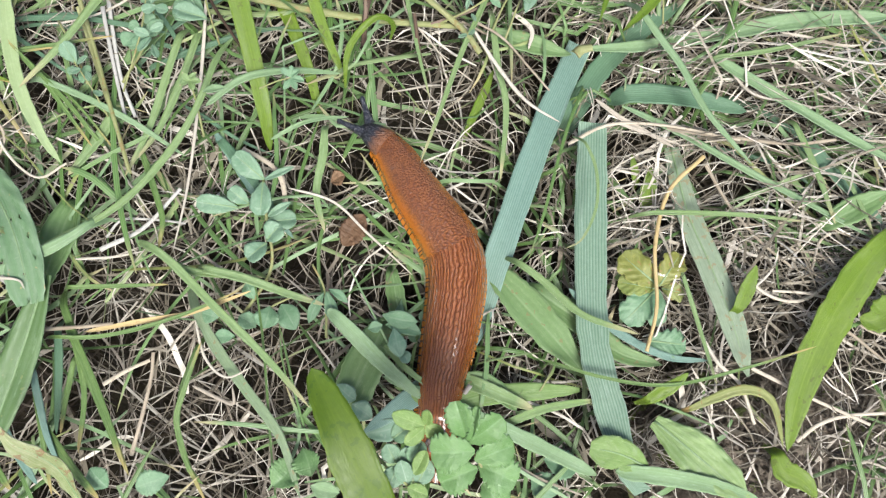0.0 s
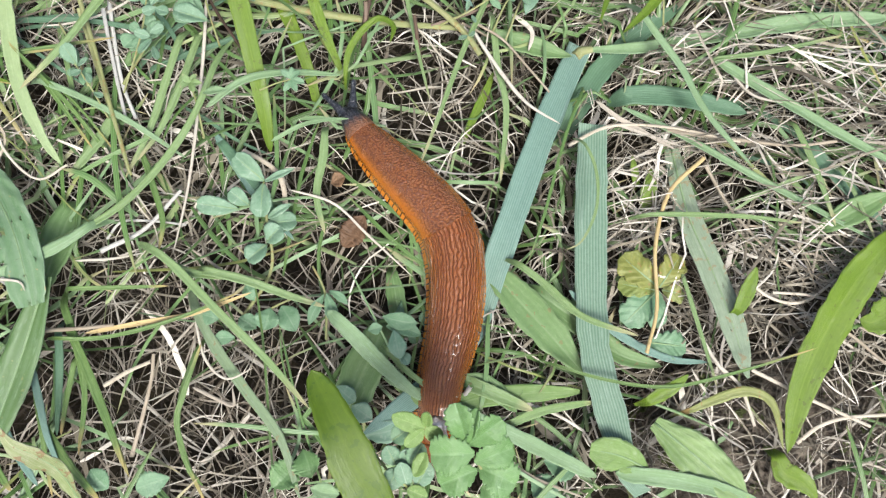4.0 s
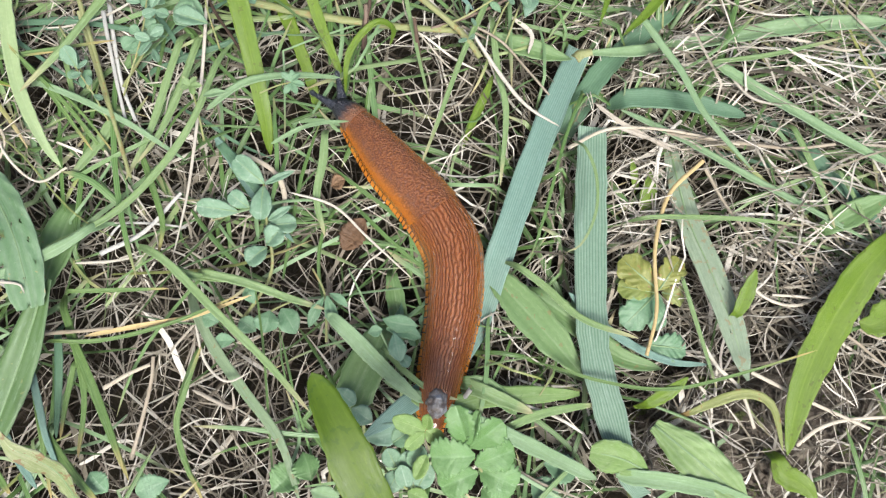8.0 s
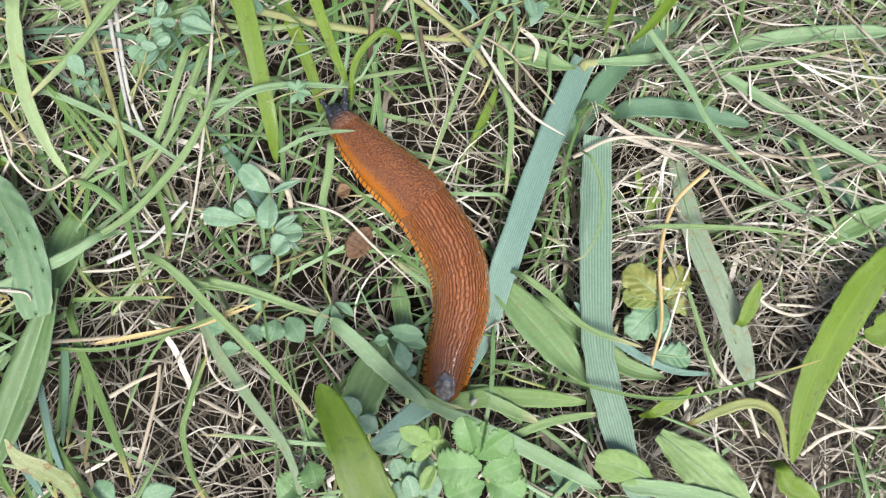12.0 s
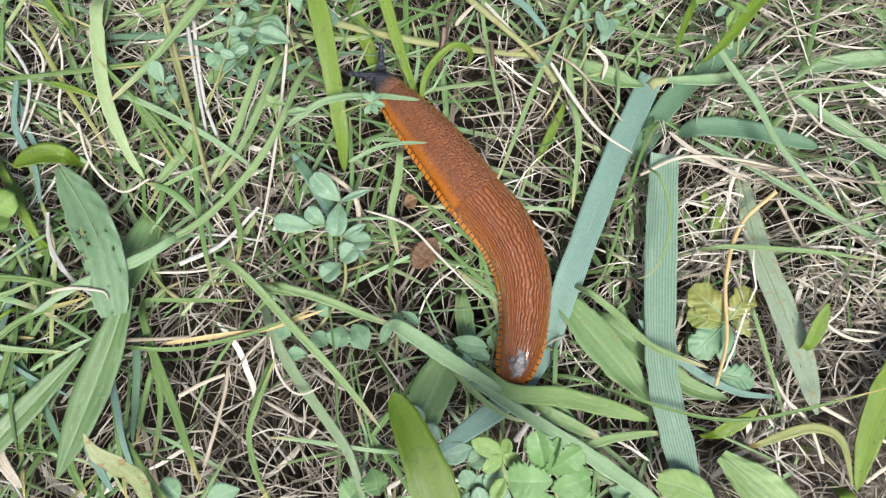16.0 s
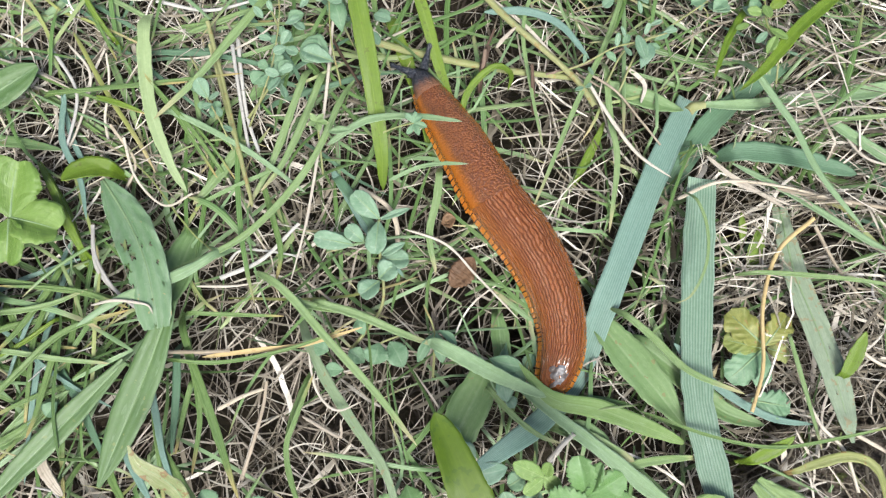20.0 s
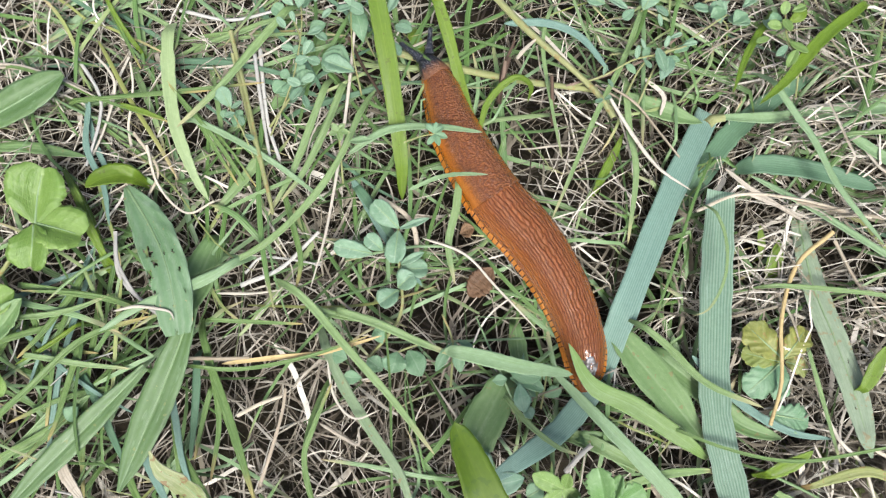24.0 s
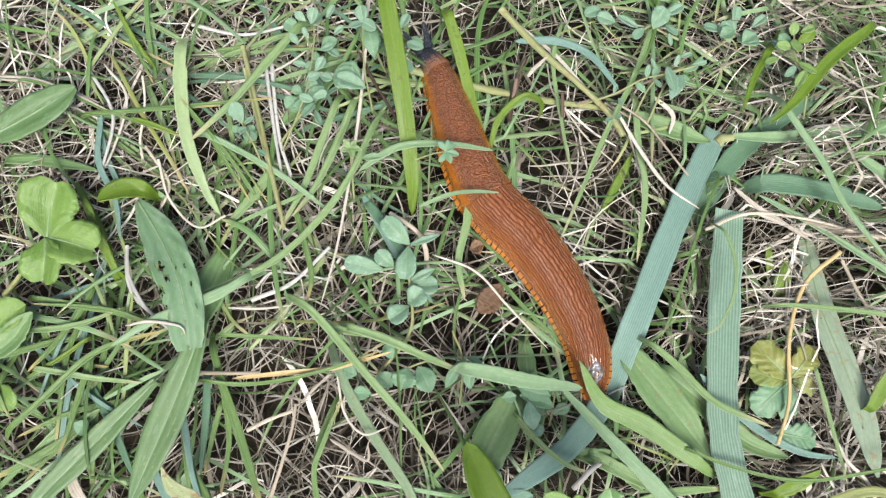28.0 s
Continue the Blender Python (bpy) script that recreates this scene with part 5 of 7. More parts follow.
blade(tuft, "thin", 1.3, (-103.7, 13.7, 3.0), (-85.7, 13.8, 3.7), (-67.1, 18.7, 4.3), (-48.7, 26.7, 5.0))
blade(tuft, "thin", 1.7, (-57.9, -25.5, 1.0), (-63.6, -9.5, 2.3), (-62.1, -0.6, 3.7), (-58.1, 12.7, 5.0))
tuft = grass_plant("grass_tuft", "light green grass lying across dry straw")
blade(tuft, "pale", 1.9, (-10.9, 14.6, 3.0), (-2.5, 6.2, 3.7), (5.5, 0.9, 4.3), (11.6, -0.8, 5.0))
blade(tuft, "pale", 4.7, (7.5, 4.4, -4.0), (12.0, 3.6, -1.5), (18.7, 1.5, 1.7), (32.2, -4.1, 3.0))
tuft = grass_plant("grass_tuft", "broad ribbed blue-green grass lying on dry litter")
blade(tuft, "blues", 2.2, (-144.1, 91.1, 3.0), (-142.0, 76.3, 3.0), (-134.4, 64.4, 3.0), (-130.3, 52.3, 3.0))
blade(tuft, "blues", 1.9, (-135.5, 69.8, 0.0), (-140.7, 78.2, 0.5), (-146.3, 91.5, 1.0))
tuft = grass_plant("plantain", "grey-green plantain with long flat leaves")
lamina(tuft, "gnawed", "gnawed", 12.0, (-127.4, 64.7, 3.0), (-115.9, 52.0, 8.0), (-108.1, 41.4, 12.0), (-103.7, 31.7, 13.0), (-100.7, 21.3, 12.0), fold=0.18, ripple=0.09, rough=0.012, name="leaf", label="pale leaf end gnawed full of holes", holes=((0.55, 0.50, 0.042), (0.42, 0.57, 0.03), (-0.05, 0.47, 0.014), (-0.12, 0.54, 0.012), (0.85, 0.64, 0.035), (-0.55, 0.56, 0.016), (-0.6, 0.66, 0.014), (0.95, 0.76, 0.035), (0.0, 0.84, 0.012), (-0.7, 0.78, 0.014), (0.1, 0.995, 0.03), (-0.5, 1.0, 0.02)))
lamina(tuft, "plantain", "round", 12.5, (-176.0, 78.5, 6.0), (-162.0, 87.5, 8.0), (-150.5, 96.7, 9.0), fold=0.25, name="leaf", ripple=0.035, rough=0.012)
blade(tuft, "green", 3.8, (-177.4, 74.7, -2.0), (-162.2, 75.4, -0.3), (-150.4, 74.3, 1.3), (-141.4, 73.1, 3.0))
tuft = grass_plant("plantain", "grey-green plantain with long flat leaves")
lamina(tuft, "plantain", "lance", 10.2, (-99.0, 29.5, 10.0), (-102.1, 14.3, 9.0), (-106.3, -2.2, 8.0), (-111.2, -21.5, 8.0), fold=0.22, name="leaf", ripple=0.035, rough=0.012)
tuft = grass_plant("plantain", "grey-green plantain with long flat leaves")
lamina(tuft, "plantain", "lance", 7.4, (-112.1, 12.2, 3.0), (-124.0, -4.4, 4.0), (-134.4, -18.5, 5.0), (-142.2, -30.8, 7.0), fold=0.25, name="leaf", ripple=0.035, rough=0.012)
blade(tuft, "leafl", 8.0, (-160.4, 13.9, 5.0), (-154.4, 19.2, 6.0), (-151.5, 23.4, 7.0), (-148.6, 27.9, 8.0))
tuft = grass_plant("plantain", "grey-green plantain with long flat leaves")
blade(tuft, "green", 10.0, (-98.8, 54.4, -2.0), (-101.0, 44.3, -0.7), (-103.0, 33.6, 0.7), (-103.5, 25.1, 2.0))
tuft = grass_plant("grass_tuft", "short yellow-green grass bent over straw")
blade(tuft, "lime", 7.0, (-123.4, 67.5, 3.0), (-127.8, 67.6, 5.7), (-132.1, 65.4, 8.3), (-135.5, 61.3, 11.0))
blade(tuft, "lime", 2.8, (-128.4, 40.6, 2.0), (-135.7, 51.5, 4.0), (-139.7, 59.3, 6.0), (-145.2, 67.4, 8.0))
blade(tuft, "lime", 1.7, (-136.5, 91.2, 3.0), (-129.4, 89.7, 3.5), (-118.7, 86.7, 4.0))
tuft = grass_plant("grass_tuft", "light green grass lying across dry straw")
blade(tuft, "thin", 2.2, (-152.7, -9.0, 6.0), (-141.8, 2.9, 7.3), (-128.3, 18.1, 8.7), (-110.0, 26.1, 10.0))
tuft = grass_plant("grass_tuft", "short yellow-green grass bent over straw")
blade(tuft, "lime", 4.1, (98.7, 147.7, 6.0), (79.1, 128.6, 8.7), (67.3, 113.0, 11.3), (57.7, 102.7, 14.0))
blade(tuft, "lime", 2.3, (68.3, 143.4, 3.0), (58.8, 125.9, 4.5), (53.0, 109.6, 6.0))
tuft = grass_plant("grass_tuft", "light green grass lying across dry straw")
blade(tuft, "pale", 1.9, (26.4, 142.5, 5.0), (19.9, 119.1, 5.2), (12.0, 99.4, 5.5), (4.5, 76.9, 5.7), (0.1, 64.3, 6.0))
blade(tuft, "pale", 1.4, (-2.4, 140.4, 4.0), (-5.5, 123.0, 4.3), (-1.8, 102.2, 4.7), (2.6, 84.1, 5.0))
blade(tuft, "pale", 2.2, (20.7, 118.7, 2.0), (22.7, 97.2, 2.3), (25.2, 82.7, 2.7), (23.4, 60.0, 3.0))
tuft = grass_plant("grass_tuft", "broad ribbed blue-green grass lying on dry litter")
blade(tuft, "blues", 2.8, (-17.9, 128.1, 4.0), (-4.7, 128.9, 4.7), (6.1, 124.6, 5.3), (15.2, 113.6, 6.0))
tuft = grass_plant("grass_tuft", "broad ribbed blue-green grass lying on dry litter")
blade(tuft, "blues", 2.8, (43.0, 29.3, 2.0), (55.6, 17.8, 2.3), (69.5, 10.7, 2.7), (81.7, 9.6, 3.0))
tuft = grass_plant("grass_tuft", "broad ribbed blue-green grass lying on dry litter")
blade(tuft, "blues", 3.0, (-61.2, 75.4, -3.0), (-53.7, 64.9, -2.3), (-46.3, 54.6, -1.7), (-35.7, 42.9, -1.0))
tuft = grass_plant("grass_tuft", "light green grass lying across dry straw")
blade(tuft, "pale", 1.6, (60.5, 51.1, 5.0), (77.7, 51.5, 5.0), (95.8, 51.1, 5.0), (110.6, 49.7, 5.0))
blade(tuft, "pale", 1.0, (45.0, 74.8, 9.0), (49.6, 63.8, 9.3), (49.7, 52.2, 9.5), (45.4, 42.3, 9.8), (40.5, 39.3, 10.0))
blade(tuft, "pale", 1.7, (83.7, 99.3, 5.0), (104.1, 102.0, 6.0), (126.6, 107.7, 7.0))
blade(tuft, "pale", 2.0, (110.2, 84.1, 3.0), (116.0, 67.1, 4.0), (120.2, 49.1, 5.0))
blade(tuft, "pale", 1.4, (74.2, 38.6, 3.0), (77.9, 23.1, 4.0), (82.7, 2.9, 5.0))
tuft = grass_plant("plantain", "grey-green plantain with long flat leaves")
blade(tuft, "green", 7.2, (116.6, 48.6, 3.0), (124.5, 52.7, 4.5), (136.8, 58.8, 6.0))
tuft = grass_plant("grass_tuft", "light green grass lying across dry straw")
blade(tuft, "pale", 1.5, (122.6, 69.1, 4.0), (126.8, 58.5, 5.0), (130.8, 45.3, 6.0))
tuft = grass_plant("grass_tuft", "dark blue-green grass low in the litter")
blade(tuft, "dark", 5.8, (114.1, 76.9, 0.5), (124.7, 64.2, 1.5), (135.8, 50.2, 2.5))
tuft = grass_plant("grass_tuft", "thin green grass growing through straw")
blade(tuft, "thin", 1.2, (-145.5, 125.2, 3.0), (-136.3, 112.5, 4.0), (-128.9, 102.0, 5.0))
tuft = grass_plant("plantain", "grey-green plantain with long flat leaves")
blade(tuft, "green", 9.0, (-71.6, 124.9, -3.0), (-77.5, 114.0, -2.7), (-83.3, 103.4, -2.3), (-89.2, 95.0, -2.0))
tuft = grass_plant("grass_tuft", "dark blue-green grass low in the litter")
blade(tuft, "dark", 3.4, (-61.7, 75.1, -2.0), (-53.7, 66.5, -1.3), (-45.7, 56.5, -0.7), (-39.8, 48.2, 0.0))
tuft = grass_plant("grass_tuft", "thin green grass growing through straw")
blade(tuft, "thin", 2.0, (-81.3, 70.1, 2.0), (-74.7, 54.6, 2.7), (-71.8, 46.2, 3.3), (-72.1, 37.7, 4.0))
blade(tuft, "thin", 1.4, (-91.1, 68.0, 2.0), (-101.2, 80.1, 3.3), (-110.8, 89.6, 4.7), (-121.6, 100.0, 6.0))
tuft = grass_plant("grass_tuft", "upright yellow-green grass with small specks")
blade(tuft, "limet", 2.4, (-130.9, 38.2, -4.0), (-136.9, 53.7, 0.5), (-146.3, 68.6, 5.0))
blade(tuft, "limet", 1.8, (-132.0, 109.8, 2.0), (-138.5, 117.0, 4.0), (-146.8, 128.9, 6.0))
tuft = grass_plant("grass_tuft", "thin green grass growing through straw")
blade(tuft, "thin", 1.3, (-118.1, 30.0, 3.0), (-134.6, 31.3, 3.0), (-153.1, 30.6, 3.0))
blade(tuft, "thin", 1.3, (-116.1, 11.6, 2.0), (-133.0, 11.1, 2.0), (-147.1, 12.4, 2.0))
tuft = grass_plant("grass_tuft", "short yellow-green grass bent over straw")
blade(tuft, "lime", 1.5, (-133.0, 24.2, 1.0), (-141.1, 16.0, 2.0), (-149.3, 9.4, 3.0))
tuft = grass_plant("grass_tuft", "dark blue-green grass low in the litter")
blade(tuft, "thin", 1.8, (-116.9, 7.2, -2.0), (-134.6, 1.6, -0.5), (-149.0, -7.0, 1.0))
blade(tuft, "thin", 2.7, (-132.1, -2.5, -2.0), (-140.0, -9.8, -0.5), (-153.3, -19.1, 1.0))
blade(None, "tan", 1.3, (83.8, 69.4, 3.0), (72.6, 58.4, 4.0), (67.5, 42.2, 5.0), (66.7, 24.3, 6.0), (63.0, 11.7, 7.0))
blade(None, "straw", 1.0, (43.4, 72.2, 3.0), (56.1, 78.4, 3.3), (72.9, 78.4, 3.7), (94.5, 74.3, 4.0))
blade(None, "strw", 1.6, (52.4, 86.5, 2.0), (58.9, 81.0, 2.7), (66.1, 76.6, 3.3), (74.8, 71.3, 4.0))
blade(None, "straww", 1.3, (14.8, 107.5, 5.0), (23.1, 93.8, 5.8), (30.5, 83.9, 6.7), (40.1, 77.1, 7.5))
blade(None, "straw", 0.8, (15.7, 109.9, 4.0), (24.3, 104.8, 3.7), (31.9, 96.1, 3.3), (38.2, 88.7, 3.0))
blade(None, "stem", 2.6, (-52.8, 117.0, 2.0), (-32.1, 112.7, 2.3), (-9.9, 109.9, 2.7), (12.4, 108.7, 3.0))
blade(None, "straww", 1.1, (-64.8, 129.8, 5.0), (-64.1, 93.4, 4.7), (-65.2, 59.1, 4.3), (-68.1, 37.1, 4.0))
blade(None, "gray", 1.3, (-95.5, 117.6, 0.0), (-92.6, 105.3, 0.7), (-88.1, 88.9, 1.3), (-82.8, 77.5, 2.0))
blade(None, "stem", 1.0, (-102.5, 111.1, 3.0), (-95.9, 94.3, 2.7), (-89.1, 77.0, 2.3), (-82.5, 60.3, 2.0))
blade(None, "tanw", 1.6, (-90.7, 15.0, 2.0), (-77.0, 17.8, 2.7), (-61.7, 20.8, 3.3), (-45.7, 26.9, 4.0))
blade(None, "straw", 1.2, (-104.2, 15.6, 1.0), (-93.9, 16.3, 2.0), (-82.9, 17.4, 3.0))
blade(None, "straww", 0.8, (-36.9, 56.0, 6.0), (-24.1, 52.3, 5.7), (-14.3, 43.6, 5.3), (-1.2, 31.7, 5.0))
blade(None, "straww", 0.8, (-60.5, 18.6, 4.0), (-57.1, 8.5, 4.3), (-50.9, 3.3, 4.7), (-43.7, 6.3, 5.0))
blade(None, "straww", 1.1, (-60.8, 1.0, 1.0), (-53.6, -2.2, 1.3), (-49.3, -3.7, 1.7), (-49.8, 1.1, 2.0))
blade(None, "straww", 0.8, (-65.5, 40.2, 1.0), (-50.3, 30.6, 2.0), (-40.5, 27.5, 3.0))
blade(None, "straw", 1.6, (-38.2, 50.7, 1.0), (-39.5, 59.0, 1.3), (-42.9, 63.9, 1.7), (-51.3, 68.7, 2.0))
blade(None, "straww", 1.1, (-179.2, 100.3, 2.0), (-168.0, 100.4, 2.3), (-156.6, 98.6, 2.7), (-144.9, 94.8, 3.0))
blade(None, "straw", 0.8, (-123.8, 78.4, 3.0), (-118.1, 66.2, 3.0), (-108.2, 58.3, 3.0), (-100.4, 62.6, 3.0))
blade(None, "stem", 1.4, (-104.2, 118.9, 3.0), (-96.4, 99.1, 4.0), (-88.8, 79.1, 5.0), (-81.5, 60.0, 6.0))
blade(None, "strw", 1.3, (-18.6, 136.0, 2.0), (-4.5, 125.2, 2.3), (6.7, 113.4, 2.7), (17.5, 104.7, 3.0))
blade(None, "strw", 1.6, (27.3, 115.3, 0.0), (33.3, 109.3, 1.0), (32.2, 102.2, 2.0))
blade(None, "straw", 1.0, (85.1, 67.3, 1.0), (91.0, 55.2, 1.3), (98.6, 45.2, 1.7), (107.8, 36.9, 2.0))
blade(None, "straw", 1.0, (91.7, 36.8, 1.0), (100.9, 28.7, 1.3), (110.5, 27.2, 1.7), (120.8, 33.9, 2.0))
blade(None, "straw", 1.1, (94.6, 7.8, 1.0), (103.8, 3.2, 1.3), (112.9, -1.3, 1.7), (126.6, -7.3, 2.0))
blade(None, "straw", 1.1, (105.9, -12.1, 1.0), (112.5, -7.5, 1.3), (120.6, -5.0, 1.7), (131.4, -4.1, 2.0))
blade(None, "straw", 1.0, (120.2, 20.9, 1.0), (126.0, 16.2, 1.5), (132.9, 9.9, 2.0))
blade(None, "straw", 1.1, (80.6, 17.1, 1.0), (84.9, 9.2, 1.3), (90.8, 3.0, 1.7), (93.9, -7.6, 2.0))
blade(None, "straw", 1.2, (73.1, 77.6, 3.0), (91.5, 75.5, 3.3), (109.9, 73.7, 3.7), (123.5, 75.2, 4.0))
blade(None, "strw", 1.1, (57.9, 79.1, 3.0), (67.7, 75.5, 3.5), (76.2, 72.4, 4.0))
blade(None, "straww", 1.0, (92.6, 96.7, 4.0), (98.7, 89.1, 4.5), (107.7, 86.3, 5.0))
blade(None, "gray", 1.3, (-122.9, 126.4, 0.0), (-105.7, 124.1, 0.5), (-90.6, 128.7, 1.0))
blade(None, "straww", 1.0, (-147.8, 109.1, 1.0), (-138.3, 98.1, 1.3), (-139.2, 78.9, 1.7), (-143.4, 67.4, 2.0))
blade(None, "straw", 1.0, (-129.1, 82.5, 2.0), (-119.6, 71.5, 2.0), (-121.0, 61.9, 2.0))
blade(None, "twigp", 1.7, (10.2, -6.7, -8.0), (12.5, -2.1, -2.0), (14.6, 1.8, 6.0))
blade(None, "twig", 1.4, (-17.7, 104.0, 0.0), (-17.1, 108.4, 4.5), (-16.8, 112.6, 9.0))
blade(None, "twig", 1.4, (-0.2, 96.7, 0.0), (-1.3, 102.9, 4.5), (-2.4, 108.9, 9.0))
blade(None, "twig", 1.4, (-17.6, 102.4, 0.0), (-17.1, 108.3, 4.5), (-15.8, 114.1, 9.0))
blade(None, "straww", 1.4, (-13.6, 113.6, 9.0), (-11.2, 117.0, 9.5), (-8.0, 120.4, 10.0))
blade(None, "twig", 1.0, (-66.6, 119.9, 3.0), (-60.9, 110.2, 4.0), (-55.6, 102.5, 5.0), (-52.4, 97.7, 6.0))
blade(None, "gray", 1.2, (-129.4, 50.6, 1.0), (-125.6, 38.8, 1.7), (-117.5, 31.4, 2.3), (-107.2, 27.0, 3.0))
blade(None, "straww", 1.1, (-180.4, 100.9, 3.0), (-167.5, 101.0, 3.3), (-152.9, 96.9, 3.7), (-142.2, 92.6, 4.0))
blade(None, "gray", 1.1, (-151.8, 106.3, 2.0), (-142.3, 94.6, 2.3), (-139.9, 85.3, 2.7), (-140.9, 70.2, 3.0))
blade(None, "gray", 1.2, (-95.7, 112.0, 2.0), (-90.4, 92.8, 2.0), (-85.6, 77.4, 2.0))
blade(None, "gray", 1.3, (-88.9, 38.0, 2.0), (-77.5, 44.6, 2.0), (-68.1, 56.2, 2.0))
blade(None, "straww", 0.8, (-95.0, 35.0, 3.0), (-84.7, 35.9, 3.0), (-76.5, 37.6, 3.0))
blade(None, "straw", 1.1, (-75.1, -17.5, 2.0), (-71.7, 1.3, 2.5), (-71.4, 9.7, 3.0))
blade(None, "straw", 1.2, (-84.4, 1.1, 2.0), (-77.3, 5.3, 2.5), (-72.1, 7.6, 3.0))
blade(None, "stem", 2.4, (-23.2, 138.8, 5.0), (-10.3, 125.9, 5.2), (4.4, 113.7, 5.5), (12.5, 105.8, 5.7), (17.3, 98.7, 6.0))
blade(None, "twig", 1.1, (-17.9, 101.8, 2.0), (-17.4, 112.6, 3.5), (-14.4, 122.2, 5.0))
blade(None, "twig", 0.9, (2.5, 109.0, 3.0), (15.2, 113.5, 4.0), (27.0, 119.5, 5.0), (37.3, 128.1, 6.0))
blade(None, "stem", 3.4, (45.5, 99.4, 6.0), (47.6, 101.1, 6.0), (50.7, 101.8, 6.0))

# ---------- narrow grass among the plantains ----------
tuft = grass_plant("grass_tuft", "narrow green grass lying beside a plantain")
blade(tuft, "thin", 2.2, (-158.8, 32.8, 1.0), (-140.0, 31.6, 2.0), (-126.1, 30.4, 3.0), (-112.9, 27.1, 4.0))
blade(tuft, "pale", 2.0, (-155.9, 22.2, 2.0), (-143.1, 24.5, 2.3), (-134.1, 27.5, 2.7), (-126.3, 31.8, 3.0))
blade(tuft, "pale", 1.9, (-151.3, 12.6, 3.0), (-139.0, 11.9, 3.3), (-128.6, 11.3, 3.7), (-115.7, 11.2, 4.0))
blade(tuft, "thin", 2.1, (-132.6, 19.9, 1.0), (-133.3, 7.0, 2.0), (-134.1, -4.6, 3.0), (-135.0, -10.7, 4.0))
tuft = grass_plant("grass_tuft", "narrow green grass lying beside a plantain")
blade(tuft, "dark", 2.8, (-133.7, 10.8, -1.0), (-124.9, 0.5, -0.3), (-117.1, -10.4, 0.3), (-114.3, -14.4, 1.0))
blade(tuft, "thin", 2.2, (-136.2, 40.9, -1.0), (-138.8, 30.8, 0.3), (-144.2, 19.0, 1.7), (-149.2, 11.1, 3.0))
blade(tuft, "green", 5.2, (-150.4, -17.4, -3.0), (-141.2, -10.1, -2.0), (-134.6, -3.8, -1.0), (-127.5, 3.0, 0.0))
blade(tuft, "thin", 1.8, (-154.5, 31.0, -2.0), (-145.7, 18.2, -1.3), (-139.0, 15.0, -0.7), (-127.4, 14.9, 0.0))
tuft = grass_plant("grass_tuft", "blue-green grass growing between the plantain leaves")
blade(tuft, "blues", 2.3, (-105.9, 10.9, 2.0), (-100.8, -2.1, 2.7), (-97.1, -12.1, 3.3), (-92.5, -20.2, 4.0))
blade(tuft, "dark", 2.6, (-99.5, 19.8, 0.0), (-97.0, 6.2, 1.0), (-95.2, -12.1, 2.0))
blade(tuft, "thin", 1.7, (-92.8, 10.2, 1.0), (-93.8, -3.3, 1.5), (-94.1, -12.0, 2.0))
blade(tuft, "blues", 2.6, (-111.7, -8.2, 0.0), (-105.8, -16.4, 1.0), (-98.7, -25.0, 2.0))
blade(tuft, "thin", 2.6, (-114.8, -13.7, -1.0), (-111.0, -20.3, 0.0), (-105.9, -26.5, 1.0))
tuft = grass_plant("grass_tuft", "pale green blade bent across a gnawed leaf")
blade(tuft, "whit", 3.3, (-85.3, 46.7, 10.0), (-93.4, 39.3, 11.2), (-103.7, 32.7, 12.5), (-112.5, 27.7, 13.8), (-121.4, 19.9, 15.0))
blade(None, "gray", 1.2, (-126.8, 50.1, 6.0), (-124.3, 41.4, 6.8), (-118.7, 33.8, 7.5), (-113.9, 29.9, 8.2), (-107.8, 26.1, 9.0))
blade(None, "straww", 0.9, (-118.6, 25.9, 15.0), (-112.9, 27.7, 14.8), (-106.8, 27.7, 14.5), (-103.4, 27.1, 14.2), (-101.9, 24.9, 14.0))
blade(None, "strw", 3.6, (-131.4, -14.5, 1.0), (-129.9, -18.2, 1.7), (-126.1, -22.1, 2.3), (-122.5, -25.1, 3.0))


def loose_straws(n, box, seed, kinds):
    """Single kinked straws lying on top of the litter."""
    g = np.random.default_rng(seed)
    for i in range(n):
        x, y = g.uniform(box[0], box[2]), g.uniform(box[1], box[3])
        if near_trail(np.array([(x, y)]) / 1000)[0] < 0.03:
            continue
        a, step, pts = g.uniform(0, 2 * math.pi), g.uniform(4, 10), []
        z = g.uniform(-2.5, 1.5)
        for k in range(5):
            pts.append((x, y, z))
            a += g.normal(0, 0.22) + (g.normal(0, 0.8) if g.random() < 0.15 else 0)
            x, y, z = x + step * math.cos(a), y + step * math.sin(a), z + g.normal(0, 0.5)
        if near_broad(np.array([p[:2] for p in pts]) / 1000).min() < 0.008:
            continue
        blade(None, kinds[int(g.integers(0, len(kinds)))], 0.3 + 0.7 * g.random() ** 2, *pts)


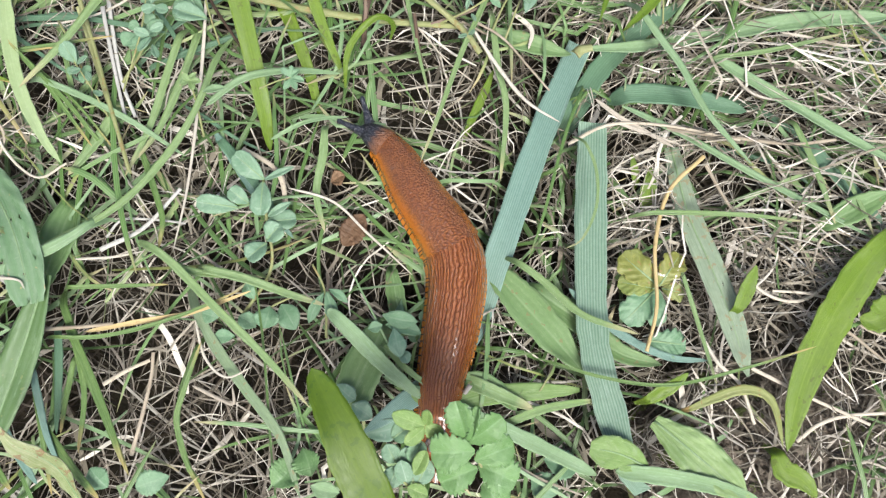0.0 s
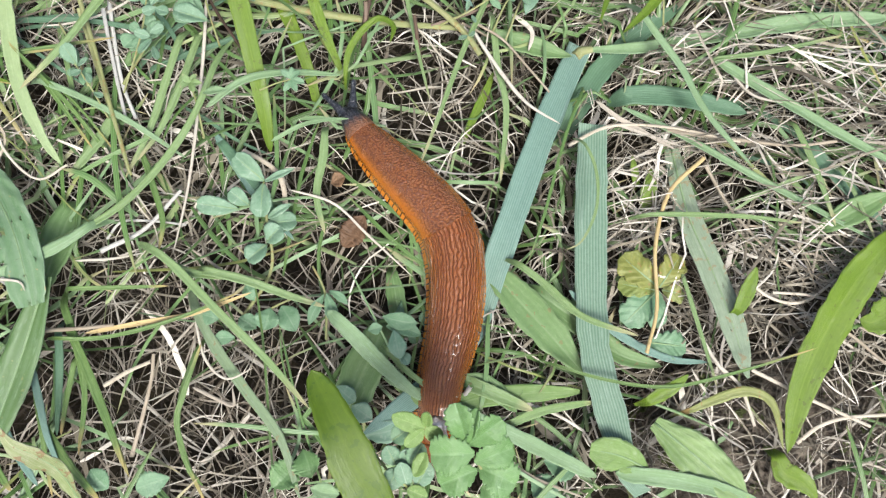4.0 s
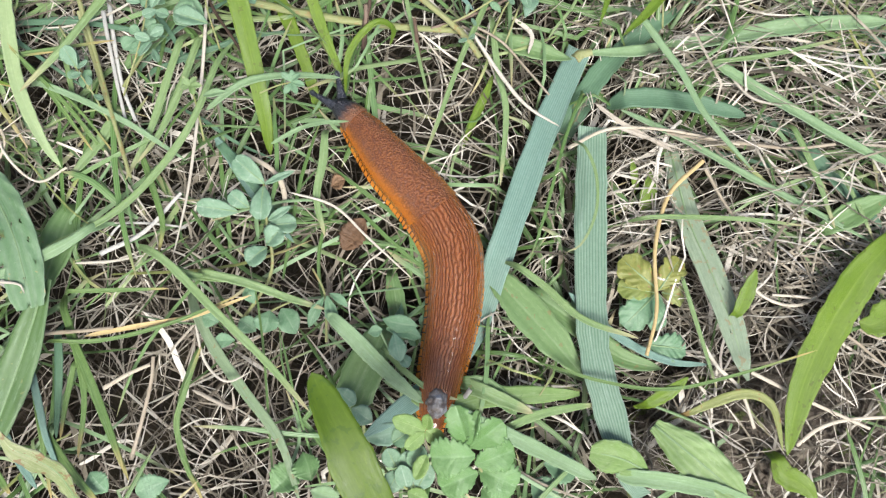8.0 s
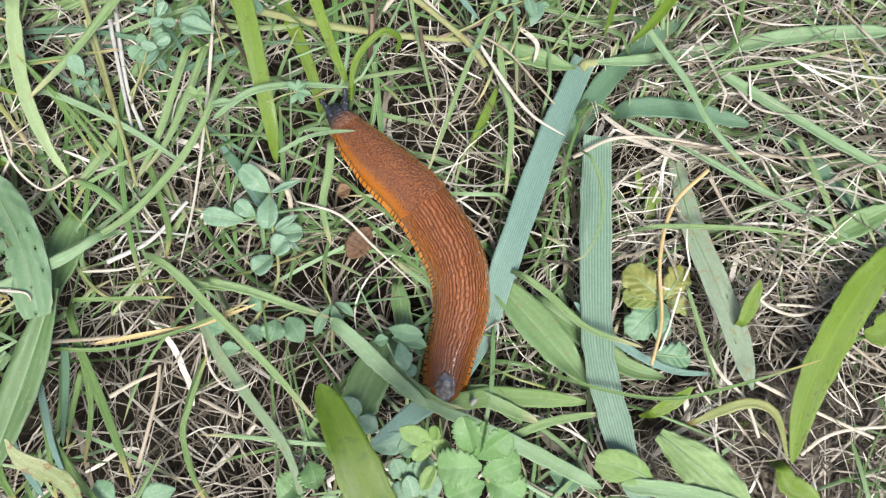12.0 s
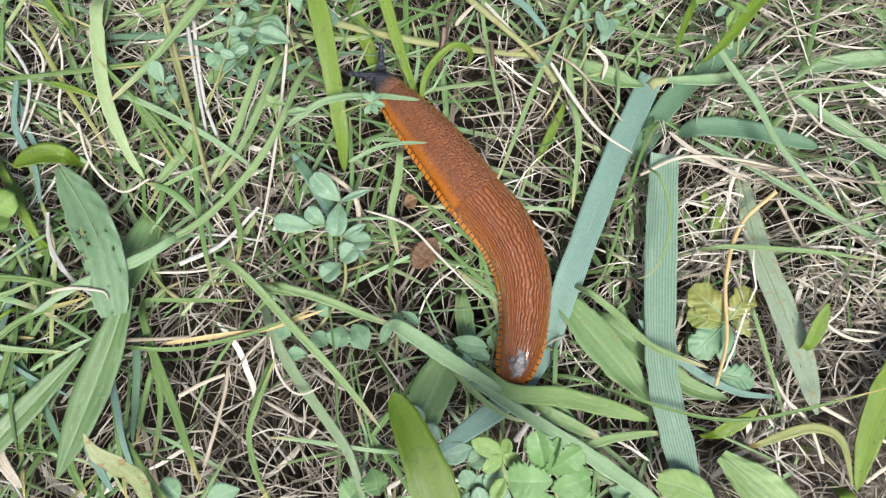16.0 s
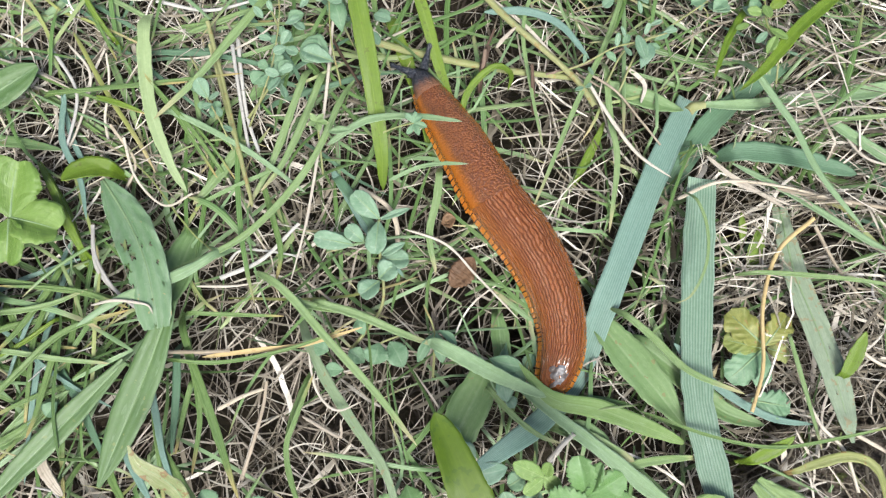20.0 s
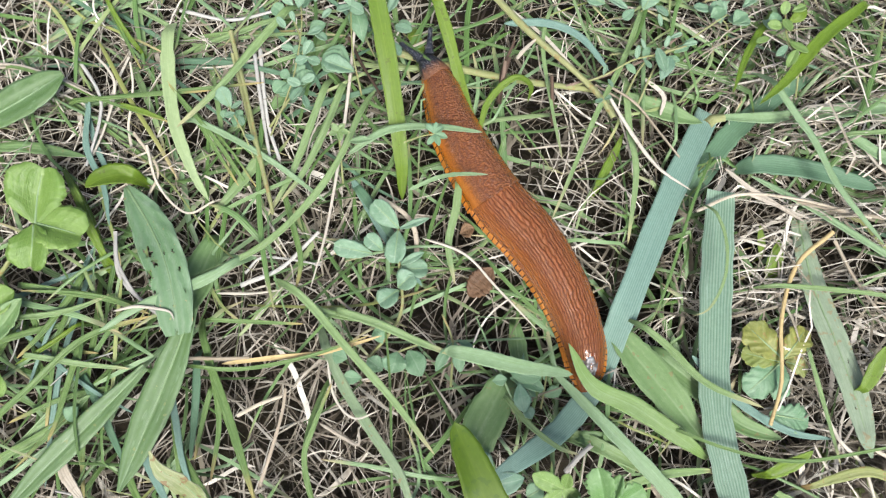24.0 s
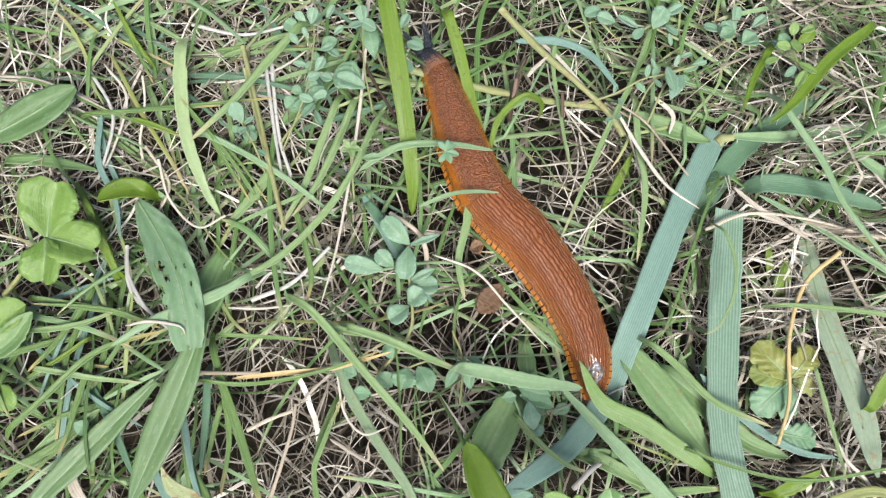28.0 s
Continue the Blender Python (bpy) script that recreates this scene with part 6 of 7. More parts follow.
def small_tufts(n, box, seed, heads, kinds):
    """Small tufts of three to five blades that lean one way."""
    g = np.random.default_rng(seed)
    for i in range(n):
        x, y = g.uniform(box[0], box[2]), g.uniform(box[1], box[3])
        tuft = grass_plant("grass_tuft", "small tuft of narrow green grass in the litter")
        for k in range(int(g.integers(3, 6))):
            a, step = heads[int(g.integers(0, len(heads)))] + g.normal(0, 0.35), g.uniform(9, 19)
            px, py, z, pts = x + g.normal(0, 1.5), y + g.normal(0, 1.5), g.uniform(-9, -4), []
            for m in range(5):
                pts.append((px, py, z + 5.5 * math.sin(m * 0.62)))
                a += g.normal(0, 0.1)
                px, py = px + step * math.cos(a), py + step * math.sin(a)
            if near_trail(np.array([p[:2] for p in pts]) / 1000).min() < 0.016 or near_broad(np.array([p[:2] for p in pts]) / 1000).min() < 0.008:
                continue
            blade(tuft, kinds[int(g.integers(0, len(kinds)))], g.uniform(1.0, 2.4), *pts)
        if not tuft.children:
            bpy.data.objects.remove(tuft)


loose_straws(70, (60, 0, 170, 110), 31, ("straw", "straww", "straw", "gray"))
loose_straws(70, (-200, -40, 60, 150), 32, ("straw", "straww", "gray", "straw"))
small_tufts(16, (40, 55, 175, 170), 33, (-0.5, -0.3, 2.7), ("pale", "thin", "dark"))
small_tufts(10, (-200, -30, -95, 50), 34, (-1.2, -1.5, 0.4, -2.9), ("thin", "thin", "blues"))
small_tufts(10, (-190, 70, -40, 160), 35, (0.3, -1.0, 2.5), ("thin", "dark", "pale"))

# ---------- blades that the slug presses down ----------
bent_leaf = grass_plant("grass_tuft", "light green leaf bent beside the slug")
blade(bent_leaf, "whit", 4.8, (-26.4, 23.8, 12.0), (-19.0, 16.9, 11.0), (-10.6, 8.9, 10.0), (0.2, -0.0, 9.0), sink=0.003)
long_leaf = grass_plant("grass_tuft", "long light green leaf pressed by the slug")
blade(long_leaf, "whit", 4.6, (49.6, -21.5, 6.0), (33.0, -5.3, 5.7), (17.3, 8.8, 5.3), (2.7, 21.7, 5.0), sink=0.003)
tail_leaf = grass_plant("grass_tuft", "yellow-green leaf springing up behind the slug")
blade(tail_leaf, "fresh", 5.6, (48.2, 1.2, 3.0), (27.4, 12.9, 6.0), (13.8, 18.0, 10.0), (6.3, 28.7, 13.0), sink=0.003)


# ---------- herbs ----------
def plant(name, label):
    ob = new(name)
    CATEGORY = {"rosette": "herb", "burnet": "herb", "cinquefoil": "herb", "dead_leaf": "leaf", "bedstraw": "herb", "fern": "herb"}
    return tagged(ob, label, CATEGORY.get(name, "clover"), "trefoil plants" if name == "trefoil" else "")


def stalk(parent, width, *points):
    line = spline(np.array(points) / 1000, 18)
    parent_at(parent, line[0])
    verts, faces, uvs = tube(line - np.array(parent.location), np.linspace(1, 0.7, 18) * width / 2000, 8)
    return part_mesh("stem", mesh_of("stem", verts, faces, uvs), M["stem"], parent)


LEAFLETS = {"herb": "herb", "pale": "pale", "whit": "bluep", "clover": "clover", "bluel": "blue2", "herbs": "herb",
            "burnets": "burnet", "brown": "brown", "lime": "lime"}
M["blue2"] = leaf_material("blue_grey_leaflet", (0.10, 0.205, 0.125), (0.165, 0.285, 0.19), 1.0, (0.30, 0.40, 0.32), 0.1, 0.3, None, 0.6, 0.55)


def leaflet(parent, kind, width, base, tip):
    """A rounded leaflet from its base to its tip, toothed where the kind is."""
    rng = leaf_rng
    a, b = np.array(base) / 1000, np.array(tip) / 1000
    parent_at(parent, a)
    toothed = kind.endswith("s") or kind == "brown"
    n, cross = 55 if toothed else 25, 9
    v = np.linspace(0, 1, n)
    lengthwise = np.linalg.norm(b - a)
    bow = rng.uniform(-0.06, 0.06)
    tan = (b - a) / lengthwise
    side = np.cross(tan, (0, 0, 1.0))
    side /= np.linalg.norm(side)
    up = np.cross(side, tan)
    roll = rng.uniform(-0.25, 0.25)
    side, up = side * math.cos(roll) + up * math.sin(roll), up * math.cos(roll) - side * math.sin(roll)
    half = np.sin(np.pi * v ** rng.uniform(1.0, 1.5)) ** rng.uniform(0.6, 0.85)
    if kind == "pale" or kind == "whit":
        half = np.sin(np.pi * v) ** 0.9
    if kind == "clover":
        half = np.sqrt(np.clip(1 - (2 * v**1.3 - 1) ** 2, 0, 1)) ** 0.9
    half = np.clip(half, 0.04, 1) * width / 2000
    teeth = 1 + (0.15 * np.abs(np.sin(v * math.pi * 7.5)) - 0.08 if toothed else 0.04 * rng.standard_normal(n))
    u = np.linspace(-1, 1, cross)
    cup = rng.uniform(0.15, 0.45) if kind == "burnets" else rng.uniform(-0.1, 0.2)
    vee = rng.uniform(0.1, 0.4)
    crumple = 0.35 if kind == "brown" else 0.05
    line = a + (b - a) * v[:, None] + side * (bow * lengthwise * np.sin(v * math.pi))[:, None] + up * (0.08 * lengthwise * np.sin(v * math.pi))[:, None]
    w = half[:, None] * np.where(np.abs(u) > 0.9, teeth[:, None], 1.0)
    ue = w * u / half[:, None]
    lift = (cup * ue**2 + vee * np.abs(ue)) * half[:, None] + 0.06 * half[:, None] * np.sin(v * 11 + rng.random() * 6)[:, None] * np.abs(u) + crumple * half[:, None] * rng.standard_normal((n, cross)) * 0.3
    topv = line[:, None] + side * (w * u)[..., None] + up * lift[..., None]
    low = topv - up * 0.00025
    verts = np.concatenate([topv.reshape(-1, 3), low.reshape(-1, 3)]) - np.array(parent.location)
    uv = np.stack([np.broadcast_to((u + 1) / 2, (n, cross)), np.broadcast_to(v[:, None], (n, cross))], -1).reshape(-1, 2)
    faces, m = [], n * cross
    for i in range(n - 1):
        for j in range(cross - 1):
            q = i * cross + j
            faces += [(q, q + 1, q + cross + 1, q + cross), (m + q, m + q + cross, m + q + cross + 1, m + q + 1)]
        q = i * cross
        faces += [(q, q + cross, m + q + cross, m + q), (q + cross - 1, m + q + cross - 1, m + q + 2 * cross - 1, q + 2 * cross - 1)]
    return part_mesh("leaflet", mesh_of("leaflet", verts, faces, np.concatenate([uv, uv])), M[LEAFLETS[kind]], parent)



herb = plant("trefoil", "dew-grey trefoil with folded leaflets on a bent stem")
stalk(herb, 1.1, (-49.9, 20.2, -4.0), (-41.3, 33.8, 1.0), (-43.1, 48.3, 3.0), (-44.3, 58.6, 4.0))
lamina(herb, "trefoil", "obovate", 6.7, (-44.1, 58.8, 4.0), (-48.2, 61.9, 5.8), (-52.4, 65.4, 6.0), fold=0.60, roll=0.35)
lamina(herb, "trefoil", "obovate", 6.5, (-44.4, 58.3, 4.0), (-44.3, 53.0, 5.3), (-44.4, 48.1, 5.0), fold=0.40, roll=-0.20)
lamina(herb, "trefoil", "obovate", 5.7, (-51.1, 50.7, 3.0), (-56.7, 51.1, 4.3), (-62.6, 51.8, 4.0), fold=0.50, roll=0.30)
lamina(herb, "trefoil", "obovate", 4.9, (-48.2, 52.0, 3.0), (-50.7, 53.5, 4.8), (-53.4, 55.5, 5.0), fold=0.50, roll=0.20)
lamina(herb, "trefoil", "obovate", 6.7, (-43.1, 46.7, 3.0), (-38.8, 47.1, 3.8), (-34.7, 47.8, 3.0), fold=0.40, roll=0.30)
lamina(herb, "trefoil", "obovate", 7.1, (-42.7, 41.3, 3.0), (-40.7, 43.2, 4.8), (-38.7, 45.4, 5.0), fold=0.50, roll=0.20)
lamina(herb, "trefoil", "obovate", 6.9, (-42.6, 40.7, 3.0), (-45.0, 38.2, 4.3), (-47.6, 36.0, 4.0), fold=0.40, roll=-0.30)
lamina(herb, "trefoil", "lance", 2.4, (-43.7, 58.6, 5.0), (-39.4, 60.1, 6.8), (-35.4, 61.9, 7.0), fold=0.40, roll=0.20)
lamina(herb, "trefoil", "lance", 2.7, (-42.4, 48.2, 4.0), (-39.1, 49.9, 5.8), (-36.0, 51.8, 6.0), fold=0.40, roll=0.10)
herb = plant("trefoil", "low dark green trefoil between straws")
stalk(herb, 0.8, (-47.4, 17.1, -2.0), (-41.2, 22.8, -0.5), (-33.5, 26.4, 1.0))
leaflet(herb, "herb", 7.5, (-41.2, 23.1, 0.0), (-42.2, 16.8, 1.0))
leaflet(herb, "herb", 6.5, (-38.1, 23.7, 0.0), (-33.5, 16.7, 1.0))
leaflet(herb, "herb", 5.2, (-44.9, 17.3, -1.0), (-49.6, 20.3, 0.0))
leaflet(herb, "herb", 4.2, (-50.6, 14.8, -1.0), (-56.0, 14.6, 0.0))
leaflet(herb, "herb", 4.9, (-55.5, 19.8, -1.0), (-59.8, 21.0, 0.0))
leaflet(herb, "herb", 4.3, (-45.7, 24.9, 0.0), (-47.9, 29.5, 1.0))
herb = plant("trefoil", "young trefoil sprig with narrow leaflets")
stalk(herb, 0.8, (-24.9, 14.4, 2.0), (-25.5, 26.8, 4.0), (-29.1, 34.3, 6.0))
leaflet(herb, "herb", 3.2, (-25.5, 26.6, 6.0), (-29.5, 18.1, 5.0))
leaflet(herb, "herb", 3.5, (-24.9, 26.7, 6.0), (-22.5, 18.5, 5.0))
leaflet(herb, "herb", 2.4, (-24.3, 27.5, 6.0), (-18.9, 23.7, 7.0))
leaflet(herb, "herb", 5.1, (-9.6, 20.8, 4.0), (0.2, 18.9, 5.0))
leaflet(herb, "herb", 4.4, (-8.5, 18.2, 4.0), (1.2, 15.9, 4.0))
leaflet(herb, "herb", 3.3, (-4.4, 26.3, -3.0), (-6.4, 16.3, -2.0))
herb = plant("trefoil", "leafy trefoil shoot with tiny pale leaflets")
stalk(herb, 0.9, (-87.3, 87.8, 2.0), (-80.8, 100.6, 4.0), (-79.6, 113.1, 6.0), (-86.4, 126.9, 8.0))
leaflet(herb, "herb", 2.8, (-78.8, 112.5, 8.0), (-79.1, 115.7, 9.0))
leaflet(herb, "herb", 2.8, (-79.1, 112.4, 8.0), (-81.4, 109.8, 9.0))
leaflet(herb, "herb", 2.8, (-78.4, 112.3, 8.0), (-75.0, 111.1, 9.0))
leaflet(herb, "herb", 7.7, (-64.9, 109.4, 4.0), (-72.7, 112.2, 6.0))
leaflet(herb, "herb", 4.2, (-78.3, 118.2, 6.0), (-73.3, 121.0, 8.0))
leaflet(herb, "herb", 4.6, (-51.8, 122.1, 5.0), (-46.9, 124.2, 6.0))
leaflet(herb, "herb", 6.0, (-61.7, 118.2, 3.0), (-65.6, 128.3, 6.0))
leaflet(herb, "herb", 4.5, (-80.8, 101.7, 5.0), (-75.9, 104.3, 6.0))
leaflet(herb, "herb", 3.1, (-81.5, 100.1, 5.0), (-84.6, 96.7, 6.0))
leaflet(herb, "herb", 5.2, (-83.2, 101.3, 6.0), (-86.2, 97.2, 7.0))
leaflet(herb, "herb", 4.6, (-86.2, 123.7, 6.0), (-90.8, 126.3, 7.0))
leaflet(herb, "herb", 4.6, (-82.9, 126.0, 6.0), (-79.6, 130.0, 7.0))
herb = plant("trefoil", "small trefoil sprig beside a seed stalk")
stalk(herb, 0.7, (-107.9, 106.7, 2.0), (-101.3, 96.8, 4.0), (-95.5, 85.3, 6.0))
leaflet(herb, "herb", 4.5, (-98.7, 91.3, 6.0), (-103.2, 97.1, 7.0))
leaflet(herb, "herb", 2.4, (-97.0, 89.6, 6.0), (-96.4, 85.2, 7.0))
leaflet(herb, "herb", 2.4, (-100.1, 91.1, 6.0), (-100.9, 88.1, 6.0))
herb = plant("rosette", "tiny pale green leaf rosette on a stalk")
stalk(herb, 0.7, (-62.6, 71.8, 2.0), (-63.5, 79.9, 9.0), (-63.5, 82.8, 16.0))
leaflet(herb, "pale", 1.9, (-63.5, 82.8, 16.0), (-65.4, 84.9, 17.0))
leaflet(herb, "pale", 1.9, (-63.5, 82.8, 16.0), (-61.5, 85.0, 17.0))
leaflet(herb, "pale", 1.9, (-63.5, 82.8, 16.0), (-59.8, 82.4, 17.0))
leaflet(herb, "pale", 1.9, (-63.5, 82.8, 16.0), (-66.1, 81.5, 16.0))
leaflet(herb, "pale", 1.9, (-63.5, 82.8, 16.0), (-62.3, 79.8, 16.0))
leaflet(herb, "whit", 2.6, (-60.1, 80.4, 15.0), (-53.4, 81.3, 16.0))
herb = plant("rosette", "small pale herb rosette on a grass blade")
stalk(herb, 0.5, (-44.2, 80.7, 17.0), (-39.6, 82.7, 17.5), (-35.7, 83.7, 18.0))
leaflet(herb, "herb", 1.8, (-35.7, 83.7, 18.0), (-38.3, 86.0, 19.0))
leaflet(herb, "herb", 1.8, (-35.7, 83.7, 18.0), (-35.5, 86.9, 19.0))
leaflet(herb, "herb", 1.8, (-35.7, 83.7, 18.0), (-33.2, 85.8, 19.0))
leaflet(herb, "herb", 1.8, (-35.7, 83.7, 18.0), (-31.9, 82.9, 18.0))
leaflet(herb, "herb", 1.8, (-35.7, 83.7, 18.0), (-33.9, 80.3, 18.0))
leaflet(herb, "herb", 1.8, (-35.7, 83.7, 18.0), (-37.4, 80.3, 18.0))
herb = plant("clover", "three-leaved clover with broad folded fresh leaflets")
stalk(herb, 1.5, (-161.5, 32.4, 2.0), (-154.0, 39.1, 8.0), (-146.7, 48.5, 13.0))
lamina(herb, "clover", "heart", 17.0, (-146.4, 48.9, 13.0), (-146.9, 57.1, 14.0), (-145.2, 65.1, 17.0), notch=0.06, fold=0.75, roll=-0.25)
lamina(herb, "clover", "heart", 14.5, (-146.1, 48.9, 13.0), (-138.4, 47.6, 14.0), (-131.6, 46.3, 13.0), notch=0.07, fold=0.6, roll=0.3)
lamina(herb, "clover", "heart", 13.0, (-146.7, 48.5, 13.0), (-145.2, 41.9, 14.0), (-145.5, 35.8, 12.0), notch=0.06, fold=0.7, roll=-0.1)
herb = plant("clover", "low clover leaflets beside a plantain")
leaflet(herb, "clover", 9.7, (-161.2, 22.0, 4.0), (-152.3, 30.0, 6.0))
leaflet(herb, "clover", 6.3, (-156.6, 6.4, 3.0), (-150.0, 0.6, 4.0))
leaflet(herb, "herb", 5.4, (-129.8, -0.5, 1.0), (-132.2, -4.6, 1.0))
leaflet(herb, "herb", 6.3, (-127.6, -11.2, 1.0), (-126.9, -6.6, 1.0))
leaflet(herb, "herb", 5.4, (-123.8, -6.3, 1.0), (-123.7, -2.3, 1.0))
herb = plant("burnet", "burnet rosette with pale green round-toothed leaflets")
stalk(herb, 1.0, (36.2, -31.1, -8.0), (19.1, -21.3, 34.0), (12.9, -12.9, 38.6))
stalk(herb, 0.8, (-15.0, -12.4, -8.0), (-5.2, -18.1, 32.9), (-1.4, -20.3, 37.5))
lamina(herb, "salad", "fan", 6.7, (15.1, -20.0, 37.2), (17.4, -22.3, 38.0), (19.9, -25.1, 36.0), teeth=7, fold=0.33, roll=0.10, ripple=0.035)
lamina(herb, "salad", "fan", 8.2, (14.2, -15.7, 38.3), (18.2, -17.4, 39.7), (22.5, -19.5, 38.3), teeth=8, fold=0.38, roll=-0.10, ripple=0.035)
lamina(herb, "salad", "fan", 7.5, (13.9, -16.4, 39.5), (9.7, -17.9, 40.3), (5.8, -19.7, 38.3), teeth=8, fold=0.38, roll=0.20, ripple=0.035)
lamina(herb, "salad", "fan", 7.3, (13.2, -14.7, 40.6), (17.3, -13.0, 42.0), (21.7, -11.5, 40.6), teeth=8, fold=0.33, roll=-0.35, ripple=0.035)
lamina(herb, "salad", "fan", 8.7, (13.1, -12.7, 41.8), (8.4, -12.8, 42.6), (3.6, -13.1, 40.6), teeth=9, fold=0.38, roll=0.25, ripple=0.035)
lamina(herb, "salad", "fan", 7.3, (11.7, -11.0, 41.8), (15.1, -8.1, 45.5), (18.7, -5.3, 46.4), teeth=8, fold=0.48, roll=-0.50, ripple=0.035)
lamina(herb, "salad", "fan", 6.4, (11.6, -11.0, 41.8), (9.9, -6.4, 46.1), (8.4, -2.0, 47.5), teeth=8, fold=0.48, roll=0.45, ripple=0.035)
lamina(herb, "salad", "fan", 3.5, (12.2, -9.7, 42.9), (12.6, -6.3, 47.8), (13.2, -3.1, 49.9), teeth=6, fold=0.65, roll=0.90, ripple=0.035)
lamina(herb, "shoot", "round", 4.4, (2.2, -7.5, 40.6), (-5.0, -4.9, 42.9), fold=0.3, roll=0.20)
lamina(herb, "shoot", "round", 3.9, (2.4, -7.4, 40.6), (6.1, -10.1, 39.5), fold=0.3, roll=-0.20)
lamina(herb, "shoot", "round", 3.6, (2.0, -7.9, 40.6), (-2.1, -11.4, 40.6), fold=0.3, roll=0.30)
lamina(herb, "shoot", "round", 3.0, (2.5, -7.1, 41.8), (2.7, -4.1, 45.3), fold=0.3, roll=0.50)
lamina(herb, "herb", "round", 4.8, (1.8, -11.0, 38.3), (-0.8, -15.6, 37.2), fold=0.3, roll=0.10)
lamina(herb, "trefoil", "round", 4.6, (-4.1, -15.7, 36.0), (-6.3, -11.7, 37.2), fold=0.3, roll=0.20)
lamina(herb, "trefoil", "round", 4.4, (-3.9, -16.0, 36.0), (0.5, -12.6, 37.2), fold=0.3, roll=-0.20)
lamina(herb, "trefoil", "round", 4.8, (-3.6, -16.5, 36.0), (-5.8, -21.0, 36.0), fold=0.3, roll=0.10)
lamina(herb, "trefoil", "round", 4.9, (0.7, -20.1, 37.2), (3.4, -15.0, 38.3), fold=0.3, roll=0.10)
lamina(herb, "trefoil", "round", 4.3, (-1.4, -20.3, 37.2), (-3.1, -15.1, 38.3), fold=0.3, roll=0.00)
lamina(herb, "shoot", "round", 3.7, (0.1, -17.9, 39.5), (2.5, -12.7, 41.8), fold=0.3, roll=0.40)
lamina(herb, "shoot", "round", 3.6, (-1.4, -20.7, 38.3), (3.0, -22.5, 37.2), fold=0.3, roll=0.10)
lamina(herb, "herb", "round", 4.8, (-5.1, -10.5, 34.9), (-1.7, -8.1, 36.0), fold=0.3, roll=0.20)
herb = plant("trefoil", "blue-grey trefoil leaflets at the burnet's foot")
leaflet(herb, "bluel", 5.2, (-21.3, 1.8, 3.0), (-16.2, -2.3, 4.0))
leaflet(herb, "bluel", 5.8, (-17.1, -3.3, 3.0), (-11.5, -7.0, 4.0))
leaflet(herb, "bluel", 6.1, (-14.2, -11.2, 2.0), (-2.6, -8.4, 3.0))
leaflet(herb, "herb", 3.4, (-13.5, 16.9, 4.0), (-9.4, 17.9, 5.0))
leaflet(herb, "bluel", 4.9, (-6.2, 17.0, 7.0), (-4.2, 9.1, 8.0))
leaflet(herb, "bluel", 3.4, (-4.6, 11.0, 6.0), (-2.0, 7.7, 7.0))
leaflet(herb, "whit", 4.9, (-19.0, -25.6, 9.0), (-26.4, -23.9, 10.0))
leaflet(herb, "burnets", 8.4, (-31.1, -18.2, 2.0), (-37.0, -24.7, 4.0))
leaflet(herb, "burnets", 7.5, (-29.9, -15.0, 2.0), (-27.0, -22.1, 4.0))
herb = plant("cinquefoil", "lobed cinquefoil leaf half green, half yellow")
stalk(herb, 0.7, (79.2, 38.3, -6.0), (74.1, 32.5, -2.0), (68.2, 30.5, 2.0))
lamina(herb, "yellowed", "fan", 9.0, (68.4, 30.4, 3.0), (62.8, 34.6, 4.2), (58.0, 39.3, 3.0), teeth=4, fold=0.18, ripple=0.12)
lamina(herb, "cinq", "fan", 6.4, (67.5, 29.8, 2.5), (61.8, 30.5, 3.7), (56.9, 31.5, 2.5), teeth=3, fold=0.18, ripple=0.12)
lamina(herb, "herb", "fan", 8.6, (68.3, 29.8, 2.0), (62.9, 24.8, 3.2), (58.3, 20.0, 2.0), teeth=4, fold=0.18, ripple=0.12)
lamina(herb, "yellowed", "fan", 7.2, (69.0, 30.8, 2.0), (71.8, 35.1, 3.2), (75.3, 39.8, 2.0), teeth=3, fold=0.18, ripple=0.12)
lamina(herb, "herb", "fan", 5.6, (69.0, 29.7, 1.0), (67.9, 24.2, 2.2), (67.5, 19.0, 1.0), teeth=3, fold=0.18, ripple=0.12)
lamina(herb, "curl", "fan", 5.8, (70.3, 30.2, 0.0), (73.2, 29.4, 1.2), (76.8, 29.0, 0.0), teeth=3, fold=0.18, ripple=0.12)
lamina(herb, "herb", "fan", 8.0, (65.1, 15.1, 1.0), (70.2, 14.5, 2.2), (76.0, 14.0, 1.0), teeth=5, fold=0.18, ripple=0.12)
herb = plant("dead_leaf", "curled drying leaf, green at its base and brown at its rim")
lamina(herb, "drypale", "lance", 5.8, (-85.2, -28.7, 6.0), (-87.7, -20.3, 14.0), (-91.1, -16.1, 20.0), (-95.4, -13.1, 24.0), (-97.4, -8.9, 27.0), fold=0.5, ripple=0.16, roll=0.3, rough=0.03, name="leaf")
herb = plant("cinquefoil", "low toothed green leaves at the soil")
leaflet(herb, "herbs", 7.7, (32.4, -22.1, -2.0), (39.2, -26.7, -1.0))
leaflet(herb, "herbs", 7.8, (35.6, -17.6, -2.0), (44.7, -20.4, -1.0))
leaflet(herb, "herbs", 6.6, (-81.2, -25.9, 0.0), (-85.8, -20.8, 1.0))
leaflet(herb, "herbs", 6.6, (-65.2, -22.8, 0.0), (-73.5, -25.7, 1.0))
herb = plant("dead_leaf", "crumpled brown dead leaf fragment")
leaflet(herb, "brown", 7.5, (-21.9, 41.6, -3.0), (-15.7, 49.9, 1.0))
leaflet(herb, "brown", 5.0, (-26.3, 60.8, -4.0), (-22.0, 62.4, -2.0))
herb = plant("trefoil", "small trefoil with dew-grey leaflets at the verge")
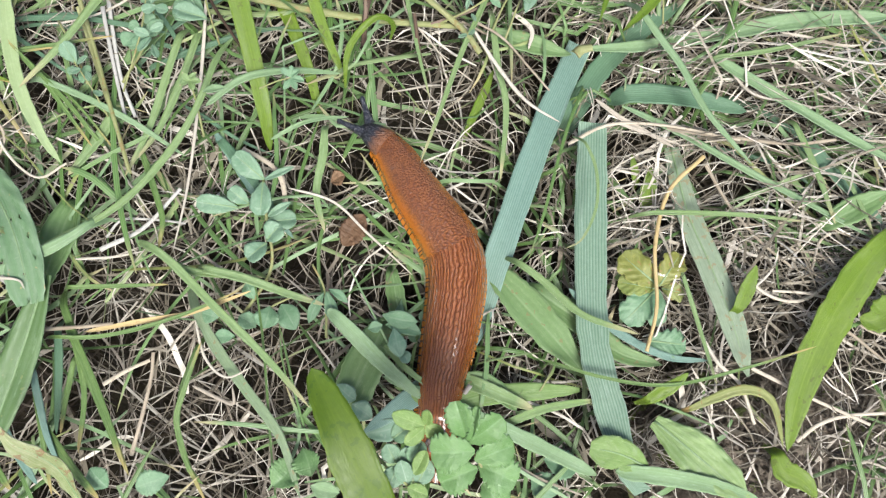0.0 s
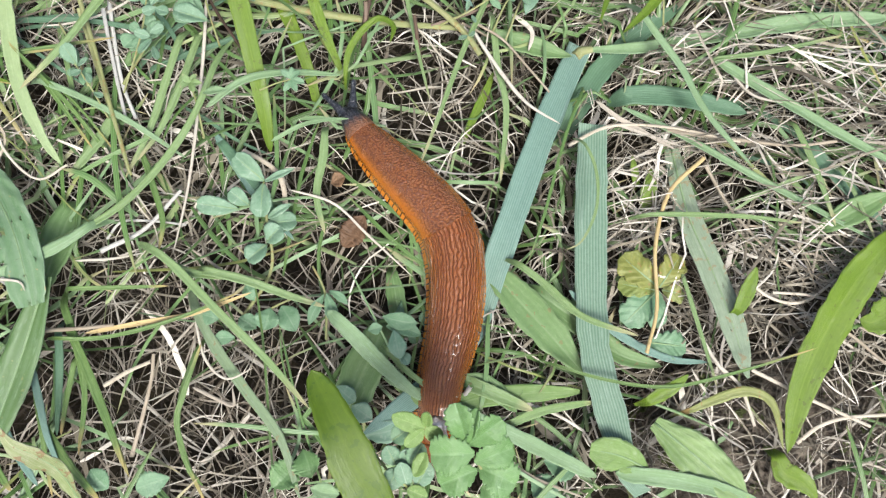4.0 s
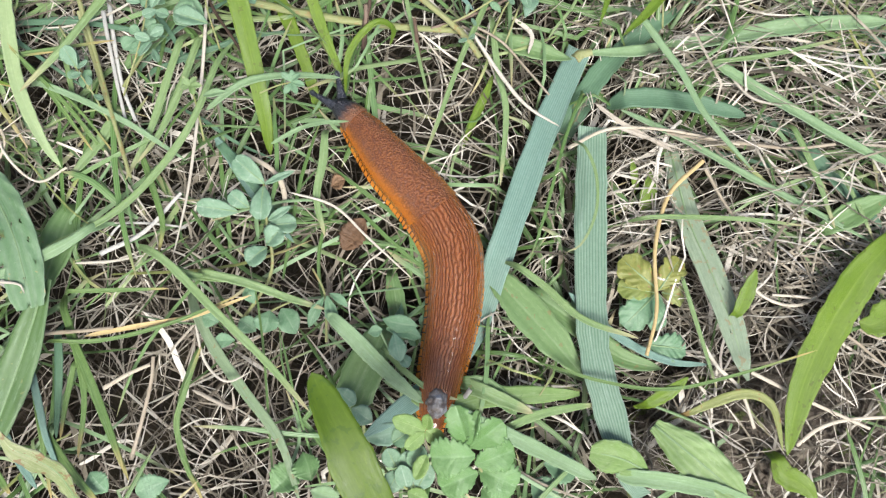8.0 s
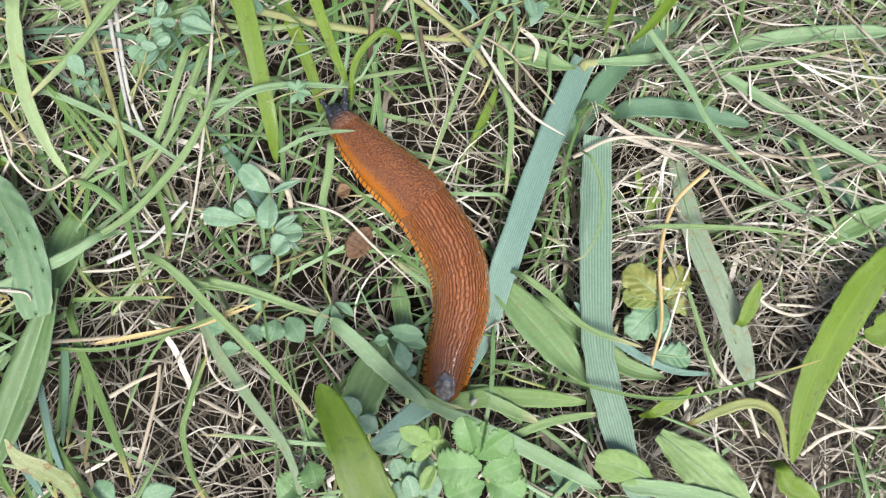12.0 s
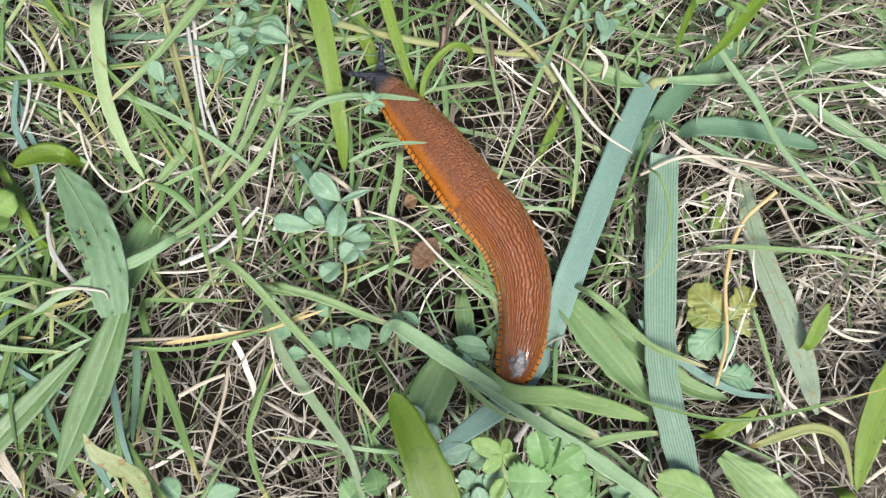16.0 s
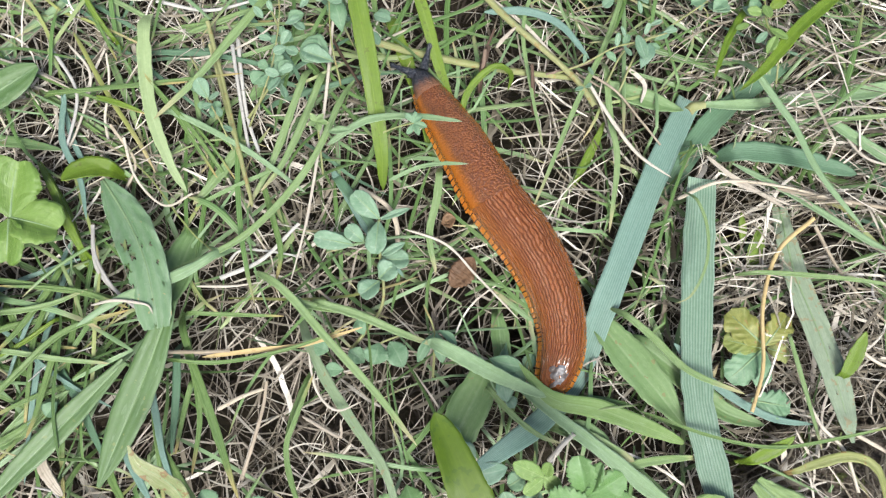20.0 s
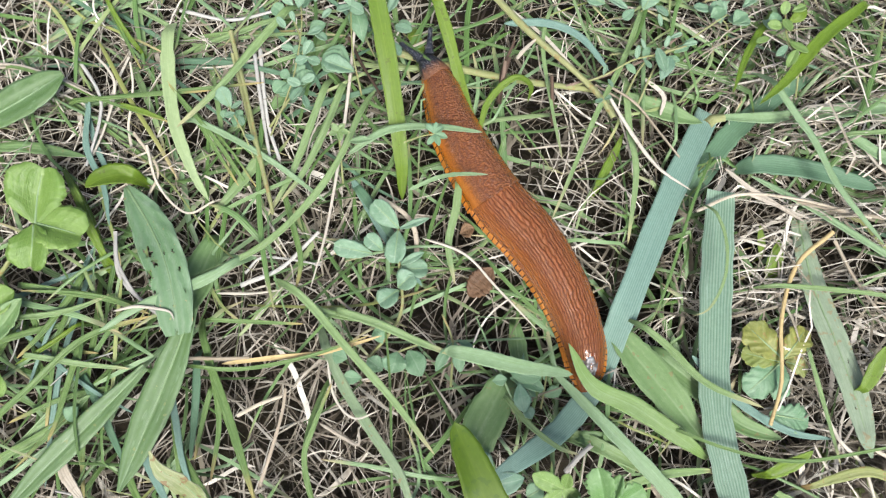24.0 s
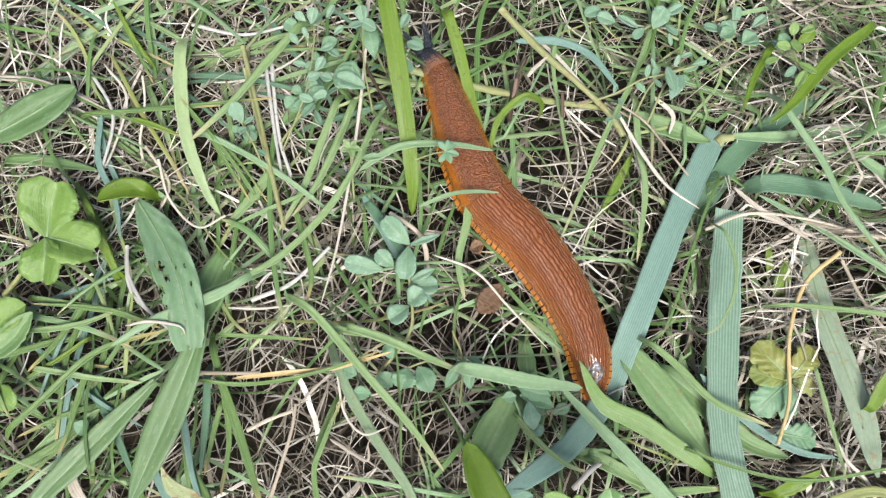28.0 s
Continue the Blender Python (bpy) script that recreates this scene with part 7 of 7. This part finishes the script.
leaflet(herb, "herb", 5.3, (46.0, 134.6, 6.0), (50.2, 137.0, 7.0))
leaflet(herb, "herb", 5.3, (53.0, 133.3, 6.0), (57.1, 136.1, 7.0))
leaflet(herb, "bluel", 4.5, (30.4, 110.7, 8.0), (33.0, 118.3, 9.0))
leaflet(herb, "herb", 4.2, (63.4, 132.8, 7.0), (66.4, 136.3, 8.0))
leaflet(herb, "lime", 3.9, (70.0, 134.3, 7.0), (74.7, 139.0, 8.0))
stalk(herb, 0.7, (24.9, 104.5, 3.0), (31.0, 119.5, 4.7), (40.7, 127.2, 6.3), (50.5, 134.8, 8.0))
leaflet(herb, "herb", 8.0, (-66.1, 107.0, 6.0), (-72.7, 111.3, 7.0))
leaflet(herb, "herb", 4.3, (-78.7, 101.0, 7.0), (-75.1, 104.7, 8.0))
leaflet(herb, "herb", 3.9, (-80.0, 101.2, 6.0), (-83.5, 97.0, 7.0))
leaflet(herb, "herb", 3.3, (-82.1, 102.9, 6.0), (-85.1, 104.4, 7.0))
leaflet(herb, "herb", 4.0, (-78.9, 103.9, 6.0), (-80.2, 107.8, 7.0))
leaflet(herb, "herb", 3.3, (-97.1, 90.9, 6.0), (-94.9, 88.4, 6.0))
leaflet(herb, "herb", 4.9, (-100.6, 93.4, 6.0), (-103.7, 96.3, 7.0))
herb = plant("bedstraw", "small grey-green sprig with whorled leaflets on a thin stem")
stalk(herb, 0.7, (20.9, 107.0, 3.0), (26.3, 118.2, 4.5), (34.4, 122.9, 6.0))
leaflet(herb, "herb", 2.4, (25.8, 117.7, 6.0), (26.7, 122.2, 7.0))
leaflet(herb, "herb", 2.4, (32.3, 119.9, 6.0), (36.4, 118.4, 7.0))
leaflet(herb, "herb", 2.3, (34.9, 121.5, 6.0), (39.1, 123.2, 7.0))
leaflet(herb, "herb", 2.2, (23.4, 113.3, 6.0), (19.9, 115.9, 7.0))
leaflet(herb, "herb", 2.1, (36.5, 122.1, 6.0), (40.5, 126.4, 7.0))
herb = plant("trefoil", "tall pale green trefoil sprig with small folded leaflets")
stalk(herb, 0.6, (-86.0, 84.3, 4.0), (-80.7, 98.1, 9.8), (-79.7, 108.0, 10.5), (-79.7, 119.0, 11.3), (-81.4, 127.1, 12.0))
lamina(herb, "trefoil", "obovate", 3.7, (-81.2, 123.3, 12.0), (-80.7, 128.1, 13.5), fold=0.35, roll=0.08)
lamina(herb, "trefoil", "obovate", 2.6, (-82.9, 124.1, 12.0), (-86.1, 125.9, 13.5), fold=0.44, roll=0.33)
lamina(herb, "trefoil", "obovate", 3.0, (-77.4, 114.9, 12.0), (-73.1, 116.2, 13.5), fold=0.28, roll=0.17)
lamina(herb, "trefoil", "round", 3.0, (-74.9, 115.9, 12.0), (-71.1, 112.6, 13.5), fold=0.36, roll=0.29)
lamina(herb, "trefoil", "obovate", 3.4, (-77.6, 107.8, 12.0), (-75.4, 111.8, 13.5), fold=0.55, roll=0.02)
lamina(herb, "trefoil", "obovate", 3.0, (-75.9, 107.3, 12.0), (-79.1, 104.7, 13.5), fold=0.26, roll=0.37)
lamina(herb, "trefoil", "obovate", 3.0, (-76.4, 106.9, 12.0), (-72.1, 105.0, 13.5), fold=0.53, roll=-0.18)
lamina(herb, "trefoil", "round", 2.8, (-77.1, 98.2, 12.0), (-81.0, 98.7, 13.5), fold=0.49, roll=0.34)
lamina(herb, "trefoil", "round", 3.0, (-76.7, 97.5, 12.0), (-79.0, 92.4, 13.5), fold=0.59, roll=-0.29)
lamina(herb, "trefoil", "obovate", 2.8, (-77.3, 99.3, 12.0), (-73.1, 100.6, 13.5), fold=0.25, roll=-0.23)
lamina(herb, "trefoil", "round", 2.0, (-80.9, 109.6, 12.0), (-84.3, 109.2, 13.5), fold=0.51, roll=0.28)
lamina(herb, "trefoil", "round", 2.2, (-84.2, 116.4, 12.0), (-86.9, 118.8, 13.5), fold=0.43, roll=0.03)
lamina(herb, "trefoil", "obovate", 1.8, (-81.7, 118.5, 12.0), (-83.0, 121.1, 13.5), fold=0.56, roll=0.15)
lamina(herb, "trefoil", "round", 2.4, (-73.6, 120.7, 12.0), (-70.8, 122.8, 13.5), fold=0.60, roll=0.14)
lamina(herb, "trefoil", "round", 2.4, (-76.6, 125.9, 12.0), (-74.6, 129.6, 13.5), fold=0.59, roll=0.32)
lamina(herb, "trefoil", "obovate", 2.2, (-76.0, 95.3, 12.0), (-73.8, 90.8, 13.5), fold=0.45, roll=0.39)
herb = plant("trefoil", "small grey-green trefoil shoot among dry stalks")
stalk(herb, 0.6, (-90.9, 77.6, 1.0), (-93.8, 84.0, 7.5), (-98.8, 91.1, 9.0))
lamina(herb, "trefoil", "obovate", 4.9, (-97.8, 90.4, 9.0), (-101.7, 95.7, 10.5), fold=0.23, roll=0.28)
lamina(herb, "trefoil", "obovate", 2.2, (-95.1, 88.0, 9.0), (-92.7, 84.8, 10.5), fold=0.34, roll=-0.35)
lamina(herb, "trefoil", "obovate", 2.2, (-96.4, 88.8, 9.0), (-98.6, 86.9, 10.5), fold=0.32, roll=0.22)
lamina(herb, "trefoil", "obovate", 1.9, (-92.4, 82.2, 9.0), (-89.1, 80.4, 10.5), fold=0.44, roll=0.21)
lamina(herb, "trefoil", "round", 2.2, (-97.6, 90.3, 9.0), (-94.4, 91.8, 10.5), fold=0.42, roll=0.34)
herb = plant("trefoil", "trefoil with round grey-green leaflets beside a grass blade")
stalk(herb, 0.6, (-60.5, 101.2, 1.0), (-63.9, 113.0, 7.5), (-66.0, 127.4, 9.0))
lamina(herb, "trefoil", "obovate", 6.5, (-62.2, 105.3, 9.0), (-71.4, 107.3, 10.5), fold=0.60, roll=-0.15)
lamina(herb, "trefoil", "obovate", 4.4, (-65.6, 126.7, 9.0), (-67.1, 131.9, 10.5), fold=0.58, roll=0.38)
lamina(herb, "trefoil", "round", 3.9, (-66.6, 127.7, 9.0), (-61.5, 124.4, 10.5), fold=0.26, roll=-0.37)
lamina(herb, "trefoil", "round", 3.2, (-66.0, 127.3, 9.0), (-69.7, 124.4, 10.5), fold=0.34, roll=-0.29)
lamina(herb, "trefoil", "round", 3.7, (-51.4, 121.7, 9.0), (-46.2, 119.4, 10.5), fold=0.38, roll=0.02)
lamina(herb, "trefoil", "obovate", 3.7, (-54.1, 126.0, 9.0), (-51.9, 130.4, 10.5), fold=0.45, roll=0.35)
lamina(herb, "trefoil", "round", 3.2, (-51.8, 115.9, 9.0), (-48.9, 111.1, 10.5), fold=0.45, roll=0.17)
lamina(herb, "trefoil", "round", 3.2, (-57.9, 126.7, 9.0), (-60.9, 130.5, 10.5), fold=0.59, roll=0.02)
herb = plant("bedstraw", "thin twiggy herb with tiny leaves at its joints")
stalk(herb, 0.7, (4.5, 109.3, 2.0), (13.7, 111.3, 7.8), (21.9, 116.6, 8.5), (29.4, 118.8, 9.3), (37.6, 121.9, 10.0))
lamina(herb, "trefoil", "obovate", 1.4, (12.7, 110.0, 10.0), (13.3, 112.5, 11.5), fold=0.52, roll=0.39)
lamina(herb, "trefoil", "round", 1.2, (14.3, 108.9, 10.0), (15.4, 105.8, 11.5), fold=0.45, roll=0.11)
lamina(herb, "trefoil", "round", 1.8, (22.5, 116.3, 10.0), (22.7, 120.0, 11.5), fold=0.39, roll=0.14)
lamina(herb, "trefoil", "round", 1.5, (25.1, 119.6, 10.0), (23.4, 122.2, 11.5), fold=0.50, roll=-0.38)
lamina(herb, "trefoil", "obovate", 1.5, (24.7, 116.4, 10.0), (26.6, 113.0, 11.5), fold=0.59, roll=-0.20)
lamina(herb, "trefoil", "round", 3.4, (28.7, 120.4, 10.0), (31.0, 112.1, 11.5), fold=0.27, roll=-0.25)
lamina(herb, "trefoil", "round", 1.7, (31.0, 120.8, 10.0), (31.8, 124.0, 11.5), fold=0.32, roll=-0.10)
lamina(herb, "trefoil", "obovate", 1.7, (32.2, 124.0, 10.0), (35.6, 125.0, 11.5), fold=0.59, roll=0.15)
lamina(herb, "trefoil", "obovate", 1.6, (36.3, 122.1, 10.0), (40.2, 122.5, 11.5), fold=0.46, roll=-0.18)
lamina(herb, "trefoil", "round", 1.7, (29.7, 127.8, 10.0), (28.5, 131.0, 11.5), fold=0.46, roll=-0.32)
lamina(herb, "trefoil", "round", 1.5, (13.0, 102.3, 10.0), (10.5, 100.5, 11.5), fold=0.47, roll=-0.22)
lamina(herb, "trefoil", "obovate", 1.5, (13.3, 102.3, 10.0), (15.1, 102.7, 11.5), fold=0.23, roll=0.19)
herb = plant("trefoil", "yellow-green trefoil sprig with round young leaves")
stalk(herb, 0.6, (73.8, 111.8, 2.0), (71.9, 120.1, 8.0), (68.1, 128.7, 9.0), (67.4, 135.8, 10.0))
lamina(herb, "shoot", "round", 3.0, (67.0, 135.0, 10.0), (67.1, 138.7, 11.5), fold=0.31, roll=0.23)
lamina(herb, "shoot", "obovate", 3.2, (69.4, 136.3, 10.0), (73.0, 137.5, 11.5), fold=0.33, roll=0.27)
lamina(herb, "shoot", "round", 3.2, (66.4, 131.0, 10.0), (61.4, 130.6, 11.5), fold=0.34, roll=0.26)
lamina(herb, "shoot", "round", 3.0, (67.0, 133.5, 10.0), (68.3, 128.8, 11.5), fold=0.44, roll=-0.06)
lamina(herb, "shoot", "round", 3.0, (68.7, 125.8, 10.0), (73.3, 122.1, 11.5), fold=0.39, roll=0.11)
lamina(herb, "shoot", "round", 2.2, (62.4, 126.9, 10.0), (57.9, 124.1, 11.5), fold=0.21, roll=-0.07)
lamina(herb, "shoot", "round", 3.1, (67.8, 117.5, 10.0), (70.0, 122.5, 11.5), fold=0.58, roll=0.30)
lamina(herb, "trefoil", "round", 2.4, (67.9, 124.5, 10.0), (63.8, 120.2, 11.5), fold=0.42, roll=0.39)
herb = plant("trefoil", "low clump of round grey-green leaflets in the grass")
stalk(herb, 0.6, (54.1, 130.3, -4.0), (52.5, 133.7, 2.5), (49.2, 136.5, 4.0))
lamina(herb, "trefoil", "obovate", 5.5, (49.8, 134.0, 4.0), (48.0, 140.8, 5.5), fold=0.50, roll=0.27)
lamina(herb, "trefoil", "round", 5.5, (52.1, 135.7, 4.0), (58.5, 134.1, 5.5), fold=0.42, roll=0.31)
lamina(herb, "trefoil", "round", 3.7, (46.8, 138.7, 4.0), (41.0, 138.3, 5.5), fold=0.25, roll=-0.20)
lamina(herb, "trefoil", "obovate", 3.4, (56.8, 140.2, 4.0), (60.5, 143.7, 5.5), fold=0.56, roll=0.32)
lamina(herb, "trefoil", "obovate", 3.7, (51.3, 140.3, 4.0), (51.7, 146.2, 5.5), fold=0.39, roll=-0.30)
lamina(herb, "trefoil", "obovate", 3.7, (62.9, 136.3, 4.0), (66.8, 132.9, 5.5), fold=0.47, roll=0.02)
herb = plant("trefoil", "low clump of round grey-green leaflets in the grass")
stalk(herb, 0.6, (24.6, 133.6, -4.0), (24.6, 136.0, 2.5), (26.8, 138.3, 4.0))
lamina(herb, "trefoil", "obovate", 6.1, (25.4, 136.6, 4.0), (28.7, 143.6, 5.5), fold=0.34, roll=-0.20)
lamina(herb, "trefoil", "round", 3.7, (20.5, 136.7, 4.0), (13.8, 139.2, 5.5), fold=0.52, roll=-0.35)
lamina(herb, "trefoil", "obovate", 3.2, (22.7, 136.6, 4.0), (19.0, 132.1, 5.5), fold=0.41, roll=0.25)
lamina(herb, "trefoil", "round", 3.0, (29.4, 138.4, 4.0), (32.8, 134.3, 5.5), fold=0.57, roll=0.24)
lamina(herb, "trefoil", "obovate", 4.7, (13.5, 137.9, 4.0), (7.4, 138.7, 5.5), fold=0.40, roll=0.06)
lamina(herb, "trefoil", "round", 4.2, (8.5, 142.2, 4.0), (3.3, 138.7, 5.5), fold=0.30, roll=0.09)
lamina(herb, "trefoil", "obovate", 3.9, (29.3, 141.8, 4.0), (34.3, 145.0, 5.5), fold=0.39, roll=0.22)
herb = plant("fern", "small dark green toothed leaf beside the bent grass")
stalk(herb, 0.7, (1.7, 10.8, -5.0), (2.2, 14.9, -4.5), (2.7, 20.6, -4.0))
leaflet(herb, "herbs", 3.6, (2.3, 14.4, -4.5), (7.3, 16.8, -4.0))
leaflet(herb, "herbs", 3.6, (2.2, 14.9, -4.5), (-2.5, 16.5, -4.0))
leaflet(herb, "herbs", 4.0, (2.7, 18.6, -4.5), (3.3, 23.9, -4.0))

motions()
